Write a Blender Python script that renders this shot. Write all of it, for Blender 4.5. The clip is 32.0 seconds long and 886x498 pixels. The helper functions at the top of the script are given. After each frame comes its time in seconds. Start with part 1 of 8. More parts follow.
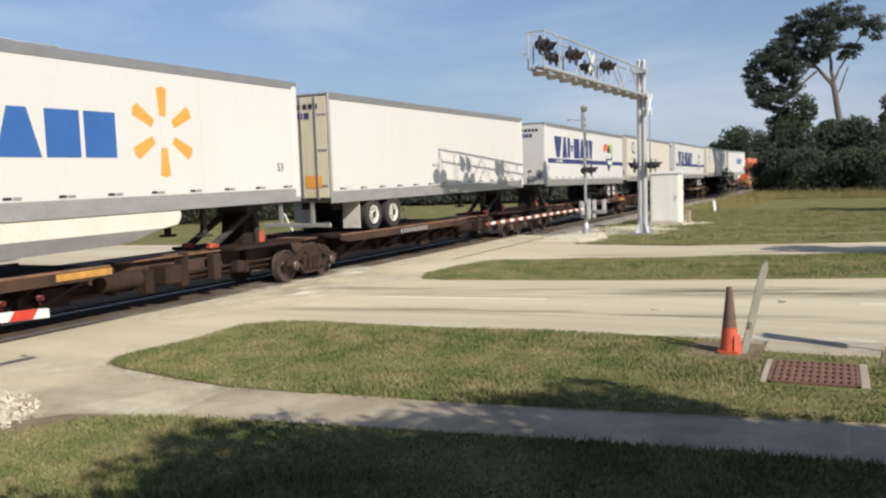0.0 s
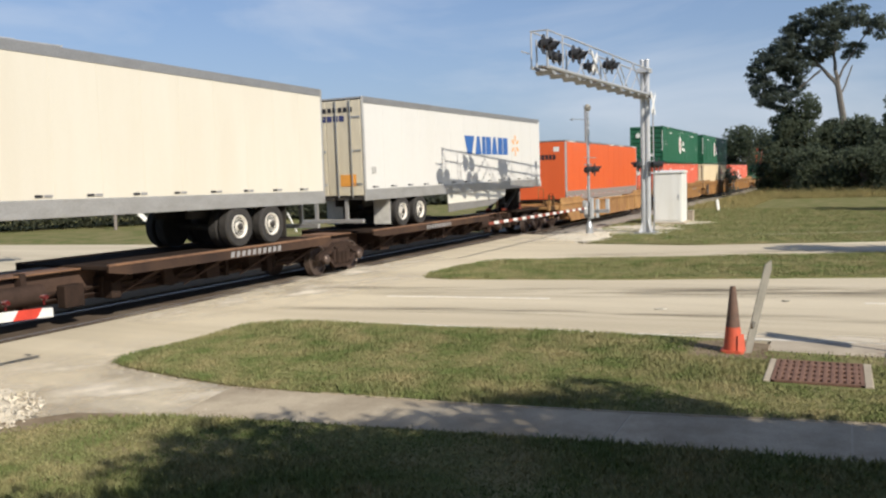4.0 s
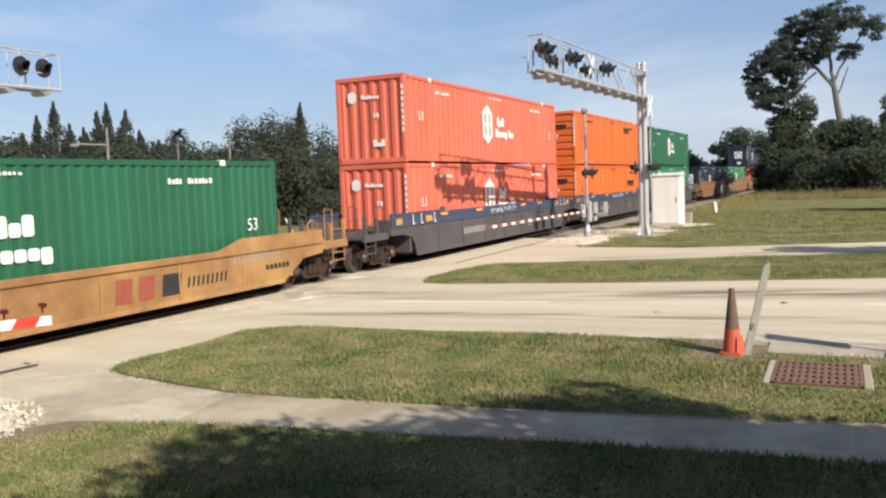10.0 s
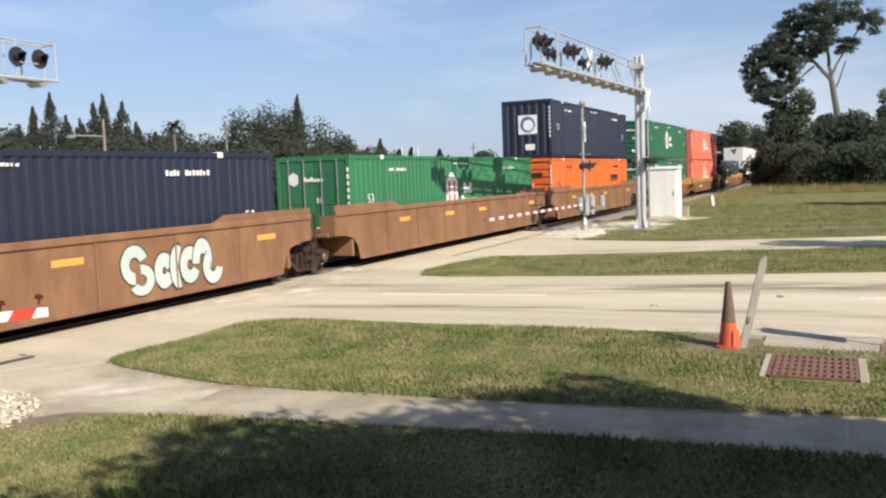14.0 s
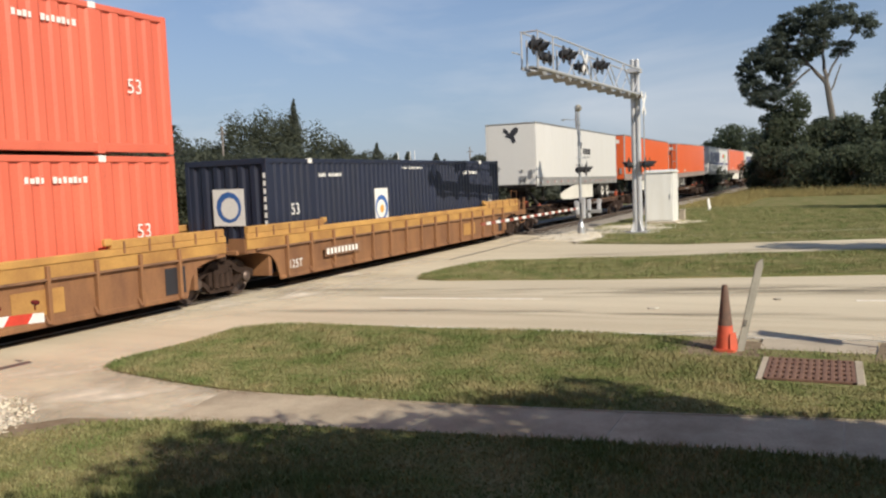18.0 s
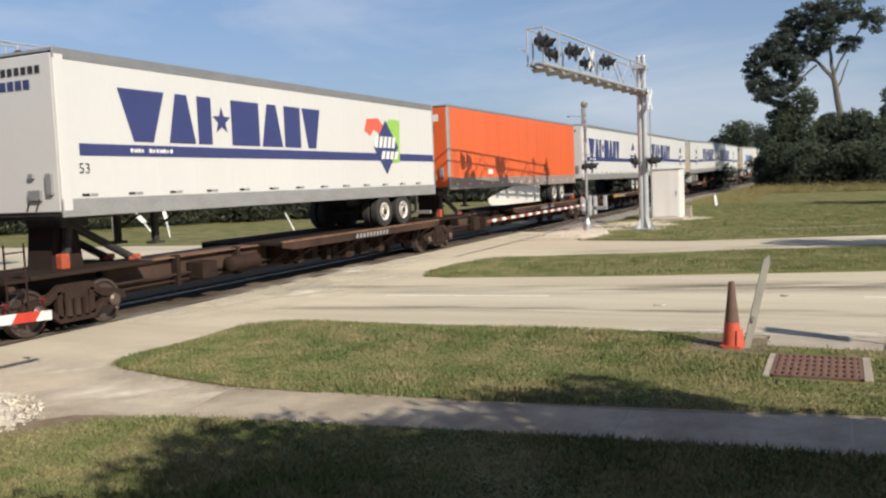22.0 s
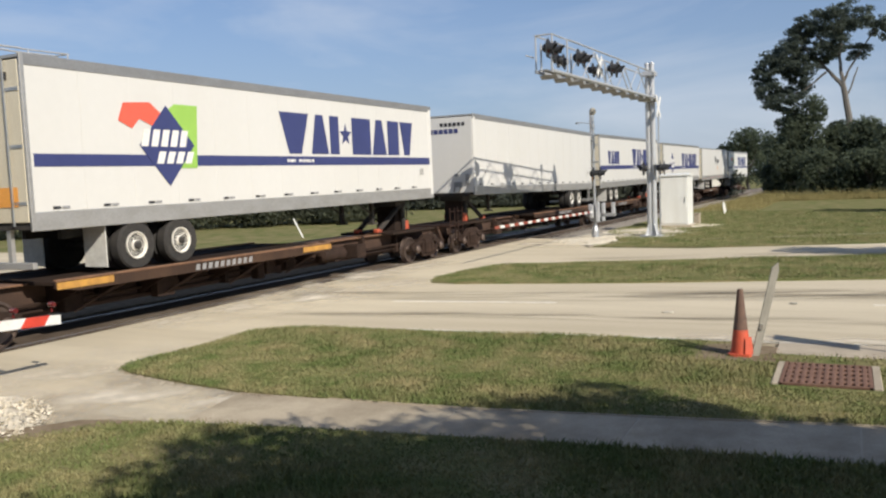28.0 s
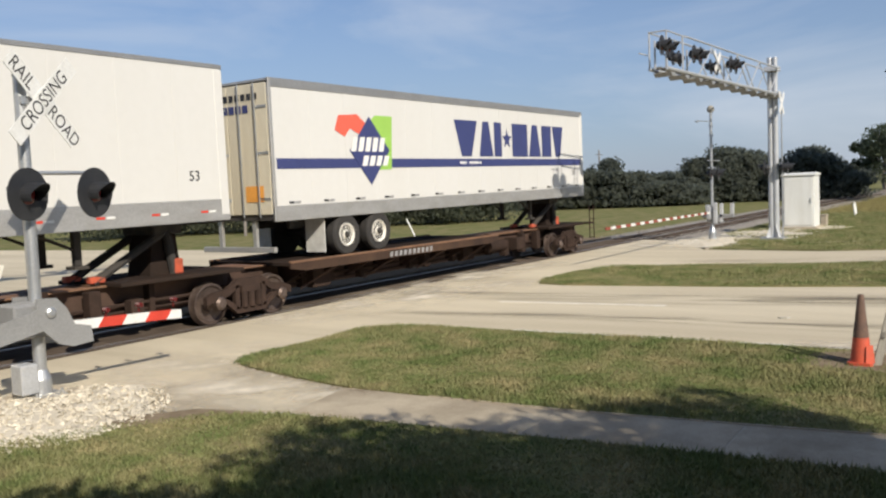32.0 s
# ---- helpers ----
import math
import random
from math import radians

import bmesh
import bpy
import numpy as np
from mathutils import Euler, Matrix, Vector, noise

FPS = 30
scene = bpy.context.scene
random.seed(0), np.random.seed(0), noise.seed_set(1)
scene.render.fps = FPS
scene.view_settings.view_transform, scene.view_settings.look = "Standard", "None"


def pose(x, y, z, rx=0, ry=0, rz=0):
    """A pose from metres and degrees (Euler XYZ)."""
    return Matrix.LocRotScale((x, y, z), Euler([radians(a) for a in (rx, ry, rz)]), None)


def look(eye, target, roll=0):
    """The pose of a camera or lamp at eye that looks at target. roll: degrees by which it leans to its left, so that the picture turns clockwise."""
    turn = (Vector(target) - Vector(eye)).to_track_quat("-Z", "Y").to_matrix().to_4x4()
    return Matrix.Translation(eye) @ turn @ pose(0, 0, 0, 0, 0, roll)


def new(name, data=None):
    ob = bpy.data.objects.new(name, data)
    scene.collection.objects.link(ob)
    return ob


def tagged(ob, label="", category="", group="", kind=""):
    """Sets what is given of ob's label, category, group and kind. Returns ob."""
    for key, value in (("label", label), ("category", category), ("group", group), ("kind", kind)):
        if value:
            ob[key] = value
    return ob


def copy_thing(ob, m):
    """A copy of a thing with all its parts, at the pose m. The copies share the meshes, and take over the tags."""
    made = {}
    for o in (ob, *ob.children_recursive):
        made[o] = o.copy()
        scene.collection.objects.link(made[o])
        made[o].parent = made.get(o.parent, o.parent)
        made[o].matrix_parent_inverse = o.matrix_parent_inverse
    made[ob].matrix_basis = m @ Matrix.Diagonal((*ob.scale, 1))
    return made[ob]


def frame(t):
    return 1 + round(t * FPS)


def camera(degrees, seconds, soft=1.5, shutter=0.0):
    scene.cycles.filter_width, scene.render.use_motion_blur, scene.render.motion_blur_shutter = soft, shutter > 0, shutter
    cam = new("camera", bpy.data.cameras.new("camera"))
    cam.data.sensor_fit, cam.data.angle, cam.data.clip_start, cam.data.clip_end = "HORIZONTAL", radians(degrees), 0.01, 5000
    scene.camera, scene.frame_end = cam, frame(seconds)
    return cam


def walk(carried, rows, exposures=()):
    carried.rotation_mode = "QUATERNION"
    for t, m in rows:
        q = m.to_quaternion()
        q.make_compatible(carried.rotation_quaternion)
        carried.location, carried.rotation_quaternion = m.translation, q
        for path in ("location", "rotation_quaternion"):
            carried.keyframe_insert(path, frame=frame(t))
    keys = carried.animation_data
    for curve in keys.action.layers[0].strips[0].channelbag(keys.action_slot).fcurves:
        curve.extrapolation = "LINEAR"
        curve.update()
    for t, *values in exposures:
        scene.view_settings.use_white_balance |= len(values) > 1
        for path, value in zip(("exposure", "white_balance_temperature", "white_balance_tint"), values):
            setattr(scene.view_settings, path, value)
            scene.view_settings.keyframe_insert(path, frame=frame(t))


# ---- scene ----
# Track along +x, train running towards -x, road along y; z = 0 at the rail heads.
cam = camera(55.635, 32.0, soft=2.3)


def gaze(x, y, z, heading, tilt, lean):
    """A camera pose from its place, heading from +x towards +y, tilt upwards and lean."""
    h, p = radians(heading), radians(tilt)
    to = (x + math.cos(h) * math.cos(p), y + math.sin(h) * math.cos(p), z + math.sin(p))
    return look((x, y, z), to, lean)


PATH = [
    (0, 0.000, 0.000, 2.582, 25.29, -4.66, -1.77), (0.5, 0.000, 0.000, 2.582, 25.30, -4.66, -1.83),
    (1, 0.000, 0.000, 2.582, 25.39, -4.66, -1.81), (1.5, 0.000, 0.000, 2.582, 25.45, -4.53, -1.78),
    (2, 0.000, 0.000, 2.582, 25.47, -4.56, -1.82), (2.5, 0.000, 0.000, 2.582, 25.48, -4.71, -1.93),
    (3, 0.000, 0.000, 2.582, 25.50, -4.73, -1.80), (3.5, 0.000, 0.000, 2.582, 25.52, -4.70, -1.79),
    (5.5, 0.000, 0.000, 2.582, 25.40, -4.67, -1.84), (6, 0.000, 0.000, 2.582, 25.39, -4.62, -1.97),
    (6.5, 0.000, 0.000, 2.582, 25.52, -4.67, -2.17), (7, 0.000, 0.000, 2.582, 25.60, -4.66, -2.30),
    (7.5, 0.000, 0.000, 2.582, 25.61, -4.59, -2.33), (8, 0.000, 0.000, 2.582, 25.60, -4.53, -2.46),
    (8.5, 0.000, 0.000, 2.582, 25.57, -4.66, -2.38), (9, 0.000, 0.000, 2.582, 25.55, -4.71, -2.33),
    (9.5, 0.000, 0.000, 2.582, 25.49, -4.55, -2.29), (10, 0.000, 0.000, 2.582, 25.39, -4.39, -2.29),
    (10.5, 0.000, 0.000, 2.582, 25.48, -4.35, -2.43), (11, 0.000, 0.000, 2.582, 25.42, -4.38, -2.43),
    (11.5, 0.000, 0.000, 2.582, 25.36, -4.57, -2.38), (12, 0.000, 0.000, 2.582, 25.35, -4.79, -2.35),
    (12.5, 0.000, 0.000, 2.582, 25.28, -4.94, -2.19), (13, 0.000, 0.000, 2.582, 25.14, -4.98, -2.01),
    (13.5, 0.000, 0.000, 2.582, 25.13, -4.94, -2.07), (14, 0.000, 0.000, 2.582, 25.21, -4.89, -2.10),
    (14.5, 0.000, 0.000, 2.582, 25.26, -4.81, -1.99), (16.5, 0.000, 0.000, 2.582, 25.02, -4.97, -2.11),
    (17, 0.000, 0.000, 2.582, 25.07, -4.80, -2.17), (17.5, 0.000, 0.000, 2.582, 25.02, -4.68, -2.25),
    (18, 0.000, 0.000, 2.582, 24.98, -4.62, -2.27), (18.5, 0.000, 0.000, 2.582, 25.02, -4.55, -2.31),
    (19, 0.000, 0.000, 2.582, 25.07, -4.40, -2.33), (19.5, 0.000, 0.000, 2.582, 25.12, -4.33, -2.48),
    (20, 0.000, 0.000, 2.582, 25.13, -4.41, -2.55), (20.5, 0.000, 0.000, 2.582, 25.26, -4.51, -2.61),
    (21, 0.000, 0.000, 2.582, 25.38, -4.52, -2.51), (21.5, 0.000, 0.000, 2.582, 25.41, -4.64, -2.38),
    (22, 0.000, 0.000, 2.582, 25.40, -4.81, -2.40), (22.5, 0.000, 0.000, 2.582, 25.50, -4.89, -2.34),
    (23, 0.000, 0.000, 2.582, 25.54, -4.83, -2.24), (23.5, 0.000, 0.000, 2.582, 25.43, -4.62, -2.27),
    (24, 0.000, 0.000, 2.582, 25.43, -4.48, -2.26), (24.5, 0.000, 0.000, 2.582, 25.50, -4.48, -2.27),
    (25, 0.000, 0.000, 2.582, 25.43, -4.52, -1.99), (25.5, 0.000, 0.000, 2.582, 25.63, -4.47, -1.87),
    (27.5, 0.000, 0.000, 2.582, 25.94, -4.23, -2.06), (28, 0.000, 0.000, 2.582, 25.91, -4.36, -2.22),
    (28.5, 0.000, 0.000, 2.582, 25.98, -4.51, -2.28), (29, 0.000, 0.000, 2.582, 26.17, -4.62, -2.24),
    (29.5, 0.000, 0.000, 2.582, 26.38, -4.77, -2.23), (30, 0.032, -0.003, 2.576, 26.63, -4.70, -2.48),
    (30.5, 0.035, -0.034, 2.581, 27.56, -4.57, -2.70), (31, 0.038, -0.066, 2.577, 28.38, -4.49, -2.79),
    (31.5, 0.055, -0.126, 2.583, 29.55, -4.38, -2.62), (32, 0.036, -0.169, 2.577, 33.70, -4.01, -2.34)]
EXPOSURE = [(0, 0.00, 6290, 10), (1, -0.04, 6290, 10), (2, 0.04, 6290, 10), (3.5, -0.03, 6290, 10), (5.5, 0.22, 6360, 10), (6, 0.22, 6360, 10), (7, 0.26, 6380, 10), (8, -0.03, 6380, 10), (9, 0.14, 6380, 10), (10, 0.24, 6380, 10), (11, 0.12, 6380, 10), (12, 0.07, 6380, 10), (13, 0.32, 6310, 10), (14, 0.30, 6380, 10), (17, 0.36, 6560, 10), (18, -0.03, 6560, 10), (19, 0.14, 6380, 10), (20, -0.25, 6380, 10), (21, 0.18, 6380, 10), (22, -0.03, 6300, 10), (23, 0.02, 6460, 10), (24, -0.34, 6270, 10), (25, -0.03, 6270, 10), (32, -0.07, 6320, 10)]
walk(cam, [(t, gaze(*row)) for t, *row in PATH], EXPOSURE)

# ---- sky and sun ----
SUN_TO = Vector((0.46, 0.888, 0)).normalized()
SUN_EL = radians(35.5)
world = bpy.data.worlds.new("sky")
scene.world = world
world.use_nodes = True
wn, wl = world.node_tree.nodes, world.node_tree.links
sky = wn.new("ShaderNodeTexSky")
sky.sky_type = "NISHITA"
sky.sun_disc = False
sky.sun_elevation = SUN_EL
sky.sun_rotation = math.atan2(-SUN_TO.x, -SUN_TO.y)
sky.air_density, sky.dust_density, sky.ozone_density = 1.0, 0.25, 3.0
wn["Background"].inputs[1].default_value = 0.1
tint = wn.new("ShaderNodeMix")
tint.data_type, tint.blend_type = "RGBA", "MULTIPLY"
tint.inputs[0].default_value = 1.0
tint.inputs[7].default_value = (0.93, 0.955, 1.05, 1)
wl.new(sky.outputs[0], tint.inputs[6])
# the pale grey-blue haze that lies all round the horizon
ray = wn.new("ShaderNodeTexCoord")
height = wn.new("ShaderNodeSeparateXYZ")
fade = wn.new("ShaderNodeMapRange")
fade.inputs[1].default_value, fade.inputs[2].default_value = 0.0, 0.34
fade.inputs[3].default_value, fade.inputs[4].default_value = 0.8, 0.0
haze = wn.new("ShaderNodeMix")
haze.data_type = "RGBA"
haze.inputs[7].default_value = (3.3, 4.05, 5.35, 1)
wl.new(ray.outputs["Generated"], height.inputs[0])
wl.new(height.outputs["Z"], fade.inputs[0])
wl.new(fade.outputs[0], haze.inputs[0])
wl.new(tint.outputs[2], haze.inputs[6])
# thin high cirrus all over the sky
spread = wn.new("ShaderNodeMapping")
spread.inputs["Scale"].default_value = (1.0, 1.6, 5.5)
wisps = wn.new("ShaderNodeTexNoise")
wisps.inputs["Scale"].default_value, wisps.inputs["Detail"].default_value, wisps.inputs["Roughness"].default_value = 1.7, 6.0, 0.55
wisps.inputs["Distortion"].default_value = 0.6
thin = wn.new("ShaderNodeMapRange")
thin.inputs[1].default_value, thin.inputs[2].default_value, thin.inputs[4].default_value = 0.42, 0.74, 0.5
pale = wn.new("ShaderNodeMix")
pale.data_type = "RGBA"
pale.inputs[7].default_value = (7.4, 7.7, 8.2, 1)
wl.new(ray.outputs["Generated"], spread.inputs[0])
wl.new(spread.outputs[0], wisps.inputs["Vector"])
wl.new(wisps.outputs["Fac"], thin.inputs[0])
wl.new(thin.outputs[0], pale.inputs[0])
wl.new(haze.outputs[2], pale.inputs[6])
wl.new(pale.outputs[2], wn["Background"].inputs[0])
sun = new("sun", bpy.data.lights.new("sun", "SUN"))
sun.data.energy, sun.data.angle, sun.data.color = 5.6, radians(0.53), (1.0, 0.905, 0.765)
sun.matrix_world = look((0, 0, 60), Vector((0, 0, 60)) + SUN_TO * math.cos(SUN_EL) - Vector((0, 0, math.sin(SUN_EL))))

# ---- materials ----


def material(name, base, rough=0.6, metal=0.0, spots=None, amount=0.35, scale=2.0, fine=40.0, bump=0.15, streak=(1, 1, 1), rand=0.0, island=False, spec=0.5, leafy=0.0, grit=0.13):
    """A surface with variation at two scales, a relief, and a shade of its own for each piece (rand)."""
    m = bpy.data.materials.new(name)
    m.use_nodes = True
    n, l = m.node_tree.nodes, m.node_tree.links
    b = n["Principled BSDF"]
    b.inputs["Roughness"].default_value, b.inputs["Metallic"].default_value = rough, metal
    b.inputs["Specular IOR Level"].default_value = spec
    co = n.new("ShaderNodeTexCoord")
    mp = n.new("ShaderNodeMapping")
    mp.inputs["Scale"].default_value = streak
    l.new(co.outputs["Object"], mp.inputs["Vector"])
    big, small = n.new("ShaderNodeTexNoise"), n.new("ShaderNodeTexNoise")
    big.inputs["Scale"].default_value, big.inputs["Detail"].default_value, big.inputs["Roughness"].default_value = scale, 7.0, 0.62
    small.inputs["Scale"].default_value, small.inputs["Detail"].default_value = fine, 4.0
    l.new(mp.outputs[0], big.inputs["Vector"])
    l.new(co.outputs["Object"], small.inputs["Vector"])
    ramp = n.new("ShaderNodeValToRGB")
    ramp.color_ramp.elements[0].position, ramp.color_ramp.elements[1].position = 0.38, 0.66
    ramp.color_ramp.elements[0].color, ramp.color_ramp.elements[1].color = (0, 0, 0, 1), (1, 1, 1, 1)
    l.new(big.outputs["Fac"], ramp.inputs[0])
    scaled = n.new("ShaderNodeMath")
    scaled.operation = "MULTIPLY"
    scaled.inputs[1].default_value = amount
    l.new(ramp.outputs[0], scaled.inputs[0])
    mix = n.new("ShaderNodeMix")
    mix.data_type = "RGBA"
    other = spots or tuple(c * 0.55 for c in base)
    mix.inputs[6].default_value, mix.inputs[7].default_value = (*base, 1), (*other, 1)
    l.new(scaled.outputs[0], mix.inputs[0])
    grain = n.new("ShaderNodeMapRange")
    grain.inputs[1].default_value, grain.inputs[2].default_value = 0.25, 0.75
    grain.inputs[3].default_value, grain.inputs[4].default_value = 1 - grit, 1 + grit
    l.new(small.outputs["Fac"], grain.inputs[0])
    hsv = n.new("ShaderNodeHueSaturation")
    l.new(mix.outputs[2], hsv.inputs["Color"])
    if rand:
        info = n.new("ShaderNodeNewGeometry") if island else n.new("ShaderNodeObjectInfo")
        vary = n.new("ShaderNodeMapRange")
        vary.inputs[3].default_value, vary.inputs[4].default_value = 1 - rand, 1 + rand
        l.new(info.outputs["Random Per Island" if island else "Random"], vary.inputs[0])
        both = n.new("ShaderNodeMath")
        both.operation = "MULTIPLY"
        l.new(vary.outputs[0], both.inputs[0])
        l.new(grain.outputs[0], both.inputs[1])
        l.new(both.outputs[0], hsv.inputs["Value"])
    else:
        l.new(grain.outputs[0], hsv.inputs["Value"])
    l.new(hsv.outputs[0], b.inputs["Base Color"])
    if bump:
        bp = n.new("ShaderNodeBump")
        bp.inputs["Strength"].default_value, bp.inputs["Distance"].default_value = bump, 0.01
        l.new(small.outputs["Fac"], bp.inputs["Height"])
        l.new(bp.outputs[0], b.inputs["Normal"])
    if leafy:
        glow, both = n.new("ShaderNodeBsdfTranslucent"), n.new("ShaderNodeMixShader")
        both.inputs[0].default_value = leafy
        l.new(hsv.outputs[0], glow.inputs["Color"])
        l.new(b.outputs[0], both.inputs[1])
        l.new(glow.outputs[0], both.inputs[2])
        l.new(both.outputs[0], n["Material Output"].inputs["Surface"])
    return m


M = {}


def paint(key, *a, **k):
    M[key] = material(key, *a, **k)


paint("lawn", (0.12, 0.142, 0.05), 0.9, spots=(0.27, 0.22, 0.12), amount=0.85, scale=0.9, fine=30, bump=0.6, spec=0.02)
paint("blade", (0.13, 0.165, 0.058), 0.7, spots=(0.335, 0.28, 0.15), amount=0.8, scale=1.25, fine=9, bump=0, rand=0.2, island=True, spec=0.08)
paint("asphalt", (0.60, 0.53, 0.395), 0.9, spots=(0.47, 0.41, 0.30), amount=0.95, scale=0.6, fine=90, bump=0.3, streak=(1.0, 0.09, 1), spec=0.02)
paint("concrete", (0.45, 0.39, 0.30), 0.9, spots=(0.29, 0.25, 0.195), amount=0.6, scale=1.4, fine=70, bump=0.25, rand=0.05, spec=0.04)
paint("path concrete", (0.45, 0.388, 0.29), 0.92, spots=(0.24, 0.20, 0.145), amount=0.75, scale=1.1, fine=60, bump=0.25, rand=0.06, spec=0.02)
paint("soil", (0.25, 0.20, 0.14), 0.95, spots=(0.15, 0.115, 0.075), amount=0.7, scale=4, fine=40, bump=0.6, spec=0)
paint("graffiti teal", (0.42, 0.5, 0.46), 0.6, spots=(0.55, 0.56, 0.5), amount=0.6, scale=2, bump=0)
paint("limerock", (0.70, 0.64, 0.52), 0.95, spots=(0.52, 0.46, 0.35), amount=0.6, scale=4, fine=50, bump=0.6, rand=0.15, island=True, spec=0.05)
paint("ballast", (0.33, 0.305, 0.265), 0.95, spots=(0.19, 0.165, 0.135), amount=0.7, scale=3, fine=25, bump=0.8, rand=0.3, island=True, spec=0.03)
paint("rail steel", (0.20, 0.16, 0.13), 0.45, 0.7, spots=(0.13, 0.07, 0.04), amount=0.6, scale=5)
paint("rail head", (0.42, 0.36, 0.31), 0.4, 0.8, amount=0.2, scale=5, bump=0.05)
paint("timber", (0.075, 0.06, 0.05), 0.9, amount=0.5, scale=3, streak=(1, 8, 1), rand=0.2, spec=0.05)
paint("panel grey", (0.13, 0.103, 0.08), 0.92, spots=(0.075, 0.057, 0.045), amount=0.7, scale=2, rand=0.12, spec=0)
paint("rubber", (0.05, 0.045, 0.04), 0.9, amount=0.4, scale=3, rand=0.1, spec=0.03)
paint("white line", (0.74, 0.70, 0.61), 0.8, spots=(0.56, 0.50, 0.40), amount=0.7, scale=5)
paint("galvanised", (0.55, 0.56, 0.56), 0.42, 0.75, spots=(0.40, 0.41, 0.42), amount=0.5, scale=3, fine=60, bump=0.06)
paint("grey paint", (0.30, 0.30, 0.295), 0.5, 0.2, spots=(0.22, 0.22, 0.21), amount=0.5, scale=2, bump=0.05)
paint("silver paint", (0.55, 0.56, 0.565), 0.45, 0.4, spots=(0.42, 0.42, 0.42), amount=0.5, scale=2, bump=0.05)
paint("signal black", (0.022, 0.023, 0.026), 0.55, amount=0.3, scale=4, spots=(0.05, 0.05, 0.05))
paint("lens red", (0.11, 0.014, 0.014), 0.15, amount=0.1, bump=0)
paint("reflective white", (0.78, 0.78, 0.75), 0.5, spots=(0.6, 0.58, 0.52), amount=0.4, scale=5, bump=0.03)
paint("reflective red", (0.62, 0.06, 0.035), 0.5, amount=0.3, scale=5, bump=0.03)
paint("letter black", (0.02, 0.02, 0.022), 0.6, bump=0)
paint("cabinet white", (0.76, 0.76, 0.71), 0.5, spots=(0.6, 0.58, 0.5), amount=0.35, scale=1.2, streak=(2, 2, 0.3), bump=0.05)
paint("cone orange", (0.60, 0.10, 0.045), 0.6, spots=(0.36, 0.075, 0.045), amount=0.6, scale=6, bump=0.08)
paint("cone dirt", (0.17, 0.10, 0.07), 0.8, spots=(0.08, 0.06, 0.05), amount=0.6, scale=8)
paint("weathered post", (0.33, 0.31, 0.26), 0.85, spots=(0.2, 0.19, 0.16), amount=0.6, scale=4, streak=(6, 6, 0.6))
paint("grate rust", (0.20, 0.118, 0.085), 0.85, 0.0, spots=(0.11, 0.06, 0.045), amount=0.6, scale=9, spec=0.2)
paint("pit", (0.012, 0.011, 0.01), 1.0, bump=0)
paint("trailer white", (0.655, 0.645, 0.61), 0.38, spots=(0.61, 0.595, 0.55), amount=0.4, scale=0.5, fine=6, streak=(1.5, 1.5, 0.3), bump=0.0, rand=0.03, grit=0.015)
paint("trailer cream", (0.66, 0.625, 0.53), 0.4, spots=(0.59, 0.535, 0.42), amount=0.4, scale=0.7, streak=(1.5, 1.5, 0.25), bump=0.02, grit=0.02)
paint("trailer orange", (0.72, 0.135, 0.038), 0.38, spots=(0.60, 0.105, 0.03), amount=0.4, scale=0.6, streak=(1.5, 1.5, 0.25), bump=0.02, grit=0.03)
paint("aluminium", (0.50, 0.49, 0.47), 0.42, 0.55, spots=(0.36, 0.34, 0.31), amount=0.5, scale=2, streak=(1, 1, 2), bump=0.05)
# grey rail under orange walls; its brown tint is a reflection put into colour
paint("tinted band", (0.34, 0.28, 0.245), 0.55, 0.2, spots=(0.24, 0.20, 0.17), amount=0.5, scale=2, streak=(1, 1, 2), bump=0.05)
paint("door cream", (0.66, 0.60, 0.46), 0.5, spots=(0.5, 0.44, 0.32), amount=0.5, scale=1.5, streak=(2, 2, 0.4))
paint("skirt", (0.70, 0.68, 0.60), 0.5, spots=(0.55, 0.52, 0.44), amount=0.5, scale=1.2)
paint("dull flap", (0.20, 0.195, 0.185), 0.7, spots=(0.13, 0.125, 0.115), amount=0.5, scale=2, streak=(1, 1, 2), bump=0.05)
paint("top rail", (0.33, 0.33, 0.325), 0.45, 0.45, spots=(0.24, 0.235, 0.225), amount=0.5, scale=2, streak=(1, 1, 2), bump=0.05)
paint("tyre", (0.025, 0.024, 0.023), 0.85, spots=(0.07, 0.06, 0.05), amount=0.4, scale=6)
paint("rim", (0.80, 0.78, 0.71), 0.5, 0.0, spots=(0.6, 0.55, 0.46), amount=0.5, scale=8, bump=0.03)
paint("axle black", (0.03, 0.028, 0.026), 0.8, spots=(0.08, 0.065, 0.05), amount=0.5, scale=5)
paint("mudflap", (0.66, 0.65, 0.60), 0.7, spots=(0.42, 0.40, 0.36), amount=0.5, scale=4)
paint("box green", (0.018, 0.115, 0.055), 0.45, spots=(0.014, 0.075, 0.04), amount=0.5, scale=0.6, streak=(2, 2, 0.3), bump=0.05, rand=0.08)
paint("box bright green", (0.03, 0.165, 0.068), 0.45, spots=(0.022, 0.12, 0.052), amount=0.5, scale=0.6, streak=(2, 2, 0.3), bump=0.05, rand=0.08)
paint("box red", (0.70, 0.155, 0.09), 0.45, spots=(0.55, 0.11, 0.065), amount=0.5, scale=0.6, streak=(2, 2, 0.3), bump=0.05, rand=0.06)
paint("box orange", (0.74, 0.155, 0.03), 0.45, spots=(0.52, 0.11, 0.03), amount=0.6, scale=0.8, streak=(2.5, 2.5, 0.25), bump=0.05, rand=0.06)
paint("box cream", (0.72, 0.60, 0.40), 0.5, spots=(0.58, 0.46, 0.29), amount=0.4, scale=0.7, streak=(2, 2, 0.3), bump=0.05)
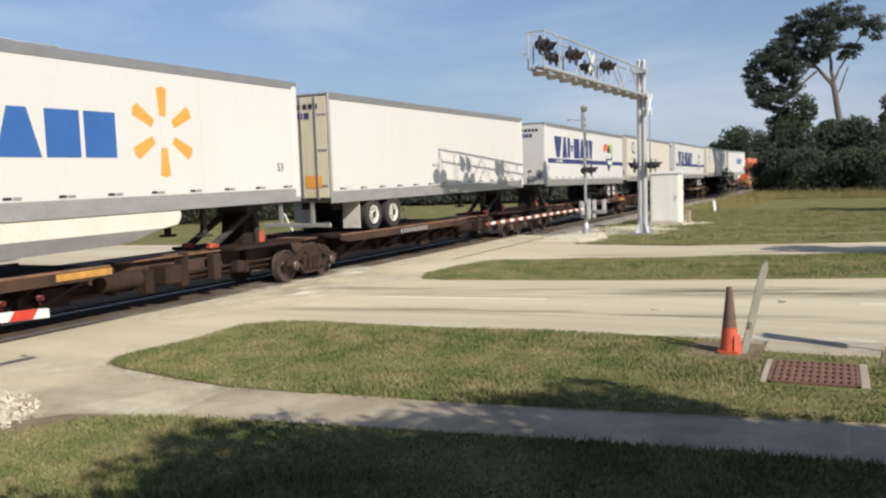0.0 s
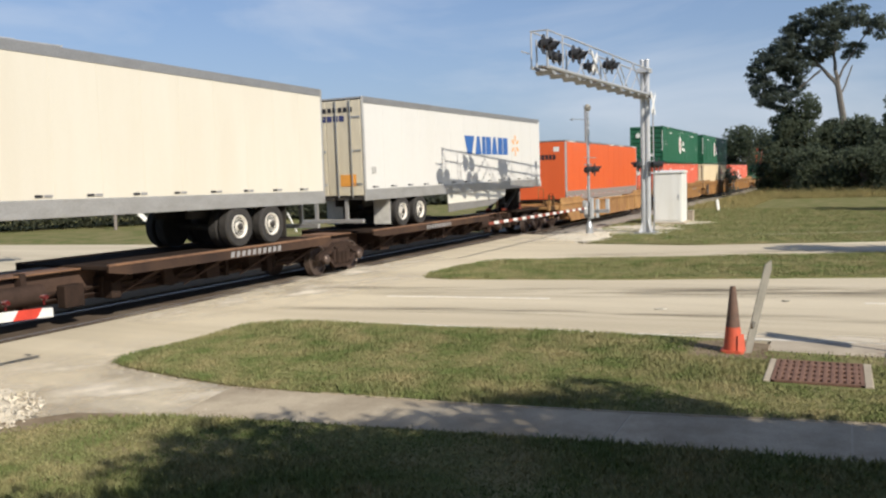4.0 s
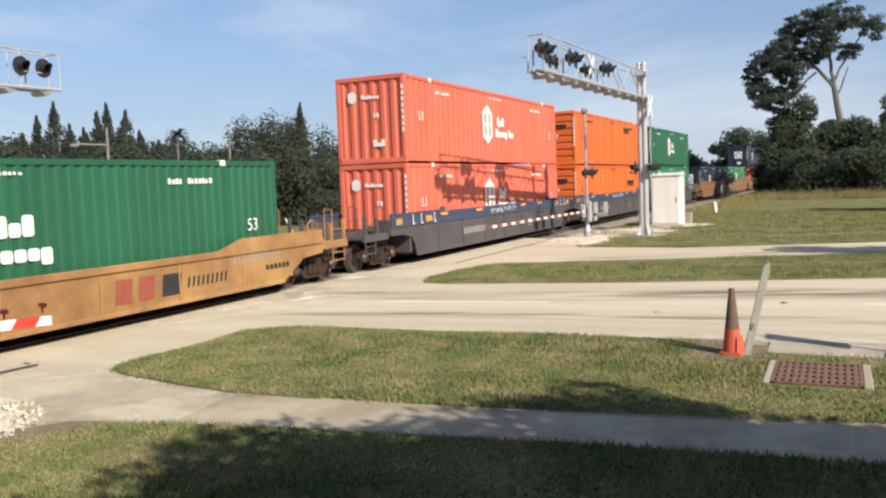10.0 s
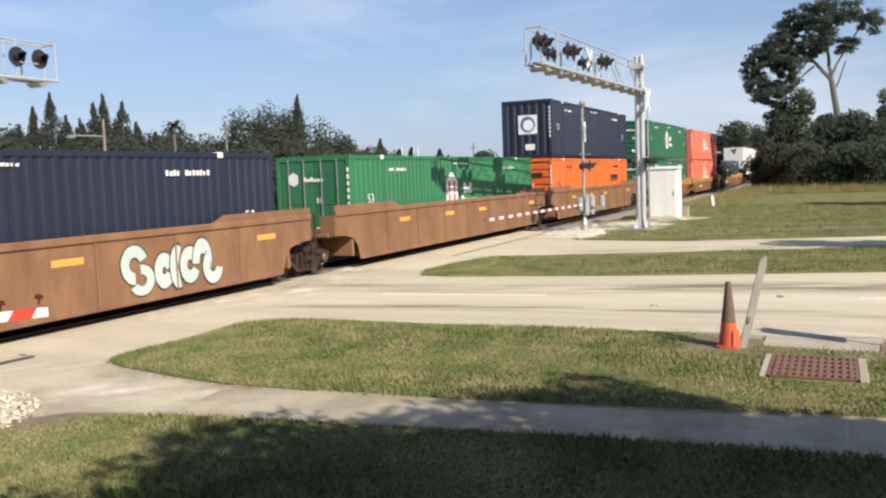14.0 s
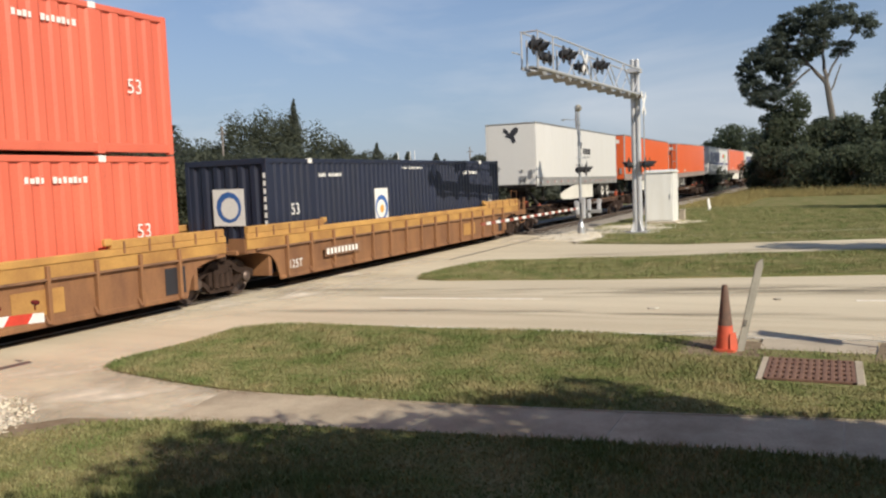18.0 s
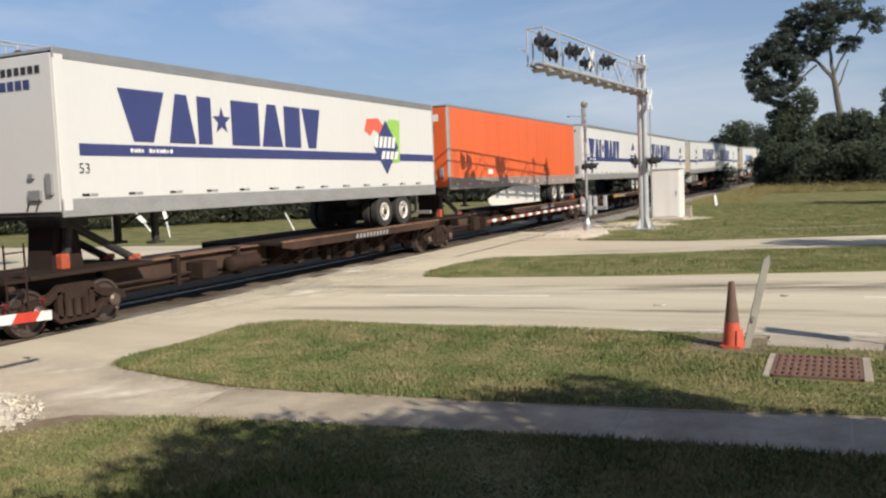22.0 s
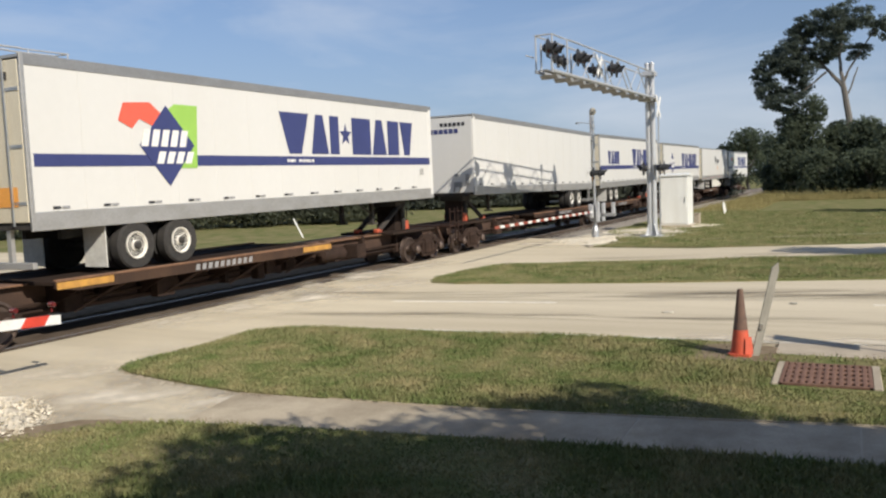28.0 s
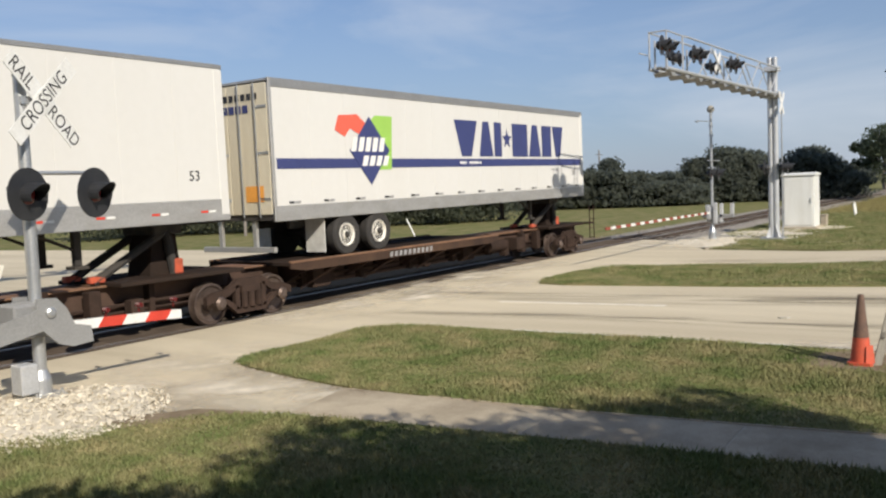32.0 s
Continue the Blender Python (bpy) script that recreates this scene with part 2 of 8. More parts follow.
paint("box navy", (0.015, 0.02, 0.042), 0.42, spots=(0.022, 0.025, 0.038), amount=0.5, scale=0.7, streak=(2, 2, 0.3), bump=0.05)
paint("decal white", (0.78, 0.77, 0.72), 0.5, amount=0.2, spots=(0.66, 0.64, 0.57), scale=4, bump=0)
paint("decal blue", (0.045, 0.055, 0.165), 0.45, amount=0.2, bump=0)
paint("decal brick", (0.30, 0.075, 0.045), 0.6, amount=0.4, scale=4, bump=0)
paint("decal sky", (0.04, 0.13, 0.38), 0.45, amount=0.2, bump=0)
paint("decal red", (0.5, 0.05, 0.045), 0.45, amount=0.2, bump=0)
paint("decal coral", (0.78, 0.13, 0.08), 0.45, amount=0.2, bump=0)
paint("decal green", (0.32, 0.55, 0.10), 0.45, amount=0.2, bump=0)
paint("decal amber", (0.80, 0.36, 0.07), 0.45, amount=0.2, bump=0)
paint("decal black", (0.025, 0.025, 0.03), 0.5, amount=0.2, bump=0)
paint("decal grey", (0.30, 0.30, 0.30), 0.5, amount=0.3, bump=0)
paint("well yellow", (0.41, 0.235, 0.09), 0.65, spots=(0.20, 0.095, 0.042), amount=0.8, scale=0.8, streak=(1.0, 1.0, 0.85), bump=0.12, rand=0.08, spec=0.3)
paint("chord yellow", (0.50, 0.285, 0.085), 0.65, spots=(0.27, 0.13, 0.05), amount=0.75, scale=0.9, bump=0.12, rand=0.08, spec=0.3)
paint("well brown", (0.245, 0.126, 0.058), 0.65, spots=(0.13, 0.06, 0.036), amount=0.75, scale=1.1, streak=(1.2, 1.2, 0.5), bump=0.1, rand=0.08)
paint("well grey", (0.085, 0.078, 0.08), 0.65, spots=(0.05, 0.043, 0.042), amount=0.6, scale=1.1, bump=0.1)
paint("well blue", (0.045, 0.065, 0.125), 0.55, spots=(0.05, 0.05, 0.065), amount=0.5, scale=1.4, bump=0.06)
paint("spine brown", (0.04, 0.024, 0.019), 0.85, spots=(0.022, 0.016, 0.014), amount=0.7, scale=1.3, bump=0.15, rand=0.12, spec=0.06)
paint("deck dark", (0.032, 0.024, 0.02), 0.9, spots=(0.05, 0.033, 0.025), amount=0.6, scale=2.5, bump=0.15, spec=0.03)
paint("spine sill", (0.085, 0.05, 0.032), 0.8, spots=(0.03, 0.02, 0.017), amount=0.9, scale=0.55, streak=(1, 1, 0.3), bump=0.12, rand=0.1, spec=0.2)
paint("spine beam", (0.095, 0.06, 0.045), 0.8, spots=(0.055, 0.038, 0.03), amount=0.7, scale=1.3, bump=0.12, rand=0.12, spec=0.1)
paint("well rust", (0.27, 0.135, 0.062), 0.7, spots=(0.14, 0.068, 0.04), amount=0.8, scale=1.1, streak=(1.2, 1.2, 0.5), bump=0.12, rand=0.08, spec=0.3)
paint("plate yellow", (0.56, 0.30, 0.06), 0.65, spots=(0.25, 0.12, 0.04), amount=0.7, scale=3, bump=0.08)
paint("spine edge", (0.24, 0.13, 0.07), 0.7, spots=(0.09, 0.05, 0.035), amount=0.7, scale=2, bump=0.1)
paint("truck rust", (0.05, 0.033, 0.026), 0.9, spots=(0.025, 0.019, 0.016), amount=0.6, scale=4, bump=0.2, rand=0.2, spec=0.06)
paint("wheel steel", (0.16, 0.12, 0.10), 0.5, 0.6, spots=(0.06, 0.04, 0.03), amount=0.6, scale=6)
paint("hitch orange", (0.55, 0.10, 0.045), 0.65, spots=(0.2, 0.06, 0.03), amount=0.6, scale=5)
paint("bark", (0.17, 0.155, 0.135), 0.9, spots=(0.10, 0.09, 0.08), amount=0.6, scale=3, streak=(4, 4, 0.7), bump=0.6)
# next four leaf colours are lifted paler and bluer to carry haze
paint("pine leaf", (0.15, 0.182, 0.155), 0.7, spots=(0.11, 0.13, 0.10), amount=0.6, scale=0.5, fine=4, bump=0, rand=0.22, island=True, spec=0.1, leafy=0.75)
paint("bush leaf", (0.15, 0.18, 0.12), 0.7, spots=(0.115, 0.14, 0.095), amount=0.7, scale=0.35, fine=3, bump=0, rand=0.25, island=True, spec=0.1, leafy=0.75)
paint("hazed leaf", (0.175, 0.195, 0.16), 0.7, spots=(0.14, 0.15, 0.11), amount=0.7, scale=0.15, fine=3, bump=0, rand=0.22, island=True, spec=0.1, leafy=0.75)
paint("hedge leaf", (0.145, 0.16, 0.115), 0.75, spots=(0.115, 0.13, 0.09), amount=0.7, scale=0.25, fine=3, bump=0, rand=0.28, island=True, spec=0.08, leafy=0.7)
paint("shade leaf", (0.045, 0.06, 0.024), 0.7, amount=0.5, scale=0.5, fine=4, bump=0, rand=0.3, island=True, spec=0.1)
paint("litter", (0.5, 0.47, 0.4), 0.7, amount=0.4, scale=9)
paint("dry grass", (0.30, 0.25, 0.11), 0.85, spots=(0.18, 0.17, 0.07), amount=0.7, scale=1, fine=5, bump=0, rand=0.3, island=True, spec=0.1)
paint("roof white", (0.62, 0.62, 0.60), 0.7, amount=0.3)
paint("wall tan", (0.5, 0.45, 0.37), 0.8, amount=0.3)
paint("window dark", (0.03, 0.035, 0.04), 0.1, bump=0, amount=0.1)
paint("pole wood", (0.24, 0.21, 0.18), 0.85, amount=0.5, scale=3, streak=(5, 5, 0.5))



def film_of(name, colour, peak, streak):
    """A thin film of rubber or sand, streaky along the road and fading at its edges."""
    m = material(name, colour, 0.9, amount=0.4, scale=2, bump=0, spec=0.02)
    n, l = m.node_tree.nodes, m.node_tree.links
    co, mp, no, sp = n.new("ShaderNodeTexCoord"), n.new("ShaderNodeMapping"), n.new("ShaderNodeTexNoise"), n.new("ShaderNodeSeparateXYZ")
    mp.inputs["Scale"].default_value = streak
    no.inputs["Scale"].default_value, no.inputs["Detail"].default_value = 1.4, 6.0
    l.new(co.outputs["Object"], mp.inputs[0])
    l.new(mp.outputs[0], no.inputs["Vector"])
    l.new(co.outputs["Generated"], sp.inputs[0])
    last = None
    for axis, power in ((0, 1.0), (1, 0.6)):
        hump = n.new("ShaderNodeMath")
        hump.operation = "PINGPONG"
        hump.inputs[1].default_value = 0.5
        l.new(sp.outputs[axis], hump.inputs[0])
        rise = n.new("ShaderNodeMath")
        rise.operation = "POWER"
        rise.inputs[1].default_value = power
        l.new(hump.outputs[0], rise.inputs[0])
        if last:
            both = n.new("ShaderNodeMath")
            both.operation = "MULTIPLY"
            l.new(last.outputs[0], both.inputs[0])
            l.new(rise.outputs[0], both.inputs[1])
            last = both
        else:
            last = rise
    span = n.new("ShaderNodeMapRange")
    span.inputs[1].default_value, span.inputs[2].default_value, span.inputs[4].default_value = 0.4, 0.7, peak
    l.new(no.outputs["Fac"], span.inputs[0])
    mask = n.new("ShaderNodeMath")
    mask.operation, mask.use_clamp = "MULTIPLY", True
    l.new(last.outputs[0], mask.inputs[0])
    l.new(span.outputs[0], mask.inputs[1])
    clear, mix = n.new("ShaderNodeBsdfTransparent"), n.new("ShaderNodeMixShader")
    l.new(mask.outputs[0], mix.inputs[0])
    l.new(clear.outputs[0], mix.inputs[1])
    l.new(n["Principled BSDF"].outputs[0], mix.inputs[2])
    l.new(mix.outputs[0], n["Material Output"].inputs["Surface"])
    M[name] = m


film_of("tyre stain", (0.12, 0.105, 0.08), 2.3, (1.6, 0.22, 1))
film_of("sand film", (0.74, 0.67, 0.54), 6.0, (0.5, 0.5, 1))

# ---- mesh helpers ----


class Build:
    """Collects faces for one mesh."""

    def __init__(self):
        self.v, self.f = [], []

    def add(self, verts, faces):
        k = len(self.v)
        self.v.extend(verts)
        self.f.extend([tuple(i + k for i in q) for q in faces])
        return self

    def box(self, x0, x1, y0, y1, z0, z1, c=0.0):
        """A box; c chamfers all its edges."""
        if c <= 0:
            vs = [(x, y, z) for z in (z0, z1) for x, y in ((x0, y0), (x1, y0), (x1, y1), (x0, y1))]
            return self.add(vs, [(3, 2, 1, 0), (4, 5, 6, 7), (0, 1, 5, 4), (1, 2, 6, 5), (2, 3, 7, 6), (3, 0, 4, 7)])
        a = Build().box(x0 + c, x1 - c, y0 + c, y1 - c, z0, z1)
        b = [(x, y, z) for z in (z0 + c, z1 - c) for x, y in
             ((x0 + c, y0), (x1 - c, y0), (x1, y0 + c), (x1, y1 - c), (x1 - c, y1), (x0 + c, y1), (x0, y1 - c), (x0, y0 + c))]
        fs = [(3, 2, 1, 0), (4, 5, 6, 7)]
        fs += [(8 + i, 8 + (i + 1) % 8, 16 + (i + 1) % 8, 16 + i) for i in range(8)]
        ring = (0, 0, 1, 1, 2, 2, 3, 3)
        for i in range(8):
            j = (i + 1) % 8
            lo, hi = (ring[i], ring[j])
            fs.append((8 + j, 8 + i, lo) if lo == hi else (8 + j, 8 + i, lo, hi))
            fs.append((16 + i, 16 + j, 4 + lo) if lo == hi else (16 + i, 16 + j, 4 + hi, 4 + lo))
        return self.add(a.v + b, fs)

    def tube(self, a, b, ra, rb=None, n=10, caps=True):
        a, b = Vector(a), Vector(b)
        rb = ra if rb is None else rb
        w = (b - a).normalized()
        u = w.orthogonal().normalized()
        q = w.cross(u)
        vs = []
        for p, r in ((a, ra), (b, rb)):
            vs += [tuple(p + (u * math.cos(2 * math.pi * i / n) + q * math.sin(2 * math.pi * i / n)) * r) for i in range(n)]
        fs = [(i, (i + 1) % n, n + (i + 1) % n, n + i) for i in range(n)]
        if caps:
            fs += [tuple(range(n - 1, -1, -1)), tuple(range(n, 2 * n))]
        return self.add(vs, fs)

    def lathe(self, o, axis, prof, n=20):
        """A turned shape: prof holds (radius, distance along axis)."""
        o, w = Vector(o), Vector(axis).normalized()
        u = w.orthogonal().normalized()
        q = w.cross(u)
        vs, fs = [], []
        for r, h in prof:
            vs += [tuple(o + w * h + (u * math.cos(2 * math.pi * i / n) + q * math.sin(2 * math.pi * i / n)) * r) for i in range(n)]
        for k in range(len(prof) - 1):
            fs += [(k * n + i, k * n + (i + 1) % n, (k + 1) * n + (i + 1) % n, (k + 1) * n + i) for i in range(n)]
        fs += [tuple(range(n - 1, -1, -1)), tuple(range((len(prof) - 1) * n, len(prof) * n))]
        return self.add(vs, fs)

    def prism(self, outline, lift, at=(0, 0, 0), u=(1, 0, 0), w=(0, 0, 1)):
        """An outline in the plane of u and w, given the thickness lift along u x w."""
        o, u, w = Vector(at), Vector(u), Vector(w)
        nrm = u.cross(w).normalized()
        n = len(outline)
        vs = [tuple(o + u * x + w * y) for x, y in outline] + [tuple(o + u * x + w * y + nrm * lift) for x, y in outline]
        fs = [tuple(range(n - 1, -1, -1)), tuple(range(n, 2 * n))] + [(i, (i + 1) % n, n + (i + 1) % n, n + i) for i in range(n)]
        return self.add(vs, fs)

    def mesh(self, name, mat, smooth=False):
        me = bpy.data.meshes.new(name)
        me.from_pydata(self.v, [], self.f)
        bm = bmesh.new()
        bm.from_mesh(me)
        bmesh.ops.recalc_face_normals(bm, faces=bm.faces)
        bm.to_mesh(me)
        bm.free()
        me.materials.append(mat)
        if smooth:
            me.shade_smooth()
            me.set_sharp_from_angle(angle=radians(40))
        return me


def part(name, b, mat, parent, label="", smooth=False, kind=""):
    """Links a mesh as one part of a thing."""
    me = b if isinstance(b, bpy.types.Mesh) else b.mesh(name, M[mat], smooth)
    ob = new(name, me)
    ob.parent = parent
    return tagged(ob, label, "", "", kind)


def thing(name, label, category, group="", kind="", at=None):
    ob = new(name)
    ob.empty_display_size = 0.2
    if at is not None:
        ob.matrix_basis = at
    return tagged(ob, label, category, group, kind)


def solid(name, b, mat, label, category, group="", kind="", smooth=False):
    me = b if isinstance(b, bpy.types.Mesh) else b.mesh(name, M[mat], smooth)
    return tagged(new(name, me), label, category, group, kind)


def letters(body, size):
    """A flat mesh of the built-in font, centred on its origin in the xy plane."""
    c = bpy.data.curves.new("writing", "FONT")
    c.body, c.size, c.align_x, c.align_y, c.extrude = body, size, "CENTER", "CENTER", 0.0
    ob = bpy.data.objects.new("writing", c)
    me = bpy.data.meshes.new_from_object(ob)
    bpy.data.objects.remove(ob)
    return me

# ---- ground, road and track ----
YC = 14.18                    # centre line of the track
BEND_X, BEND_R = 30.0, 4000.0  # from here the track bends away with this radius
GROUND_Z = -0.22


def along(s, off=0.0, z=0.0):
    """The pose on the track at s metres, off metres to its left."""
    if s <= BEND_X:
        return pose(s, YC + off, z)
    a = (s - BEND_X) / BEND_R
    return pose(BEND_X + (BEND_R + off) * math.sin(a), YC - BEND_R + (BEND_R + off) * math.cos(a), z, 0, 0, -math.degrees(a))


def sheet(name, outline, z0, z1, mat, label, category, kind="structure"):
    return solid(name, Build().prism(outline, z1 - z0, (0, 0, z0), (1, 0, 0), (0, 1, 0)), mat, label, category, kind=kind)


g = Build()
xs = [-2500, -600, -150, -40, 0, 20, 40, 80, 160, 400, 900, 2500]
for i, x in enumerate(xs):
    for j, y in enumerate(xs):
        g.v.append((x, y, GROUND_Z))
for i in range(len(xs) - 1):
    for j in range(len(xs) - 1):
        k, n = i * len(xs) + j, len(xs)
        g.f.append((k, k + n, k + n + 1, k + 1))
solid("ground", g, "lawn", "flat green grass land reaching the horizon", "ground", kind="structure")

# the paved road with its flare towards the crossing, up to the near rail
ROAD = [(4.2, 13.12), (4.4, 10.9), (5.9, 9.9), (6.75, 8.5), (7.1, 6.9), (8.3, 6.9), (13.0, 7.5), (13.3, 3.5), (13.56, -0.7), (16.2, -50), (20, -120),
        (60, -120), (41, -30), (32.6, -1.5), (30.6, 5.0), (31.1, 9.0), (33.5, 10.2), (35.5, 11.6), (36.2, 13.12)]
sheet("road", ROAD, -0.2, 0.0, "asphalt", "pale sun-bleached asphalt road leading over the tracks", "road")
sheet("far_road", [(5.5, 15.5), (36, 15.5), (30, 24), (27, 60), (27, 160), (11, 160), (11, 60), (10, 24)], -0.2, -0.006, "asphalt", "pale asphalt road beyond the tracks", "road")
NEAR_LAWN = [(-60, -60), (8.35, -60), (8.0, -0.6), (7.75, 2.02), (7.5, 4.02), (7.3, 5.44), (7.05, 6.75), (6.7, 7.6), (5.9, 8.3), (4.3, 9.0), (-8, 11), (-60, 11)]
ISLAND = [(9.0, 9.75), (9.25, 9.95), (9.9, 10.0), (10.8, 9.95), (12.3, 9.98), (12.75, 9.45), (13.0, 8.7), (13.12, 6.0), (13.25, 3.5), (13.3, 1.6), (12.55, 1.0), (12.5, -0.75), (13.5, -1.0),
          (16.1, -50), (12, -50), (9.3, -0.5), (8.9, 2.03), (8.63, 4.02), (8.5, 6.0), (8.45, 7.1), (8.62, 8.2), (8.85, 9.3)]
STRIP = [(19.8, 10.0), (20.6, 10.3), (22.4, 10.35), (24.0, 9.9), (24.6, 9.3), (25.6, 6.0), (28.0, -1.3), (37, -32), (42, -50), (31, -50), (21.95, -1.1), (20.4, 4.8), (19.65, 9.2)]
sheet("near_lawn", NEAR_LAWN, GROUND_Z - 0.02, 0.03, "lawn", "green lawn beside the concrete footpath", "lawn")
sheet("grass_island", ISLAND, GROUND_Z - 0.02, 0.03, "lawn", "green grass verge between the footpath and road", "verge")
sheet("grass_strip", STRIP, GROUND_Z - 0.02, 0.04, "lawn", "narrow grass strip between road and path", "verge")
far = [(31.3, 8.9), (34.2, 8.4), (36, 9.2)]
far += [tuple(along(s, -3.6).translation[:2]) for s in range(40, 330, 10)]
far += [(420, -400), (200, -300), (60, -120), (43.5, -30), (32.9, -1.5), (31.0, 4.5)]
sheet("far_lawn", far, GROUND_Z - 0.02, 0.02, "lawn", "wide grass verge beside the tracks", "lawn")

# footpath slabs with open joints
path_far = [(8.45, 7.1), (8.6, 4.02), (8.87, 2.03), (9.22, -0.1), (9.55, -2.1), (9.9, -4.1), (10.3, -6.1), (10.8, -8.1)]
path_near = [(7.05, 6.85), (7.5, 4.02), (7.75, 2.02), (8.0, -0.1), (8.1, -2.1), (8.2, -4.1), (8.25, -6.1), (8.3, -8.1)]
walk_base = thing("pavement", "concrete footpath of large slabs with open joints", "footpath", kind="structure")
for i in range(len(path_far) - 1):
    a, b, c, d = (Vector(p).to_3d() for p in (path_near[i], path_near[i + 1], path_far[i + 1], path_far[i]))
    g1, g2 = (b - a).normalized() * 0.011, (c - d).normalized() * 0.011
    part("slab", Build().prism([tuple((a + g1)[:2]), tuple((b - g1)[:2]), tuple((c - g2)[:2]), tuple((d + g2)[:2])], 0.16, (0, 0, -0.15 + 0.003 * (i % 2)), (1, 0, 0), (0, 1, 0)), "path concrete", walk_base)
part("bed", Build().prism([tuple(path_near[0]), tuple(path_near[-1]), tuple(path_far[-1]), tuple(path_far[0])], 0.108, (0, 0, -0.1), (1, 0, 0), (0, 1, 0)), "concrete", walk_base, "pale sand filling the joints")

# pale worn edging along the verge side of the footpath
edging = Build()
for (xa, ya), (xb, yb) in zip(path_far, path_far[1:]):
    edging.prism([(xa, ya), (xb, yb), (xb + 0.055, yb), (xa + 0.055, ya)][::-1], 0.125, (0, 0, -0.1), (1, 0, 0), (0, 1, 0))
solid("path_edging", edging, "concrete", "pale crumbled edge of the footpath", "edging", kind="structure")

# brown sheet beyond the far rail, added to tone the train's bluish shade
sheet("track_dirt", [(3.0, 15.42), (38.0, 15.42), (37.0, 19.6), (24.0, 20.4), (12.0, 19.8), (3.0, 20.6)], -0.2, -0.002, "soil", "brown sheet toning the train's shade beyond the far rail", "dirt")

# painted lines
solid("lane_line", Build().prism([(16.42, 9.3), (16.54, 9.3), (16.97, 5.6), (16.85, 5.6)], 0.009, (0, 0, 0.0), (1, 0, 0), (0, 1, 0)), "white line", "worn white dashed lane line on the road", "road marking", kind="structure")
solid("lane_line", Build().prism([(17.6, -0.4), (17.72, -0.4), (18.05, -3.6), (17.93, -3.6)], 0.009, (0, 0, 0.0), (1, 0, 0), (0, 1, 0)), "white line", "worn white dashed lane line on the road", "road marking", kind="structure")
solid("edge_line", Build().prism([(13.18, 7.2), (13.30, 7.2), (13.68, -0.8), (16.4, -50), (16.28, -50), (13.56, -0.8), (13.4, 1.8)], 0.004, (0, 0, 0.0), (1, 0, 0), (0, 1, 0)), "white line", "white edge line along the road", "road marking", kind="structure")
solid("path_line", Build().prism([(31.2, 9.0), (33.6, 8.2), (35.3, 3.8), (37.6, -1.7), (37.5, -1.75), (35.15, 3.75), (33.5, 8.05), (31.1, 8.9)], 0.03, (0, 0, 0.0), (1, 0, 0), (0, 1, 0)), "concrete", "pale concrete kerb edge in the grass", "kerb", kind="structure")

# dark tyre bands along the lanes
for x, y, wide, long, turn in ((16.6, 10.5, 2.0, 17.0, 13), (18.4, 4.5, 1.5, 12.0, 13), (14.9, 9.0, 1.2, 12.0, 4), (26.3, 8.5, 1.6, 12.0, 16), (17.4, 12.2, 0.9, 7.4, 9), (17.85, 4.6, 0.34, 4.4, 10), (14.25, 11.2, 0.8, 7.0, 9)):
    band = solid("tyre_marks", Build().add([(-wide / 2, 0, 0), (wide / 2, 0, 0), (wide / 2, -long, 0), (-wide / 2, -long, 0)], [(0, 3, 2, 1)]), "tyre stain", "dark rubber streaks along the lane of the road", "road marking", kind="structure")
    band.matrix_basis = pose(x, y, 0.005 + 0.0006 * x / 10 + 0.0004 * wide, 0, 0, turn)
for x, y, wide, long, turn in ((8.1, 11.6, 6.0, 7.5, 10), (7.4, 9.6, 3.4, 3.6, 10), (12.0, 12.6, 3.2, 9.0, 80), (16.0, 13.0, 2.4, 10.0, 88), (32.5, 12.6, 4.5, 5.0, 20), (13.6, 2.6, 1.0, 6.0, 3)):
    dust = solid("sand_film", Build().add([(-wide / 2, 0, 0), (wide / 2, 0, 0), (wide / 2, -long, 0), (-wide / 2, -long, 0)], [(0, 3, 2, 1)]), "sand film", "pale sand blown over the edge of the road", "sand", kind="structure")
    dust.matrix_basis = pose(x, y, 0.004, 0, 0, turn)
for x, y, turn in ((17.57, 0.99, 30), (16.0, 3.1, 80)):
    solid("litter", Build().prism([(-0.11, -0.03), (0.02, -0.045), (0.12, 0.0), (0.05, 0.05), (-0.06, 0.03)], 0.03, (0, 0, 0), (1, 0, 0), (0, 1, 0)), "litter", "small crumpled scrap of litter on the road", "litter").matrix_basis = pose(x, y, 0.0, 0, 6, turn)

# track: ballast bed, ties, rails, crossing panels
bed = Build()
prev = None
for s in list(range(-140, 30, 10)) + list(range(30, 420, 6)):
    row = [along(s, o, z).translation for o, z in ((-3.3, GROUND_Z - 0.02), (-2.1, -0.15), (2.1, -0.15), (3.3, GROUND_Z - 0.02))]
    k = len(bed.v)
    bed.v.extend([tuple(p) for p in row])
    if prev is not None:
        bed.f.extend([(prev + i, k + i, k + i + 1, prev + i + 1) for i in range(3)])
    prev = k
solid("ballast", bed, "ballast", "grey crushed stone ballast under the rails", "ballast", kind="structure")
stones = Build()
rnd = random.Random(4)
for _ in range(5200):
    s, o = 36.5 + 75 * rnd.random() ** 1.6, rnd.uniform(-3.0, 3.0)
    p = along(s, o, -0.16 if abs(o) < 2.1 else -0.2).translation
    r = rnd.uniform(0.03, 0.075)
    vs = [(p.x + rnd.uniform(-r, r), p.y + rnd.uniform(-r, r), p.z + rnd.uniform(0, r)) for _ in range(4)]
    stones.add(vs, [(0, 1, 2), (0, 3, 1), (1, 3, 2), (0, 2, 3)])
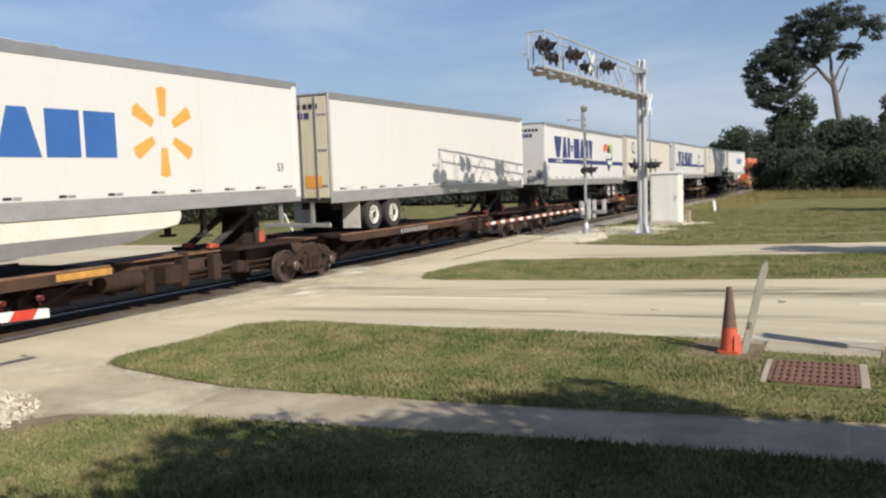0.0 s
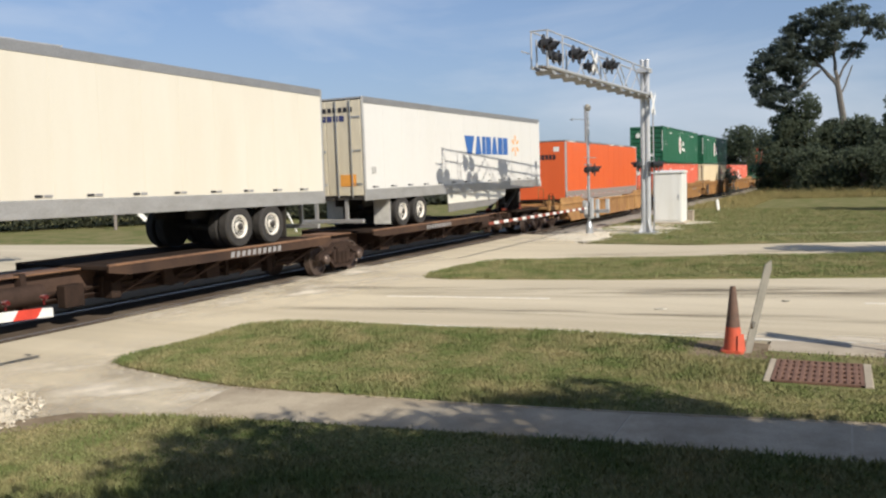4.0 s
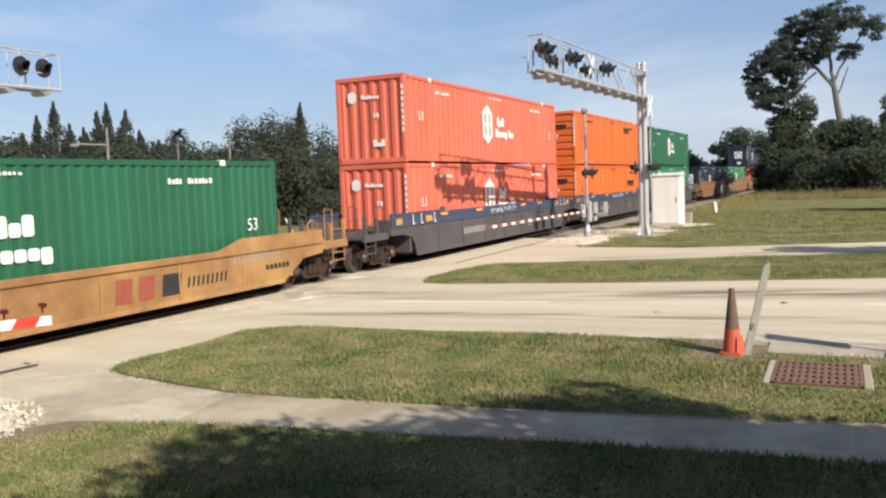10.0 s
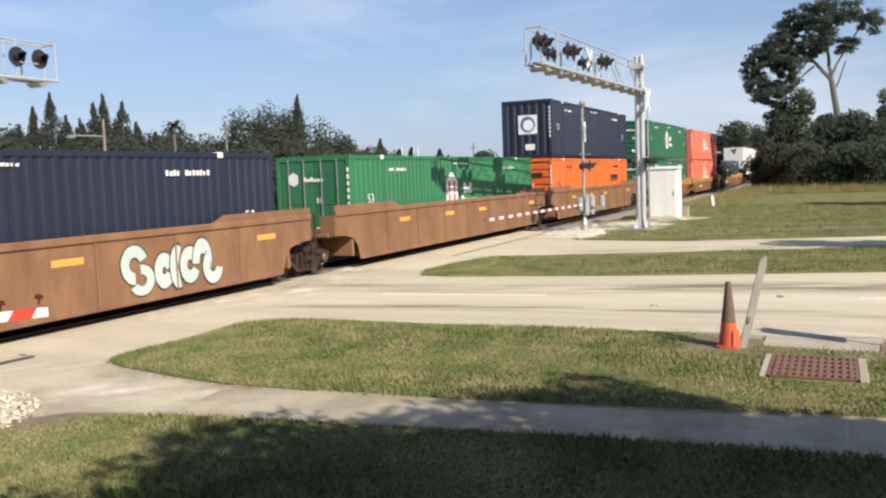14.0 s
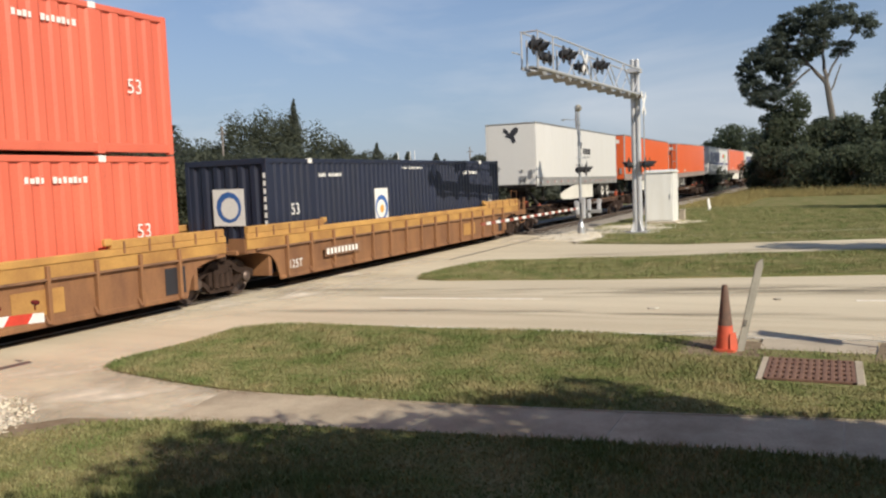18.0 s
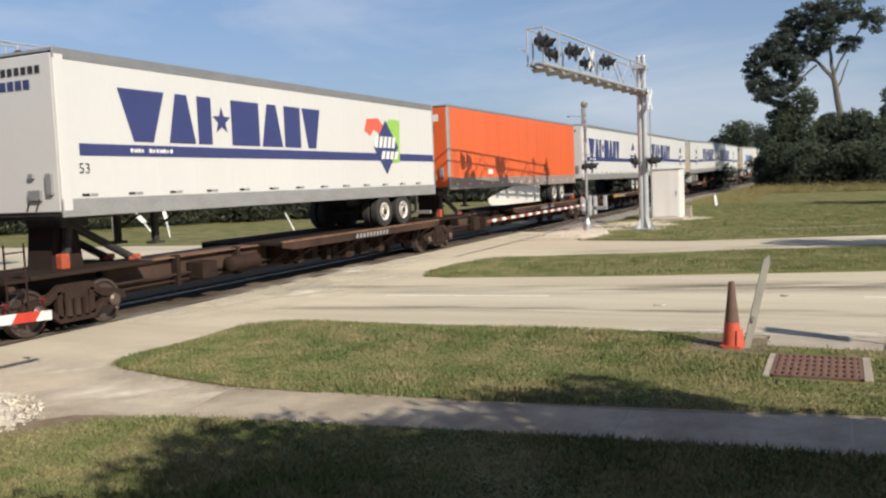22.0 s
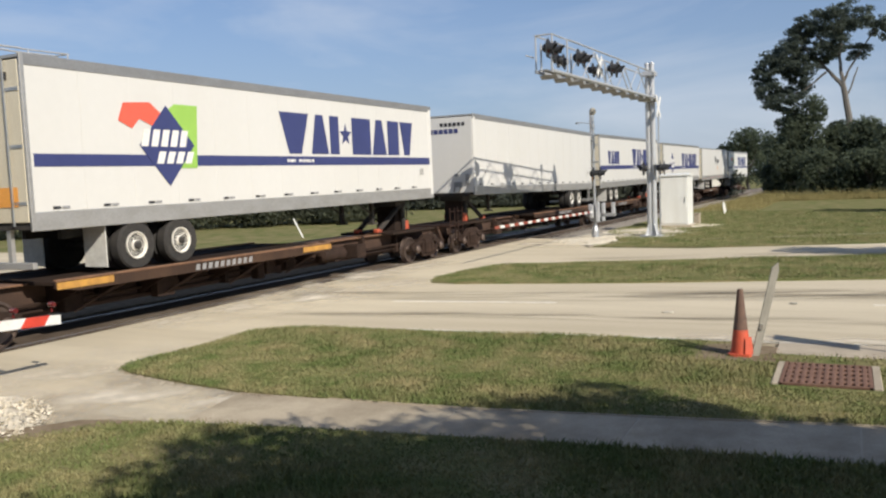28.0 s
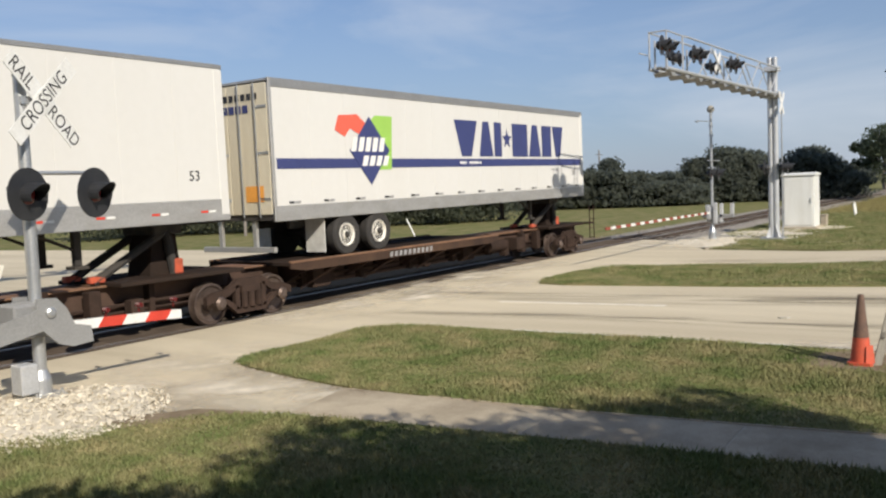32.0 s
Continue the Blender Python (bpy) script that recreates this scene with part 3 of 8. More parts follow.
solid("ballast_stones", stones, "ballast", "loose grey crushed stones along the track", "ballast", kind="stuff")
track = thing("track", "single railway track with steel rails on timber ties", "railway track", kind="structure")
for side in (-1, 1):
    foot, head = Build(), Build()
    rows = list(range(-140, 30, 10)) + list(range(30, 420, 3))
    for a, b in zip(rows, rows[1:]):
        for bd, w, z0, z1 in ((foot, 0.012, -0.15, -0.03), (foot, 0.07, -0.16, -0.145), (head, 0.036, -0.035, 0.004)):
            pa = [along(a, side * 0.7535 + o).translation for o in (-w, w)]
            pb = [along(b, side * 0.7535 + o).translation for o in (-w, w)]
            bd.add([(p.x, p.y, z) for z in (z0, z1) for p in (pa[0], pb[0], pb[1], pa[1])],
                   [(4, 5, 6, 7), (0, 1, 5, 4), (2, 3, 7, 6)])
    part("rail", foot, "rail steel", track, "rusty steel rail")
    part("rail_head", head, "rail head", track, "bright worn running surface")
tie = Build().box(-0.115, 0.115, -1.3, 1.3, -0.3, -0.135, 0.012).mesh("tie", M["timber"])
for i in range(150):
    s = 36.5 + i * 0.56
    if s < 118:
        part("tie", tie, "timber", track).matrix_basis = along(s)
panels = thing("crossing_panels", "dark rubber and timber panels between the rails of the crossing", "level crossing", kind="structure")
pan = Build().box(0.02, 2.41, -0.63, 0.63, -0.18, -0.004, 0.012).mesh("panel", M["panel grey"])
seal = Build().box(0.01, 2.42, -0.22, 0.0, -0.18, -0.002, 0.01).mesh("panel", M["panel grey"])
for i in range(13):
    part("panel", pan, "rubber", panels).matrix_basis = pose(4.6 + i * 2.43, YC, 0)
    part("panel", seal, "rubber", panels).matrix_basis = pose(4.6 + i * 2.43, YC - 0.83, 0)
    part("panel", seal, "rubber", panels).matrix_basis = pose(4.6 + i * 2.43 + 2.43, YC + 0.83, 0, 0, 0, 180)

# ---- crushed limerock pads ----


def rock_pad(cx, cy, rx, ry, z, n, seed, label):
    r = random.Random(seed)
    b = Build()
    rings, seg = 5, 28
    for k in range(rings + 1):
        for i in range(seg):
            a = 2 * math.pi * i / seg
            q = k / rings * (1 + 0.16 * math.sin(3 * a + seed) + 0.1 * math.sin(7 * a))
            b.v.append((cx + rx * q * math.cos(a), cy + ry * q * math.sin(a), z + 0.07 * (1 - (k / rings) ** 2) + r.uniform(-0.012, 0.012) - (0.06 if k == rings else 0)))
    for k in range(rings):
        b.f += [(k * seg + i, k * seg + (i + 1) % seg, (k + 1) * seg + (i + 1) % seg, (k + 1) * seg + i) for i in range(seg)]
    for _ in range(n):
        a, q = r.uniform(0, 6.283), math.sqrt(r.random())
        x, y = cx + rx * q * math.cos(a), cy + ry * q * math.sin(a)
        s = r.uniform(0.012, 0.05)
        h = z + 0.07 * (1 - q * q)
        vs = [(x + r.uniform(-s, s), y + r.uniform(-s, s), h + r.uniform(-0.01, s)) for _ in range(4)]
        b.add(vs, [(0, 1, 2), (0, 3, 1), (1, 3, 2), (0, 2, 3)])
    return solid("gravel_pad", b, "limerock", label, "gravel", kind="stuff")


rock_pad(5.5, 9.6, 1.75, 1.5, 0.02, 3400, 1, "pale crushed limerock round the foot of the gate mast")
rock_pad(39.6, 8.7, 4.6, 2.5, 0.0, 1300, 2, "pale crushed limerock round the cantilever mast")
rock_pad(35.0, 10.1, 2.4, 1.5, 0.01, 700, 3, "pale crushed limerock round the signal mast")
rock_pad(44.0, 7.6, 1.9, 2.0, 0.0, 500, 5, "pale crushed limerock under the white cabinet")

# ---- crossing equipment ----
def flasher(parent, x, y, z, face, back=0.30):
    """A round black flashing light with its backing disc and hood, looking along face."""
    f = Vector(face).normalized()
    o = Vector((x, y, z))
    head = part("signal_light", Build().lathe(o, f, [(back, -0.012), (back, 0.0), (0.15, 0.004), (0.15, -0.0)], 24).lathe(o, -f, [(0.14, 0.012), (0.13, 0.12), (0.07, 0.17)], 16), "signal black", parent, "black flashing light with round backing disc", True)
    hood = Build()
    n, d = 14, 0.30
    w = Vector((0, 0, 1))
    u = f.cross(w).normalized()
    for i in range(n + 1):
        a = math.radians(-35 + 250 * i / n)
        c = o + (u * math.cos(a) + w * math.sin(a)) * 0.15
        c2 = o + (u * math.cos(a) + w * math.sin(a)) * 0.142
        e = d * (0.55 + 0.45 * max(0, math.sin(a)))
        hood.v += [tuple(c), tuple(c + f * e), tuple(c2 + f * e), tuple(c2)]
        if i:
            k = len(hood.v) - 8
            hood.f += [(k, k + 1, k + 5, k + 4), (k + 2, k + 3, k + 7, k + 6), (k + 1, k + 2, k + 6, k + 5)]
    part("hood", hood, "signal black", head)
    part("lens", Build().lathe(o, f, [(0.135, 0.002), (0.12, 0.02), (0.06, 0.035)], 20), "lens red", head, "unlit red lens", True)
    return head


def crossbuck(parent, x, y, z, facing, size=1.22, width=0.23, words=True):
    """The X of two white boards, facing -y before a turn of facing degrees about z."""
    base = Matrix.Translation((x, y, z)) @ pose(0, 0, 0, 0, 0, facing)
    for k, (a, text) in enumerate(((45, "CROSSING"), (-45, ""))):
        m = base @ pose(0, -0.012 * (1 - k), 0) @ pose(0, 0, 0, 0, -a, 0)
        board = part("crossbuck_board", Build().box(-size / 2, size / 2, -0.005, 0.005, -width / 2, width / 2), "reflective white", parent, "white crossbuck board with black words")
        board.matrix_basis = m
        if words:
            for word, off in (((text, 0.0),) if k == 0 else (("RAIL", -0.31 * size), ("ROAD", 0.31 * size))):
                me = letters(word, 0.235 * size / 1.22 * 0.93)
                me.materials.append(M["letter black"])
                t = part("lettering", me, "letter black", board)
                t.matrix_basis = pose(off, -0.0075, -0.005, 90, 0, 0) @ Matrix.Diagonal((0.84, 1, 1, 1))
    return base


def gate_mast():
    """Near gate: round mast with crossbuck, two lights, gate machine and short arm."""
    x, y = 6.27, 10.55
    t = thing("crossing_gate", "silver gate mast with crossbuck, dark lights and short striped arm", "crossing gate")
    part("mast", Build().tube((x, y, 0.03), (x, y, 4.28), 0.085, 0.078, 16).lathe((x, y, 4.28), (0, 0, 1), [(0.088, 0), (0.088, 0.03), (0.03, 0.06)], 16), "galvanised", t, "round galvanised mast", True)
    base = Build().lathe((x, y, 0.02), (0, 0, 1), [(0.14, 0.03), (0.13, 0.25), (0.09, 0.38)], 16).box(x - 0.24, x + 0.24, y - 0.24, y + 0.24, 0.03, 0.07, 0.01)
    part("base", base, "galvanised", t, "flanged mast base on a plate")
    for dx in (-0.18, 0.18):
        for dy in (-0.18, 0.18):
            part("bolt", Build().tube((x + dx, y + dy, 0.07), (x + dx, y + dy, 0.13), 0.018, n=6), "galvanised", t)
    part("junction_box", Build().box(x - 0.36, x - 0.12, y - 0.17, y + 0.1, 0.12, 0.52, 0.02), "silver paint", t, "cast silver junction box")
    part("foundation", Build().box(x - 0.55, x + 0.5, y - 0.5, y + 0.5, -0.2, 0.045, 0.02), "concrete", t, "concrete foundation")
    crossbuck(t, x + 0.24, y - 0.13, 3.98, 14, 1.5, 0.25)
    part("bracket", Build().box(x - 0.05, x + 0.3, y - 0.11, y - 0.05, 3.92, 4.02), "galvanised", t)
    arm = Build().tube((x - 0.12, y - 0.08, 3.02), (x + 0.86, y - 0.08, 3.02), 0.028, n=8).tube((x + 0.86, y - 0.08, 3.02), (x + 0.92, y - 0.08, 2.80), 0.028, n=8).tube((x, y, 2.98), (x, y - 0.1, 3.02), 0.045, n=8)
    part("crossarm", arm, "galvanised", t, "bent pipe holding the lights")
    for sx in (-0.10, 0.87):
        flasher(t, x + sx, y - 0.20, 2.74, (0.3, -1, -0.04), 0.35)
    flasher(t, x + 0.14, y + 0.22, 2.74, (-0.3, 1, -0.04), 0.35)
    # machine with its cheek plates and the arm
    mach = Build().box(x - 0.42, x + 0.2, y - 0.22, y + 0.22, 0.86, 1.32, 0.03)
    part("gate_machine", mach, "grey paint", t, "grey cast gate machine housing")
    cheek = [(-0.15, 1.38), (0.12, 1.36), (0.25, 1.22), (0.36, 0.98), (0.60, 0.92), (0.62, 0.70), (0.32, 0.68), (0.12, 0.74), (-0.05, 0.90), (-0.18, 1.05)]
    for dy in (-0.30, 0.26):
        part("cheek_plate", Build().prism(cheek, 0.04, (x, y + dy + 0.04, 0), (1, 0, 0), (0, 0, 1)), "grey paint", t, "curved grey arm bracket")
        part("pivot_cap", Build().lathe((x + 0.02, y + dy, 1.18), (0, -1, 0), [(0.07, 0), (0.07, 0.03), (0.04, 0.05)], 14), "galvanised", t)
    w = 0.39
    x0 = x + 0.42
    part("counterweight_arm", Build().prism([(-0.1, 1.25), (-0.95, 1.05), (-1.35, 0.95), (-1.35, 0.75), (-0.9, 0.8), (-0.1, 0.95)], 0.03, (x, y - 0.28, 0), (1, 0, 0), (0, 0, 1)), "grey paint", t)
    for i in range(5):
        a, b = x0 + i * w, x0 + (i + 1) * w
        za, zb = 0.94 - 0.02 * i, 0.92 - 0.02 * i
        if i == 4:
            b = a + 0.28
        part("arm_board", Build().prism([(a, za - 0.075), (b, zb - 0.075), (b + (0.0 if i == 4 else 0.1), zb + 0.06), (a + (0.10 if i else 0.0), za + 0.06)], 0.03, (0, y - 0.10, 0), (1, 0, 0), (0, 0, 1)),
             "reflective red" if i % 2 else "reflective white", t, "red arm stripe" if i % 2 else "white arm stripe")
    for lx in (x0 + 0.55, x0 + 1.1, x0 + 1.72):
        part("arm_light", Build().tube((lx, y - 0.1, 0.96), (lx, y - 0.1, 1.03), 0.015, n=6).lathe((lx, y - 0.17, 1.07), (0, 1, 0), [(0.03, 0), (0.04, 0.02), (0.04, 0.10), (0.03, 0.12)], 12), "lens red", t, "small red arm light")
    return t


def cantilever(mx, my, tx, ty, near, face):
    """A cantilever of twin masts and a truss with pairs of lights; near: the full set of fittings."""
    t = thing("signal_gantry", "silver cantilever signal gantry with twin masts over the road", "signal gantry")
    d = Vector((tx - mx, ty - my, 0))
    L = d.length
    d.normalize()
    n = Vector((-d.y, d.x, 0))
    P = lambda a, b, z: tuple(Vector((mx, my, 0)) + d * a + n * b + Vector((0, 0, z)))
    for b in (-0.1, 0.11):
        part("mast", Build().tube(P(0, b * 0.9, 0.05), P(0, b, 7.38), 0.125, 0.10, 16).lathe(P(0, b, 7.38), (0, 0, 1), [(0.11, 0), (0.10, 0.03), (0.03, 0.06)], 14), "silver paint", t, "tall round silver mast", True)
    part("base_plate", Build().box(mx - 0.45, mx + 0.45, my - 0.45, my + 0.45, 0.0, 0.08, 0.015), "galvanised", t)
    for a in (-0.3, 0.3):
        for b in (-0.3, 0.3):
            part("gusset", Build().prism([(0, 0), (0.2, 0), (0, 0.5)], 0.02, (mx + a * 0.4, my + b * 0.4, 0.08), (math.copysign(0.7, a), math.copysign(0.7, b), 0), (0, 0, 1)), "silver paint", t)
    zb, zt, half = 5.9, 6.95, 0.27
    for b in (-half, half):
        part("bottom_chord", Build().tube(P(-0.2, b, zb), P(L, b, zb + 0.05), 0.055, n=8), "silver paint", t, "lower truss pipe")
        part("top_chord", Build().tube(P(0, b, zt), P(L * 0.87, b, 7.05), 0.032, n=8), "silver paint", t, "upper truss pipe")
    k = 7
    for i in range(k):
        a0, a1 = L * 0.78 * i / k, L * 0.78 * (i + 1) / k
        for b in (-half, half):
            z0, z1 = (zb, zt) if i % 2 else (zt, zb)
            part("diagonal", Build().tube(P(a0, b, z0), P(a1, b, z1), 0.022, n=6), "silver paint", t)
        part("cross_bar", Build().tube(P(a1, -half, zb), P(a1, half, zb), 0.025, n=6), "silver paint", t)
    for i in range(10):
        a = L * (i + 0.6) / 10
        part("step_bracket", Build().prism([(-0.2, 0), (0.2, 0), (0.05, -0.11), (-0.05, -0.11)], 0.56, P(a, 0.28, zb - 0.04), tuple(d), (0, 0, 1)), "grey paint", t, "dark bracket under the walkway")
    part("walkway", Build().prism([(0, -half * 0.5), (L + 0.1, -half * 0.5), (L + 0.1, half * 0.5), (0, half * 0.5)], 0.03, P(0, 0, zb + 0.06), tuple(d), tuple(n)), "grey paint", t, "dark grating walkway")
    tip = 7.05
    for b in (-half, half):
        for a in (L, L * 0.89):
            part("rail_post", Build().tube(P(a, b, zb), P(a, b, tip), 0.028, n=6), "silver paint", t)
        part("hand_rail", Build().tube(P(L + 0.05, b, tip), P(L * 0.87, b, tip - 0.02), 0.025, n=6), "silver paint", t)
    part("hand_rail", Build().tube(P(L, -half, tip), P(L, half, tip), 0.025, n=6), "silver paint", t)
    part("clamp", Build().box(mx - 0.3, mx + 0.3, my - 0.3, my + 0.3, zb - 0.12, zb + 0.12, 0.02), "silver paint", t, "clamp joining truss and masts")
    part("clamp", Build().box(mx - 0.27, mx + 0.27, my - 0.27, my + 0.27, zt - 0.1, zt + 0.1, 0.02), "silver paint", t, "clamp joining truss and masts")
    fx, fy = face
    for a in ((1.02, 0.80, 0.50) if near else (0.92, 0.68, 0.45)):
        for off in (-0.28, 0.28) if near else (-0.37, 0.37):
            q = P(L * a + off, -half - 0.08 if (fy < 0) == (n.y > 0) else half + 0.08, 6.55)
            flasher(t, q[0], q[1], q[2], (fx, fy, -0.05), 0.29)
            if a > 0.9:
                continue
            q2 = P(L * a + off, half + 0.1 if (fy < 0) == (n.y > 0) else -half - 0.1, 6.55)
            flasher(t, q2[0], q2[1], q2[2], (-fx, -fy, -0.05), 0.27)
        part("light_post", Build().tube(P(L * a, 0, zb), P(L * a, 0, 6.75), 0.03, n=6).tube(P(L * a - 0.3, -half - 0.1, 6.40), P(L * a + 0.3, -half - 0.1, 6.40), 0.02, n=6), "silver paint", t)
    if near:
        c = P(L * 0.5, -half, 6.72)
        crossbuck(t, c[0], c[1] - 0.05, c[2], 0, 1.0, 0.2, False)
        crossbuck(t, mx, my - 0.35, 5.55, 0, 1.22, 0.23, False)
        for dx in (-0.45, 0.45):
            flasher(t, mx + dx + 0.3, my - 0.42, 2.95, (0.1, -1, 0), 0.31)
            flasher(t, mx + dx + 0.3, my + 0.30, 2.95, (0, 1, 0), 0.31)
        part("crossarm", Build().tube((mx - 0.3, my - 0.2, 3.1), (mx + 0.85, my - 0.2, 3.1), 0.03, n=8), "galvanised", t)
        part("conduit", Build().tube((mx + 0.2, my - 0.3, 0.1), (mx + 0.2, my - 0.3, 5.6), 0.03, n=8), "galvanised", t)
    return t


def far_gate():
    """Far gate: slim mast with a lamp head, and a long striped arm over the road."""
    x, y = 35.83, 9.98
    t = thing("crossing_gate", "slim silver gate mast with a long lowered red and white arm", "crossing gate")
    part("mast", Build().tube((x, y, 0.02), (x, y, 5.35), 0.065, 0.055, 14), "galvanised", t, "round galvanised mast", True)
    part("bell", Build().lathe((x, y, 5.35), (0, 0, 1), [(0.06, 0), (0.14, 0.06), (0.155, 0.16), (0.1, 0.27), (0.03, 0.3)], 18), "weathered post", t, "dull round warning bell", True)
    part("base", Build().box(x - 0.3, x + 0.3, y - 0.3, y + 0.3, 0.0, 0.08, 0.02).lathe((x, y, 0.05), (0, 0, 1), [(0.16, 0), (0.15, 0.3), (0.08, 0.55)], 14), "galvanised", t)
    for z in (3.9, 4.35, 4.75):
        part("collar", Build().tube((x, y, z), (x, y, z + 0.15), 0.075, n=12), "galvanised", t)
    part("crossarm", Build().tube((x - 0.55, y, 3.05), (x + 0.55, y, 3.05), 0.03, n=8), "galvanised", t)
    for dx in (-0.55, 0.55):
        flasher(t, x + dx, y - 0.14, 2.82, (0.1, -1, 0), 0.28)
    part("gate_machine", Build().box(x - 0.22, x + 0.22, y - 0.18, y + 0.18, 0.75, 1.25, 0.04), "grey paint", t, "grey gate machine")
    for dx, dy, z0, z1 in ((0.1, 0.22, 0.95, 1.5), (-0.25, -0.2, 0.72, 1.6), (0.0, -0.38, 0.75, 1.55), (0.15, -0.78, 0.95, 1.55), (-0.3, 0.05, 0.9, 1.45)):
        part("counterweight", Build().box(x + dx - 0.1, x + dx + 0.1, y + dy - 0.07, y + dy + 0.07, z0, z1, 0.02), "silver paint", t, "pale upright counterweight plate")
    part("bracket", Build().box(x - 0.1, x + 0.1, y - 0.9, y + 0.4, 0.95, 1.1, 0.01), "grey paint", t)
    part("side_bar", Build().tube((x - 0.9, y - 0.1, 3.35), (x + 0.9, y - 0.1, 3.35), 0.02, n=6), "galvanised", t)
    n, x1 = 26, 24.2
    for i in range(n):
        a, b = x - 0.5 + (x1 - x + 0.5) * i / n, x - 0.5 + (x1 - x + 0.5) * (i + 1) / n
        part("arm_board", Build().prism([(a, 1.14), (b + 0.05, 1.14), (b, 1.23), (a - 0.05, 1.23)], 0.03, (0, y - 0.02, 0), (1, 0, 0), (0, 0, 1)), "decal brick" if i % 2 else "reflective white", t, "dull red arm stripe" if i % 2 else "white arm stripe")
    return t


gate_mast()
far_gate()
cantilever(36.54, 7.66, 25.0, 8.44, True, (0.05, -1))
cantilever(6.6, 22.6, 18.75, 22.0, False, (0.05, -1))


def cabinet():
    x, y = 43.0, 7.2
    t = thing("equipment_cabinet", "tall white metal signal equipment cabinet on a concrete pad", "cabinet")
    part("body", Build().box(x - 0.1, x + 1.3, y, y + 1.42, 0.12, 2.58, 0.02), "cabinet white", t)
    part("roof", Build().prism([(-0.18, 2.58), (1.38, 2.58), (1.38, 2.62), (0.6, 2.72), (-0.18, 2.62)], 1.55, (x, y + 1.49, 0), (1, 0, 0), (0, 0, 1)), "cabinet white", t)
    part("pad", Build().box(x - 0.3, x + 1.5, y - 0.15, y + 1.6, -0.15, 0.13, 0.02), "concrete", t)
    part("door", Build().box(x - 0.125, x - 0.1, y + 0.08, y + 1.34, 0.2, 2.5, 0.008), "cabinet white", t)
    part("handle", Build().box(x - 0.15, x - 0.125, y + 0.14, y + 0.19, 1.25, 1.5), "galvanised", t)
    part("hinge", Build().tube((x - 0.125, y + 1.36, 0.4), (x - 0.125, y + 1.36, 2.3), 0.012, n=6), "galvanised", t)
    return t


cabinet()
post = thing("pedestal", "small pale concrete pedestal beside the cabinet", "pedestal")
part("pillar", Build().box(45.0, 45.35, 7.0, 7.3, -0.05, 0.55, 0.03), "concrete", post)
part("cap", Build().box(44.97, 45.38, 6.97, 7.33, 0.55, 0.62, 0.02), "concrete", post)


def road_cone(x, y):
    t = thing("traffic_cone", "tall faded orange traffic cone, dirty towards its tip", "traffic cone")
    part("lower_cone", Build().lathe((x, y, 0.06), (0, 0, 1), [(0.135, 0), (0.128, 0.06), (0.1, 0.34)], 24), "cone orange", t, "bright orange lower part", True)
    part("middle_band", Build().lathe((x, y, 0.40), (0, 0, 1), [(0.1, 0), (0.073, 0.24)], 24), "cone dirt", t, "dirt-brown middle", True)
    part("tip", Build().lathe((x, y, 0.64), (0, 0, 1), [(0.073, 0), (0.042, 0.30), (0.037, 0.33), (0.028, 0.33)], 24), "cone dirt", t, "dark dirty tip", True)
    part("base", Build().prism([(-0.155, -0.12), (-0.12, -0.155), (0.12, -0.155), (0.155, -0.12), (0.155, 0.12), (0.12, 0.155), (-0.12, 0.155), (-0.155, 0.12)], 0.045, (x, y, 0.03), (1, 0, 0), (0, 1, 0)), "cone orange", t, "orange square base")
    part("patch", Build().prism([(-0.05, 0.0), (0.07, 0.0), (0.05, 0.24), (-0.04, 0.22)], 0.012, (x - 0.105, y - 0.113, 0.07), (0.55, -0.83, 0), (0.12, 0.05, 1)), "cone orange", t)
    return t


road_cone(12.3, 1.38)
stake = thing("marker_post", "leaning weathered flat marker post in the verge", "post")
part("board", Build().prism([(-0.055, 0), (0.055, 0), (0.055, 1.28), (0.02, 1.38), (-0.055, 1.3)], 0.018, (0, 0, 0), (0.55, -0.83, 0), (0, 0, 1)), "weathered post", stake).matrix_basis = pose(12.3, 1.2, 0.0, 12.5, 1, 0)
part("tab", Build().box(-0.05, 0.05, -0.02, 0.02, 0.42, 0.5), "weathered post", stake).matrix_basis = pose(12.3, 1.2, 0.0, 12.5, 1, 0)


def storm_grate():
    t = thing("storm_drain", "rusty cast iron storm drain grate in a concrete collar", "drain grate", kind="")
    x0, x1, y0, y1 = 10.68, 11.9, -0.25, 0.77
    for ya, yb in ((y1, y1 + 0.09), (y0 - 0.1, y0)):
        part("collar", Build().box(x0, x1 + 0.05, ya, yb, -0.15, 0.05, 0.01), "concrete", t, "pale concrete collar")
    # near-black block just under the bars: the pit's darkness painted in
    part("pit", Build().box(x0, x1, y0, y1, -0.16, 0.034), "pit", t)
    part("rim", Build().box(x0, x0 + 0.05, y0, y1, -0.02, 0.06).box(x1 - 0.05, x1, y0, y1, -0.02, 0.06).box(x0, x1, y0, y0 + 0.04, -0.02, 0.058).box(x0, x1, y1 - 0.04, y1, -0.02, 0.058), "grate rust", t)
    for i in range(1, 5):
        x = x0 + (x1 - x0) * i / 5
        part("cross_bar", Build().box(x - 0.055, x + 0.055, y0 + 0.04, y1 - 0.04, -0.02, 0.062, 0.008), "grate rust", t)
    for j in range(1, 12):
        y = y0 + (y1 - y0) * j / 12
        part("bar", Build().box(x0 + 0.05, x1 - 0.05, y - 0.026, y + 0.026, -0.02, 0.066, 0.008), "grate rust", t)
    return t


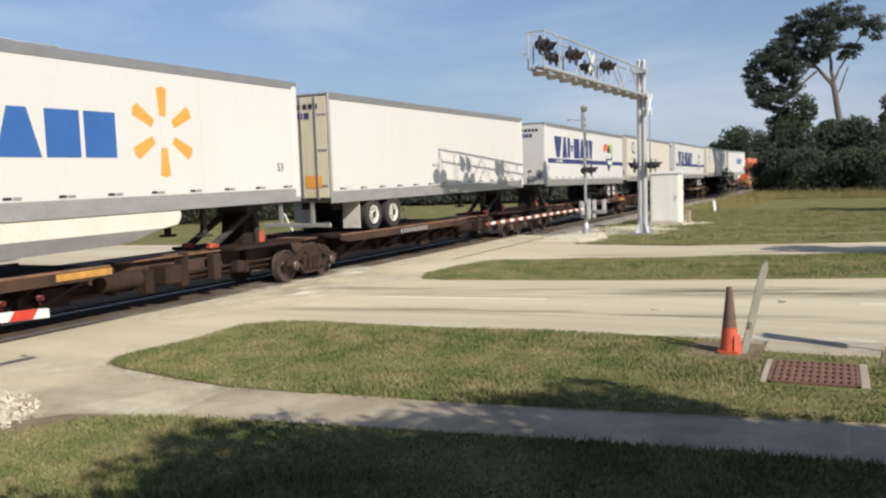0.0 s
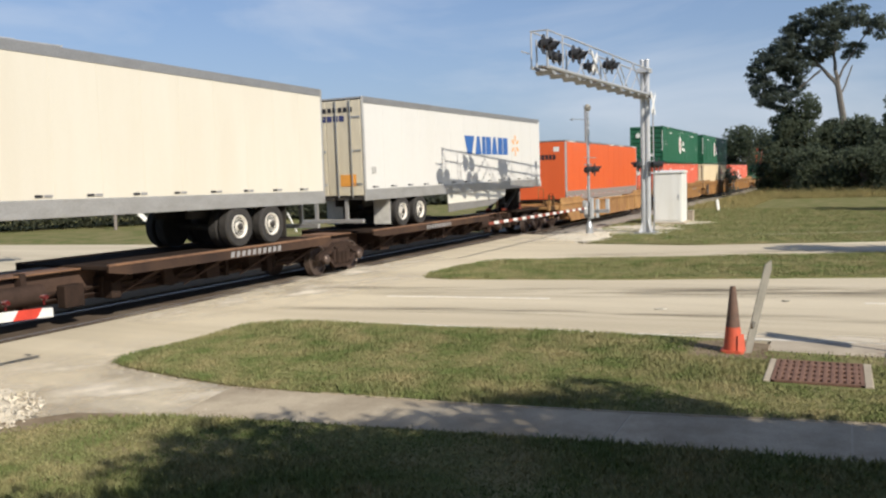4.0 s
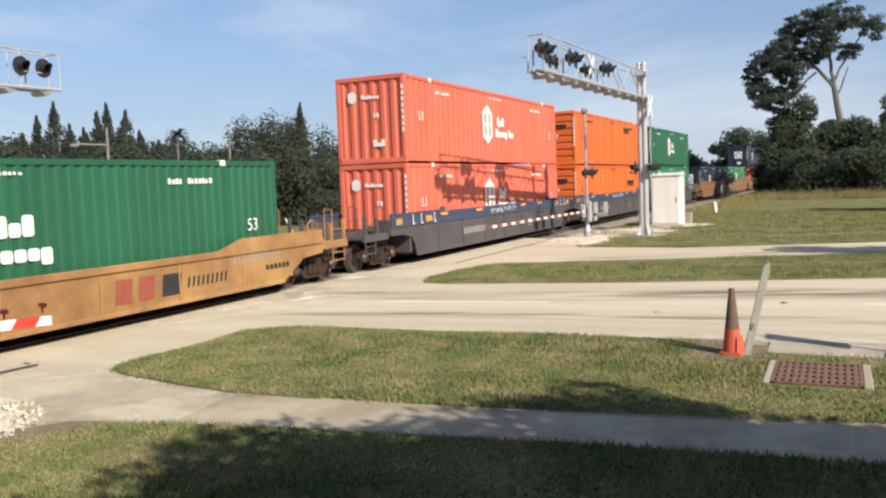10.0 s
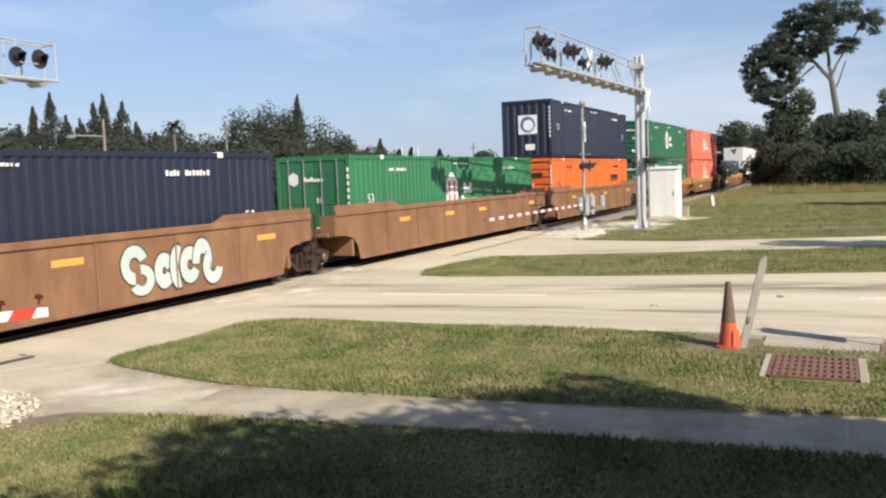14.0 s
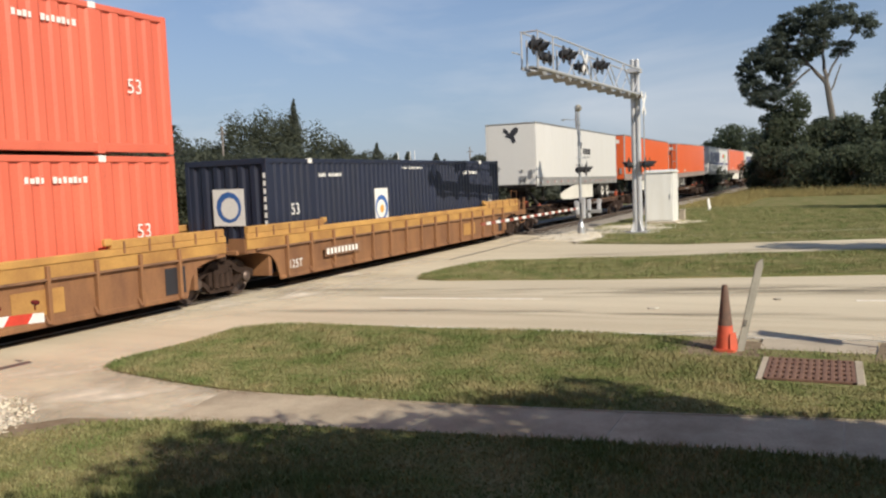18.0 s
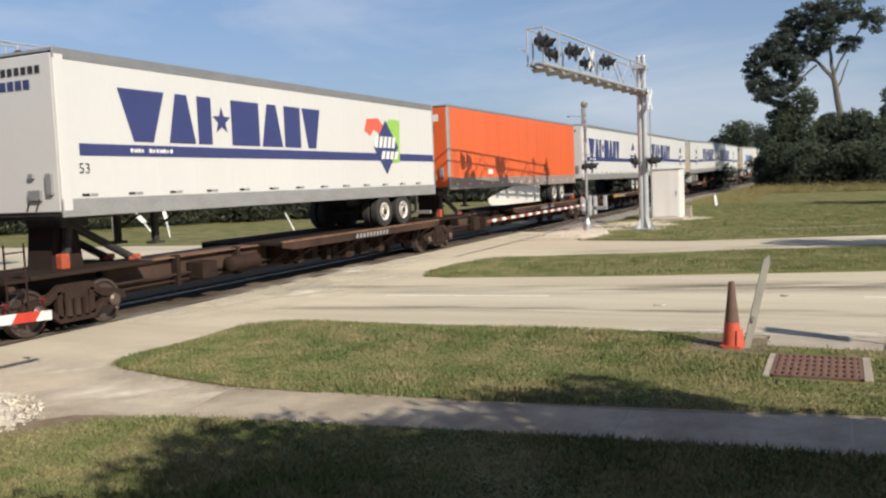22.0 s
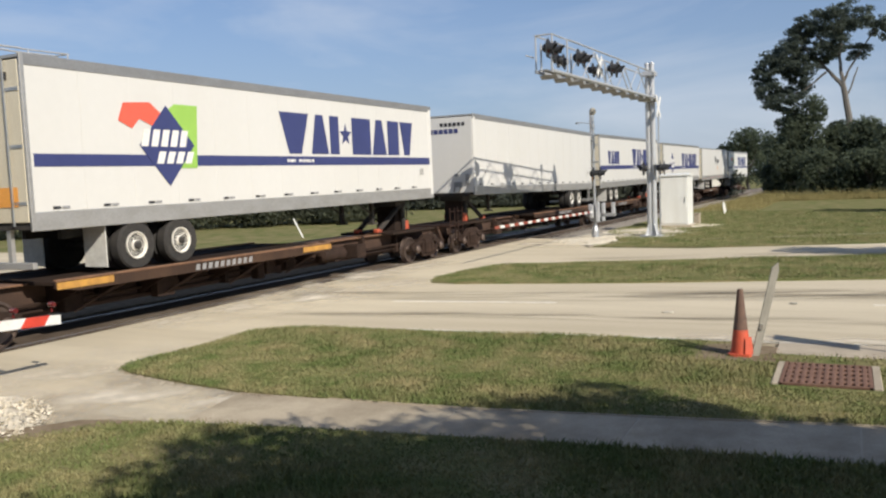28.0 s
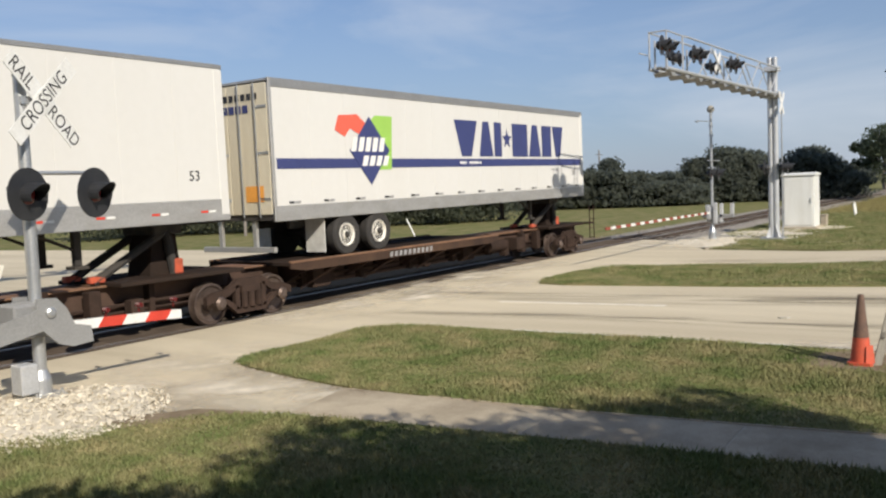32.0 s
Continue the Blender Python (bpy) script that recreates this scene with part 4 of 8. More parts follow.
storm_grate()
apron = sheet("drain_apron", [(12.1, 0.95), (13.45, 0.95), (13.55, -0.6), (12.15, -0.55)], -0.1, 0.012, "concrete", "worn concrete apron between road and drain", "apron")
sheet("bare_soil", [(11.9, 2.1), (12.3, 2.3), (12.9, 2.0), (13.2, 1.5), (13.0, 0.95), (12.2, 0.95), (12.0, 0.9), (11.75, 1.2), (11.7, 1.7)], -0.1, 0.036, "soil", "bare trodden soil round the cone", "soil")
sheet("bare_soil", [(12.08, -0.5), (13.3, -0.62), (13.55, -1.0), (13.0, -1.9), (12.2, -1.6)], -0.1, 0.036, "soil", "bare soil beside the drain", "soil")
sheet("bare_soil", [(6.95, 7.3), (6.75, 8.0), (6.2, 8.45), (5.5, 8.55), (5.7, 8.2), (6.3, 7.8)], -0.1, 0.034, "soil", "bare soil at the lawn's corner", "soil")
# road sign whose shadow falls on the road; it stands beside the drain
sign = thing("road_sign", "street sign on a thin steel post beside the road", "road sign")
part("post", Build().tube((12.1, -2.5, -0.05), (12.1, -2.5, 2.95), 0.03, n=8), "galvanised", sign)
part("plate", Build().box(11.88, 12.32, -2.545, -2.53, 1.95, 2.9), "galvanised", sign, "bare back of a sign plate")

# ---- the train ----
CACHE = {}


def kept(key, make):
    """One mesh for all alike pieces."""
    if key not in CACHE:
        CACHE[key] = make()
    return CACHE[key]


def bp(name, mat, *box, c=0.0):
    return kept((name, mat, box, c), lambda: Build().box(*box, c).mesh(name, M[mat]))


BOX_L, BOX_W, BOX_H = 16.15, 2.59, 2.90


def decal(parent, name, outlines, mat, x0, y, label="", turned=False):
    """Flat paint of plain shapes on a wall: outlines in metres from x0 along the wall, and in height."""
    made = None
    split = "wordmark" in name and len(outlines) < 12 and not turned
    for group in ([[o] for o in outlines] if split else [outlines]):
        b = Build()
        for o in group:
            b.prism(o, 0.004, (x0, y, 0), (0, -1, 0) if turned else (1, 0, 0), (0, 0, 1))
        made = part(name, b, mat, parent, label, kind="stuff" if len(group) > 1 else "")
    return made


def bars(x0, x1, z0, z1, n, gap=0.22, lean=0.0):
    """A row of n plain upright bars for a wordmark; long rows are grouped, with bars of uneven width and height."""
    if n >= 10 and not lean:
        w, out, x = (x1 - x0) / (n + 1.2), [], x0
        for i in range(n):
            wide = w * (0.62, 0.78, 0.5, 0.7, 0.82, 0.66)[(i * 5 + n) % 6]
            cut = (z1 - z0) * (0.0, 0.12, 0.0, 0.2)[(i * 3) % 4]
            out.append([(x, z0), (x + wide, z0), (x + wide, z1 - cut), (x, z1 - cut)])
            x += w * (2.2 if i == 3 else 1.0)
        return out
    w = (x1 - x0) / n
    return [[(x0 + i * w, z0), (x0 + (i + 1 - gap) * w, z0), (x0 + (i + 1 - gap) * w + lean, z1), (x0 + i * w + lean, z1)] for i in range(n)]


def blocks(shapes, x0, x1, z0, z1):
    """A wordmark of plain blocks: v wide at the top, a wide at the foot, b upright; capitals are broad."""
    wide = [{"v": 1.0, "a": 1.0, "b": 0.85, "V": 1.5, "B": 1.2, "i": 0.6}[c] for c in shapes]
    u, x, out, h = (x1 - x0) / sum(wide), x0, [], z1 - z0
    for c, k in zip(shapes, wide):
        a, b = x + 0.05 * u, x + k * u - 0.05 * u
        m, q = (a + b) / 2, (b - a) * 0.24
        if c in "vV":
            out.append([(a + q * 1.2, z0), (b - q * 1.2, z0), (b, z1), (a, z1)])
        elif c == "a":
            out.append([(a, z0), (b, z0), (b - q * 1.2, z1), (a + q * 1.2, z1)])
        else:
            out.append([(a, z0), (b, z0), (b, z1), (a, z1)])
        x += k * u
    return out


def word(x0, x1, z0, z1, pattern):
    """A wordmark of plain rounded blocks: t tall, s short, d hanging low."""
    u, h, out = (x1 - x0) / len(pattern), z1 - z0, []
    for i, c in enumerate(pattern):
        a, b = x0 + i * u + 0.05 * u, x0 + (i + 1) * u - 0.05 * u
        lo, hi = (z0 - 0.25 * h if c == "d" else z0), (z1 if c == "t" else z0 + 0.66 * h)
        q = (b - a) * 0.16
        out.append([(a + q, lo), (b - q, lo), (b, lo + q), (b, hi - q), (b - q, hi), (a + q, hi), (a, hi - q), (a, lo + q)])
    return out


def star(x, z, r, n=5, inner=0.42, turn=90):
    return [(x + (r if k % 2 == 0 else r * inner) * math.cos(radians(turn + 180 * k / n)), z + (r if k % 2 == 0 else r * inner) * math.sin(radians(turn + 180 * k / n))) for k in range(2 * n)]


def hexagon(x, z, w, h):
    return [(x - w, z - h * 0.6), (x, z - h), (x + w, z - h * 0.6), (x + w, z + h * 0.6), (x, z + h), (x - w, z + h * 0.6)]


def writing(parent, name, text, size, x, y, z, mat, turned=False):
    me = kept(("text", text, size, mat), lambda: letters(text, size))
    if not me.materials:
        me.materials.append(M[mat])
    ob = part(name, me, mat, parent)
    ob.matrix_basis = pose(x, y, z, 90, 0, -90 if turned else 0)
    return ob


def corrugated(name, mat, length, z0, z1, pitch, depth):
    b = Build()
    n = max(2, int(length / pitch))
    q = length / n
    xs = []
    for i in range(n):
        for u, d in ((0.0, 0), (0.35, 0), (0.5, depth), (0.85, depth)):
            xs.append((i * q + u * q, d))
    xs.append((length, 0))
    for x, d in xs:
        b.v += [(x, d, z0), (x, d, z1)]
    b.f = [(2 * i, 2 * i + 2, 2 * i + 3, 2 * i + 1) for i in range(len(xs) - 1)]
    k = len(b.v)
    b.v += [(0, 0.09, z0), (length, 0.09, z0), (length, 0.09, z1), (0, 0.09, z1)]
    b.f.append((k, k + 3, k + 2, k + 1))
    return b.mesh(name, M[mat])


def ridged(name, mat, width, z0, z1, pitch, depth):
    """An end wall with level ribs."""
    b = Build()
    n = int((z1 - z0) / pitch)
    q = (z1 - z0) / n
    zs = [(z0, 0)]
    for i in range(n):
        zs += [(z0 + q * (i + u), d) for u, d in ((0.55, 0), (0.62, depth), (0.85, depth), (0.95, 0))]
    zs.append((z1, 0))
    for z, d in zs:
        b.v += [(d, 0, z), (d, width, z)]
    b.f = [(2 * i, 2 * i + 1, 2 * i + 3, 2 * i + 2) for i in range(len(zs) - 1)]
    return b.mesh(name, M[mat])


def container(mat, label, pitch=0.28, end="ridged", logo="hub", tall=0.0):
    """A 53 ft box with corrugated walls, corner posts, lifting posts 2 m from its ends, rails, roof and marks."""
    t = thing("freight_container", label, "container", "containers on the train")
    L, W, H = BOX_L, BOX_W, BOX_H
    x0, x1, y0, y1 = -L / 2, L / 2, -W / 2, W / 2
    lp = 1.98
    for y, turn in ((y0, 0), (y1, 180)):
        for a, b in ((x0 + 0.14, x0 + lp - 0.07), (x0 + lp + 0.07, x1 - lp - 0.07), (x1 - lp + 0.07, x1 - 0.14)):
            me = kept(("corr", mat, round(b - a, 3), pitch), lambda: corrugated("side_panel", mat, b - a, 0.2, H - 0.12, pitch, 0.04))
            w = part("side_panel", me, mat, t)
            w.matrix_basis = pose(a, y + 0.012, 0) if not turn else pose(b, y - 0.012, 0, 0, 0, 180)
        part("bottom_rail", bp("bottom_rail", mat, x0, x1, 0, 0.09, 0.03, 0.21, c=0.012), mat, t).matrix_basis = pose(0, y if y < 0 else y - 0.09, 0)
        part("top_rail", bp("top_rail", mat, x0, x1, 0, 0.08, H - 0.13, H - 0.01, c=0.012), mat, t).matrix_basis = pose(0, y if y < 0 else y - 0.08, 0)
        for x in (x0, x0 + lp - 0.07, x1 - lp - 0.07, x1 - 0.14):
            part("post", bp("post", mat, 0, 0.14, -0.012, 0.12, 0.0, H, c=0.01), mat, t).matrix_basis = pose(x, y if y < 0 else y - 0.108, 0)
        for x in (x0 + lp, x1 - lp):
            for z in (0.0, H - 0.13):
                part("corner_casting", bp("corner_casting", "decal white" if z and y < 0 else mat, -0.09, 0.09, -0.02, 0.13, 0, 0.13, c=0.01), mat, t).matrix_basis = pose(x, y if y < 0 else y - 0.11, z)
    part("roof", bp("roof", mat, x0 + 0.05, x1 - 0.05, y0 + 0.05, y1 - 0.05, H - 0.06, H - 0.025), mat, t)
    part("floor", bp("floor", "axle black", x0 + 0.05, x1 - 0.05, y0 + 0.05, y1 - 0.05, 0.1, 0.16), "axle black", t)
    part("end_wall", bp("end_wall", mat, x1 - 0.08, x1 - 0.03, y0 + 0.1, y1 - 0.1, 0.1, H - 0.05), mat, t)
    ex = x0
    if end == "ridged":
        part("end_wall", kept(("ridge", mat), lambda: ridged("end_wall", mat, W - 0.24, 0.16, H - 0.14, 0.33, 0.05)), mat, t).matrix_basis = pose(ex + 0.03, y0 + 0.12, 0)
    elif end == "corr":
        me = kept(("corr", mat, "end"), lambda: corrugated("end_wall", mat, W - 0.24, 0.16, H - 0.14, 0.36, 0.05))
        part("end_wall", me, mat, t).matrix_basis = pose(ex + 0.03, y1 - 0.12, 0, 0, 0, -90)
    else:
        for k in range(2):
            ya = y0 + 0.13 + k * (W - 0.26) / 2
            door = part("door", bp("door", mat, 0, 0.05, 0.005, (W - 0.26) / 2 - 0.01, 0.16, H - 0.14, c=0.01), mat, t)
            door.matrix_basis = pose(ex + 0.03, ya, 0)
            for q in (0.3, 0.85):
                part("lock_rod", bp("lock_rod", "galvanised", -0.05, -0.02, q - 0.015, q + 0.015, 0.1, H - 0.1), "galvanised", door)
            for q in (0.6, 1.5, 2.4):
                part("hinge_bar", bp("hinge_bar", mat, -0.015, 0.0, 0.05, 1.1, q - 0.03, q + 0.03), mat, door)
    part("header", bp("header", mat, ex, ex + 0.1, y0 + 0.1, y1 - 0.1, H - 0.15, H, c=0.01), mat, t)
    part("sill", bp("sill", mat, ex, ex + 0.1, y0 + 0.1, y1 - 0.1, 0.0, 0.17, c=0.01), mat, t)
    yd = y0 - 0.004
    ink = "decal white" if mat != "box cream" else "decal coral"
    if logo in ("hub", "hubw"):
        lx = x0 + 7.2
        big = [hexagon(lx, 1.55, 0.52, 0.78)]
        if mat == "box cream":
            lx = x0 + 11.5
            decal(t, "emblem", [hexagon(lx, 2.15, 0.27, 0.38)], "decal coral", 0, yd + 0.008, "coral hexagon emblem")
            decal(t, "emblem_core", [hexagon(lx, 2.15, 0.19, 0.29)], "box cream", 0, yd + 0.004)
            decal(t, "wordmark", word(lx + 0.5, lx + 1.1, 2.22, 2.44, "tst") + word(lx + 0.4, lx + 1.25, 1.95, 2.14, "tsssd"), "decal coral", 0, yd + 0.008, "faded coral wordmark blocks")
        else:
            decal(t, "emblem", big, "decal white", 0, yd + 0.008, "white hexagon emblem")
            inner = "decal red" if "green" in mat else mat
            decal(t, "emblem_core", [[(lx + p, q), (lx + p + 0.16, q), (lx + p + 0.16, q + 0.4), (lx + p, q + 0.4)] for p in (-0.3, 0.14) for q in (1.12, 1.58)], inner, 0, yd + 0.004)
            decal(t, "wordmark", word(lx + 1.05, lx + 1.85, 1.52, 1.9, "tst") + word(lx + 0.85, lx + 2.2, 1.08, 1.42, "tsssd") + ([] if "green" in mat else word(lx + 2.35, lx + 2.95, 1.08, 1.42, "tss")), "decal white", 0, yd + 0.008, "white wordmark bars")
        e = decal(t, "end_emblem", [hexagon(0.5, 2.22, 0.16, 0.21)], ink, x0 + 0.005, y1 - 0.12, "small hexagon emblem", True)
        decal(t, "end_wordmark", word(0.85, 1.55, 2.14, 2.28, "tstsss"), ink, x0 + 0.005, y1 - 0.12, "", True)
        decal(t, "end_plate", [[(1.25, 0.55), (1.7, 0.55), (1.7, 0.78), (1.55, 0.78), (1.55, 0.68), (1.4, 0.68), (1.4, 0.78), (1.25, 0.78)]], ink, x0 + 0.005, y1 - 0.12, "white notice plate", True)
    elif logo == "ring":
        lx = x0 + 5.9
        decal(t, "emblem", [[(lx - 0.42, 0.9), (lx + 0.42, 0.9), (lx + 0.42, 2.0), (lx - 0.42, 2.0)]], "decal white", 0, yd + 0.008, "white square emblem")
        decal(t, "emblem_ring", [star(lx, 1.4, 0.4, 12, 0.97)], "decal sky", 0, yd + 0.004)
        decal(t, "emblem_core", [star(lx - 0.04, 1.36, 0.29, 12, 0.97)], "decal white", 0, yd + 0.0)
        decal(t, "emblem_dot", [star(lx, 1.36, 0.13, 10, 0.97)], "decal amber", 0, yd - 0.004)
        decal(t, "end_emblem", [[(0.75, 1.2), (1.75, 1.2), (1.75, 2.15), (0.75, 2.15)]], "decal white", x0 + 0.005, y1 - 0.12, "white square emblem", True)
        decal(t, "end_ring", [star(1.25, 1.68, 0.4, 12, 0.97)], "decal sky", x0 + 0.001, y1 - 0.12, "", True)
        decal(t, "end_core", [star(1.28, 1.65, 0.28, 12, 0.97)], "decal white", x0 - 0.003, y1 - 0.12, "", True)
        decal(t, "end_plate", [[(1.1, 0.4), (1.6, 0.4), (1.6, 0.7), (1.1, 0.7)]], "decal white", x0 + 0.005, y1 - 0.12, "", True)
    elif logo in ("bars", "bars_top"):
        lx, lz = (x0 + 10.95, 2.2) if logo == "bars_top" else (x0 + 11.95, 1.68)
        decal(t, "wordmark", bars(lx, lx + 1.72, lz, lz + 0.25, 9, 0.12) + [[(lx, lz - 0.12), (lx + 1.72, lz - 0.12), (lx + 1.72, lz - 0.05), (lx, lz - 0.05)]], "decal black", 0, yd + 0.008, "dark wordmark bars")
        decal(t, "end_wordmark", bars(0.3, 2.0, 1.95, 2.2, 9), "decal black", x0 + 0.005, y1 - 0.12, "", True)
        if logo == "bars_top":
            for k, line in enumerate(("TOP", "LIFT", "ONLY")):
                writing(t, "lift_mark", line, 0.2, x0 + 11.97, yd + 0.002, 0.74 - 0.2 * k, "decal brick")
            for k in range(7):
                part("pale_seam", bp("pale_seam", "decal amber", -0.012, 0.012, 0, 0.012, 0.25, BOX_H - 0.15), "decal amber", t).matrix_basis = pose(x0 + 8.6 + 0.78 * k, y0 - 0.003, 0)
    if mat != "box cream":
        decal(t, "serial_bar", bars(x0 + 2.4, x0 + 3.6, 2.4, 2.5, 11, 0.5), ink if "bars" not in logo else "decal black", 0, yd + 0.008)
        decal(t, "notice_bar", bars(x0 + 7.4, x0 + 8.9, 2.6, 2.66, 14, 0.5), ink if "bars" not in logo else "decal black", 0, yd + 0.008)
        decal(t, "serial_bar", bars(x0 + 12.4, x0 + 13.8, 2.38, 2.5, 11, 0.5), ink if "bars" not in logo else "decal black", 0, yd + 0.008)
        for xx in (x0 + 1.2, x1 - 1.0):
            writing(t, "size_mark", "53", 0.42, xx, yd + 0.002, 1.55 if xx < 0 else 1.35, ink if "bars" not in logo else "decal black")
        decal(t, "serial_bar", [[(-0.04, z), (0.04, z), (0.04, z + 0.13), (-0.04, z + 0.13)] for z in (1.0, 1.2, 1.4, 1.6, 1.8, 2.0, 2.2, 2.4)], ink, x0 + 0.002, y0 + 0.06, "", True)
        decal(t, "size_plate", [[(1.3, 1.5), (1.36, 1.5), (1.36, 1.66), (1.3, 1.66)], [(1.42, 1.5), (1.5, 1.5), (1.5, 1.66), (1.42, 1.66)]], ink, x0 + 0.005, y1 - 0.12, "", True)
    return t


def wheel_pair(parent, x, y, z, r, w, out):
    """Road wheel: tyre with shoulders, and a dished rim facing out."""
    ty = part("wheel", kept(("tyre", r), lambda: Build().lathe((0, 0, 0), (0, -1, 0), [(r * 0.6, -w / 2), (r * 0.93, -w / 2), (r, -w * 0.36), (r, w * 0.36), (r * 0.93, w / 2), (r * 0.62, w / 2), (r * 0.58, w * 0.3)], 28).mesh("wheel", M["tyre"], True)), "tyre", parent, "black tyre")
    ty.matrix_basis = pose(x, y, z)
    part("rim", kept(("rim", r), lambda: Build().lathe((0, 0, 0), (0, -1, 0), [(r * 0.56, w * 0.30), (r * 0.56, w * 0.5), (r * 0.52, w * 0.5), (r * 0.46, w * 0.2), (r * 0.24, w * 0.12), (r * 0.2, w * 0.4), (r * 0.1, w * 0.45)], 24).mesh("rim", M["rim"], True)), "rim", ty, "white steel rim")
    part("hub", kept(("hub", r), lambda: Build().lathe((0, -w * 0.44, 0), (0, -1, 0), [(r * 0.17, 0), (r * 0.17, 0.03), (r * 0.1, 0.06)], 14).mesh("hub", M["axle black"], True)), "axle black", ty, "dark wheel hub")
    return ty


def trailer(length, mat, style, label, wheels="rear", skirt=False, bottom=2.06, top=5.165, deck=1.13, band=0.35):
    """A road trailer: box walls with rails, end wall or doors, reflective marks, landing legs, bogie with four wheels."""
    t = thing("trailer", label, "trailer", "trailers on the train")
    doors = "trailer orange" if mat == "trailer orange" else "door cream"
    L, W = length, BOX_W
    x0, x1, y0, y1 = -L / 2, L / 2, -W / 2, W / 2
    slim = mat == "trailer orange" or style.startswith("bird")
    zb, zt = bottom + band, top - (0.09 if slim else 0.17 if style.startswith("diamond") else 0.20)
    n = 13
    for y in (y0, y1):
        yy = y if y < 0 else y - 0.04
        part("side_wall", kept(("wall", mat, L, zb, zt), lambda: Build().box(x0 + 0.06, x1 - 0.06, 0.006, 0.034, zb, zt).mesh("side_wall", M[mat])), mat, t).matrix_basis = pose(0, yy, 0)
        part("bottom_rail", bp("bottom_rail", "tinted band" if mat == "trailer orange" else "aluminium", x0, x1, -0.006, 0.05, bottom, zb + 0.01, c=0.01), "aluminium", t, "grey metal bottom rail").matrix_basis = pose(0, yy, 0)
        part("top_rail", bp("top_rail", "top rail", x0, x1, -0.006, 0.05, zt - 0.01, top, c=0.015), "aluminium", t, "grey metal top rail").matrix_basis = pose(0, yy, 0)
        for x, nose in ((x0, wheels != "front"), (x1, wheels == "front")):
            shift = 0.0 if x < 0 else (-0.24 if nose else -0.09)
            if nose:
                part("nose_corner", kept(("nose", mat, bottom, top), lambda: Build().box(0, 0.24, -0.008, 0.06, bottom + 0.1, top - 0.1, 0.025).mesh("nose_corner", M["aluminium" if mat == "trailer orange" else mat])), mat, t, "smooth rounded nose corner").matrix_basis = pose(x + shift, yy, 0)
            else:
                part("corner_post", bp("corner_post", "aluminium", 0, 0.09, -0.008, 0.06, bottom, top, c=0.015), "aluminium", t).matrix_basis = pose(x + shift, yy, 0)
    for i in range(1, n):
        x = x0 + L * i / n
        part("seam", bp("seam", mat, -0.012, 0.012, 0.001, 0.01, zb, zt), mat, t).matrix_basis = pose(x, y0, 0)
    part("roof", bp("roof", "aluminium", x0 + 0.02, x1 - 0.02, y0 + 0.03, y1 - 0.03, top - 0.06, top - 0.01), "aluminium", t)
    part("floor", bp("floor", "axle black", x0 + 0.04, x1 - 0.04, y0 + 0.06, y1 - 0.06, bottom + 0.03, bottom + 0.2), "axle black", t, "dark cross members")
    flip = -1 if wheels == "front" else 1
    e0, e1 = (x1, x0) if flip < 0 else (x0, x1)   # kingpin end, door end
    door_front = flip < 0
    for k in range(2):
        ya = y0 + 0.06 + k * (W / 2 - 0.06)
        d = part("rear_door", bp("rear_door", doors if door_front else mat, 0, 0.05, 0.01, W / 2 - 0.07, bottom + 0.16, top - 0.1, c=0.01), doors, t)
        d.matrix_basis = pose(e1 - (0.0 if flip < 0 else 0.05), ya, 0)
        for q in (0.35, 0.85):
            part("lock_rod", bp("lock_rod", "galvanised", -0.05, -0.02, q - 0.014, q + 0.014, bottom + 0.1, top - 0.08), "galvanised", d).matrix_basis = pose(0 if flip < 0 else 0.12, 0, 0)
        for q in (bottom + 0.5, bottom + 1.5, bottom + 2.5):
            part("hinge", bp("hinge", "galvanised", -0.012, 0.0, 0.02, 0.35, q - 0.03, q + 0.03), "galvanised", d).matrix_basis = pose(0 if flip < 0 else 0.062, 0, 0)
    part("front_wall", bp("front_wall", mat, 0, 0.06, y0 + 0.06, y1 - 0.06, bottom + 0.1, top - 0.1, c=0.015), mat, t).matrix_basis = pose(e0 - (0.06 if flip < 0 else 0.0), 0, 0)
    # reflective marks along the bottom rail
    pale = mat != "trailer white" and mat != "trailer cream"
    low = pale or style.startswith("bird")
    z = bottom + band * 0.45 if low else zb + 0.07
    first, second = [], []
    for i in range(int(L / 1.15)):
        x = x0 + 0.45 + i * 1.15
        first.append([(x, z - 0.02), (x + 0.17, z - 0.02), (x + 0.17, z + 0.025), (x, z + 0.025)])
        second.append([(x + 0.2, z - 0.02), (x + 0.37, z - 0.02), (x + 0.37, z + 0.025), (x + 0.2, z + 0.025)])
    decal(t, "reflector_bar", first, "reflective red" if low else "decal black", 0, y0 - 0.008)
    decal(t, "reflector_bar", second, "reflective white" if low else "decal grey", 0, y0 - 0.008)
    if deck is not None:
        wr = 0.49
        for s in (2.4, 3.65):
            x = e1 - flip * s
            for y in (y0 + 0.16, y1 - 0.16):
                wheel_pair(t, x, y, deck + wr, wr, 0.27, -1)
            for y in (y0 + 0.47, y1 - 0.47):
                part("inner_tyre", kept(("tyre", "in"), lambda: Build().lathe((0, 0, 0), (0, -1, 0), [(0.3, -0.13), (0.46, -0.13), (wr, -0.1), (wr, 0.1), (0.46, 0.13), (0.3, 0.13)], 24).mesh("inner_tyre", M["tyre"], True)), "tyre", t).matrix_basis = pose(x, y, deck + wr)
            part("axle", kept("axle", lambda: Build().tube((0, -1.1, 0), (0, 1.1, 0), 0.075, n=10).mesh("axle", M["axle black"])), "axle black", t).matrix_basis = pose(x, 0, deck + wr)
        xa = sorted((e1 - flip * 1.2, e1 - flip * 4.6))
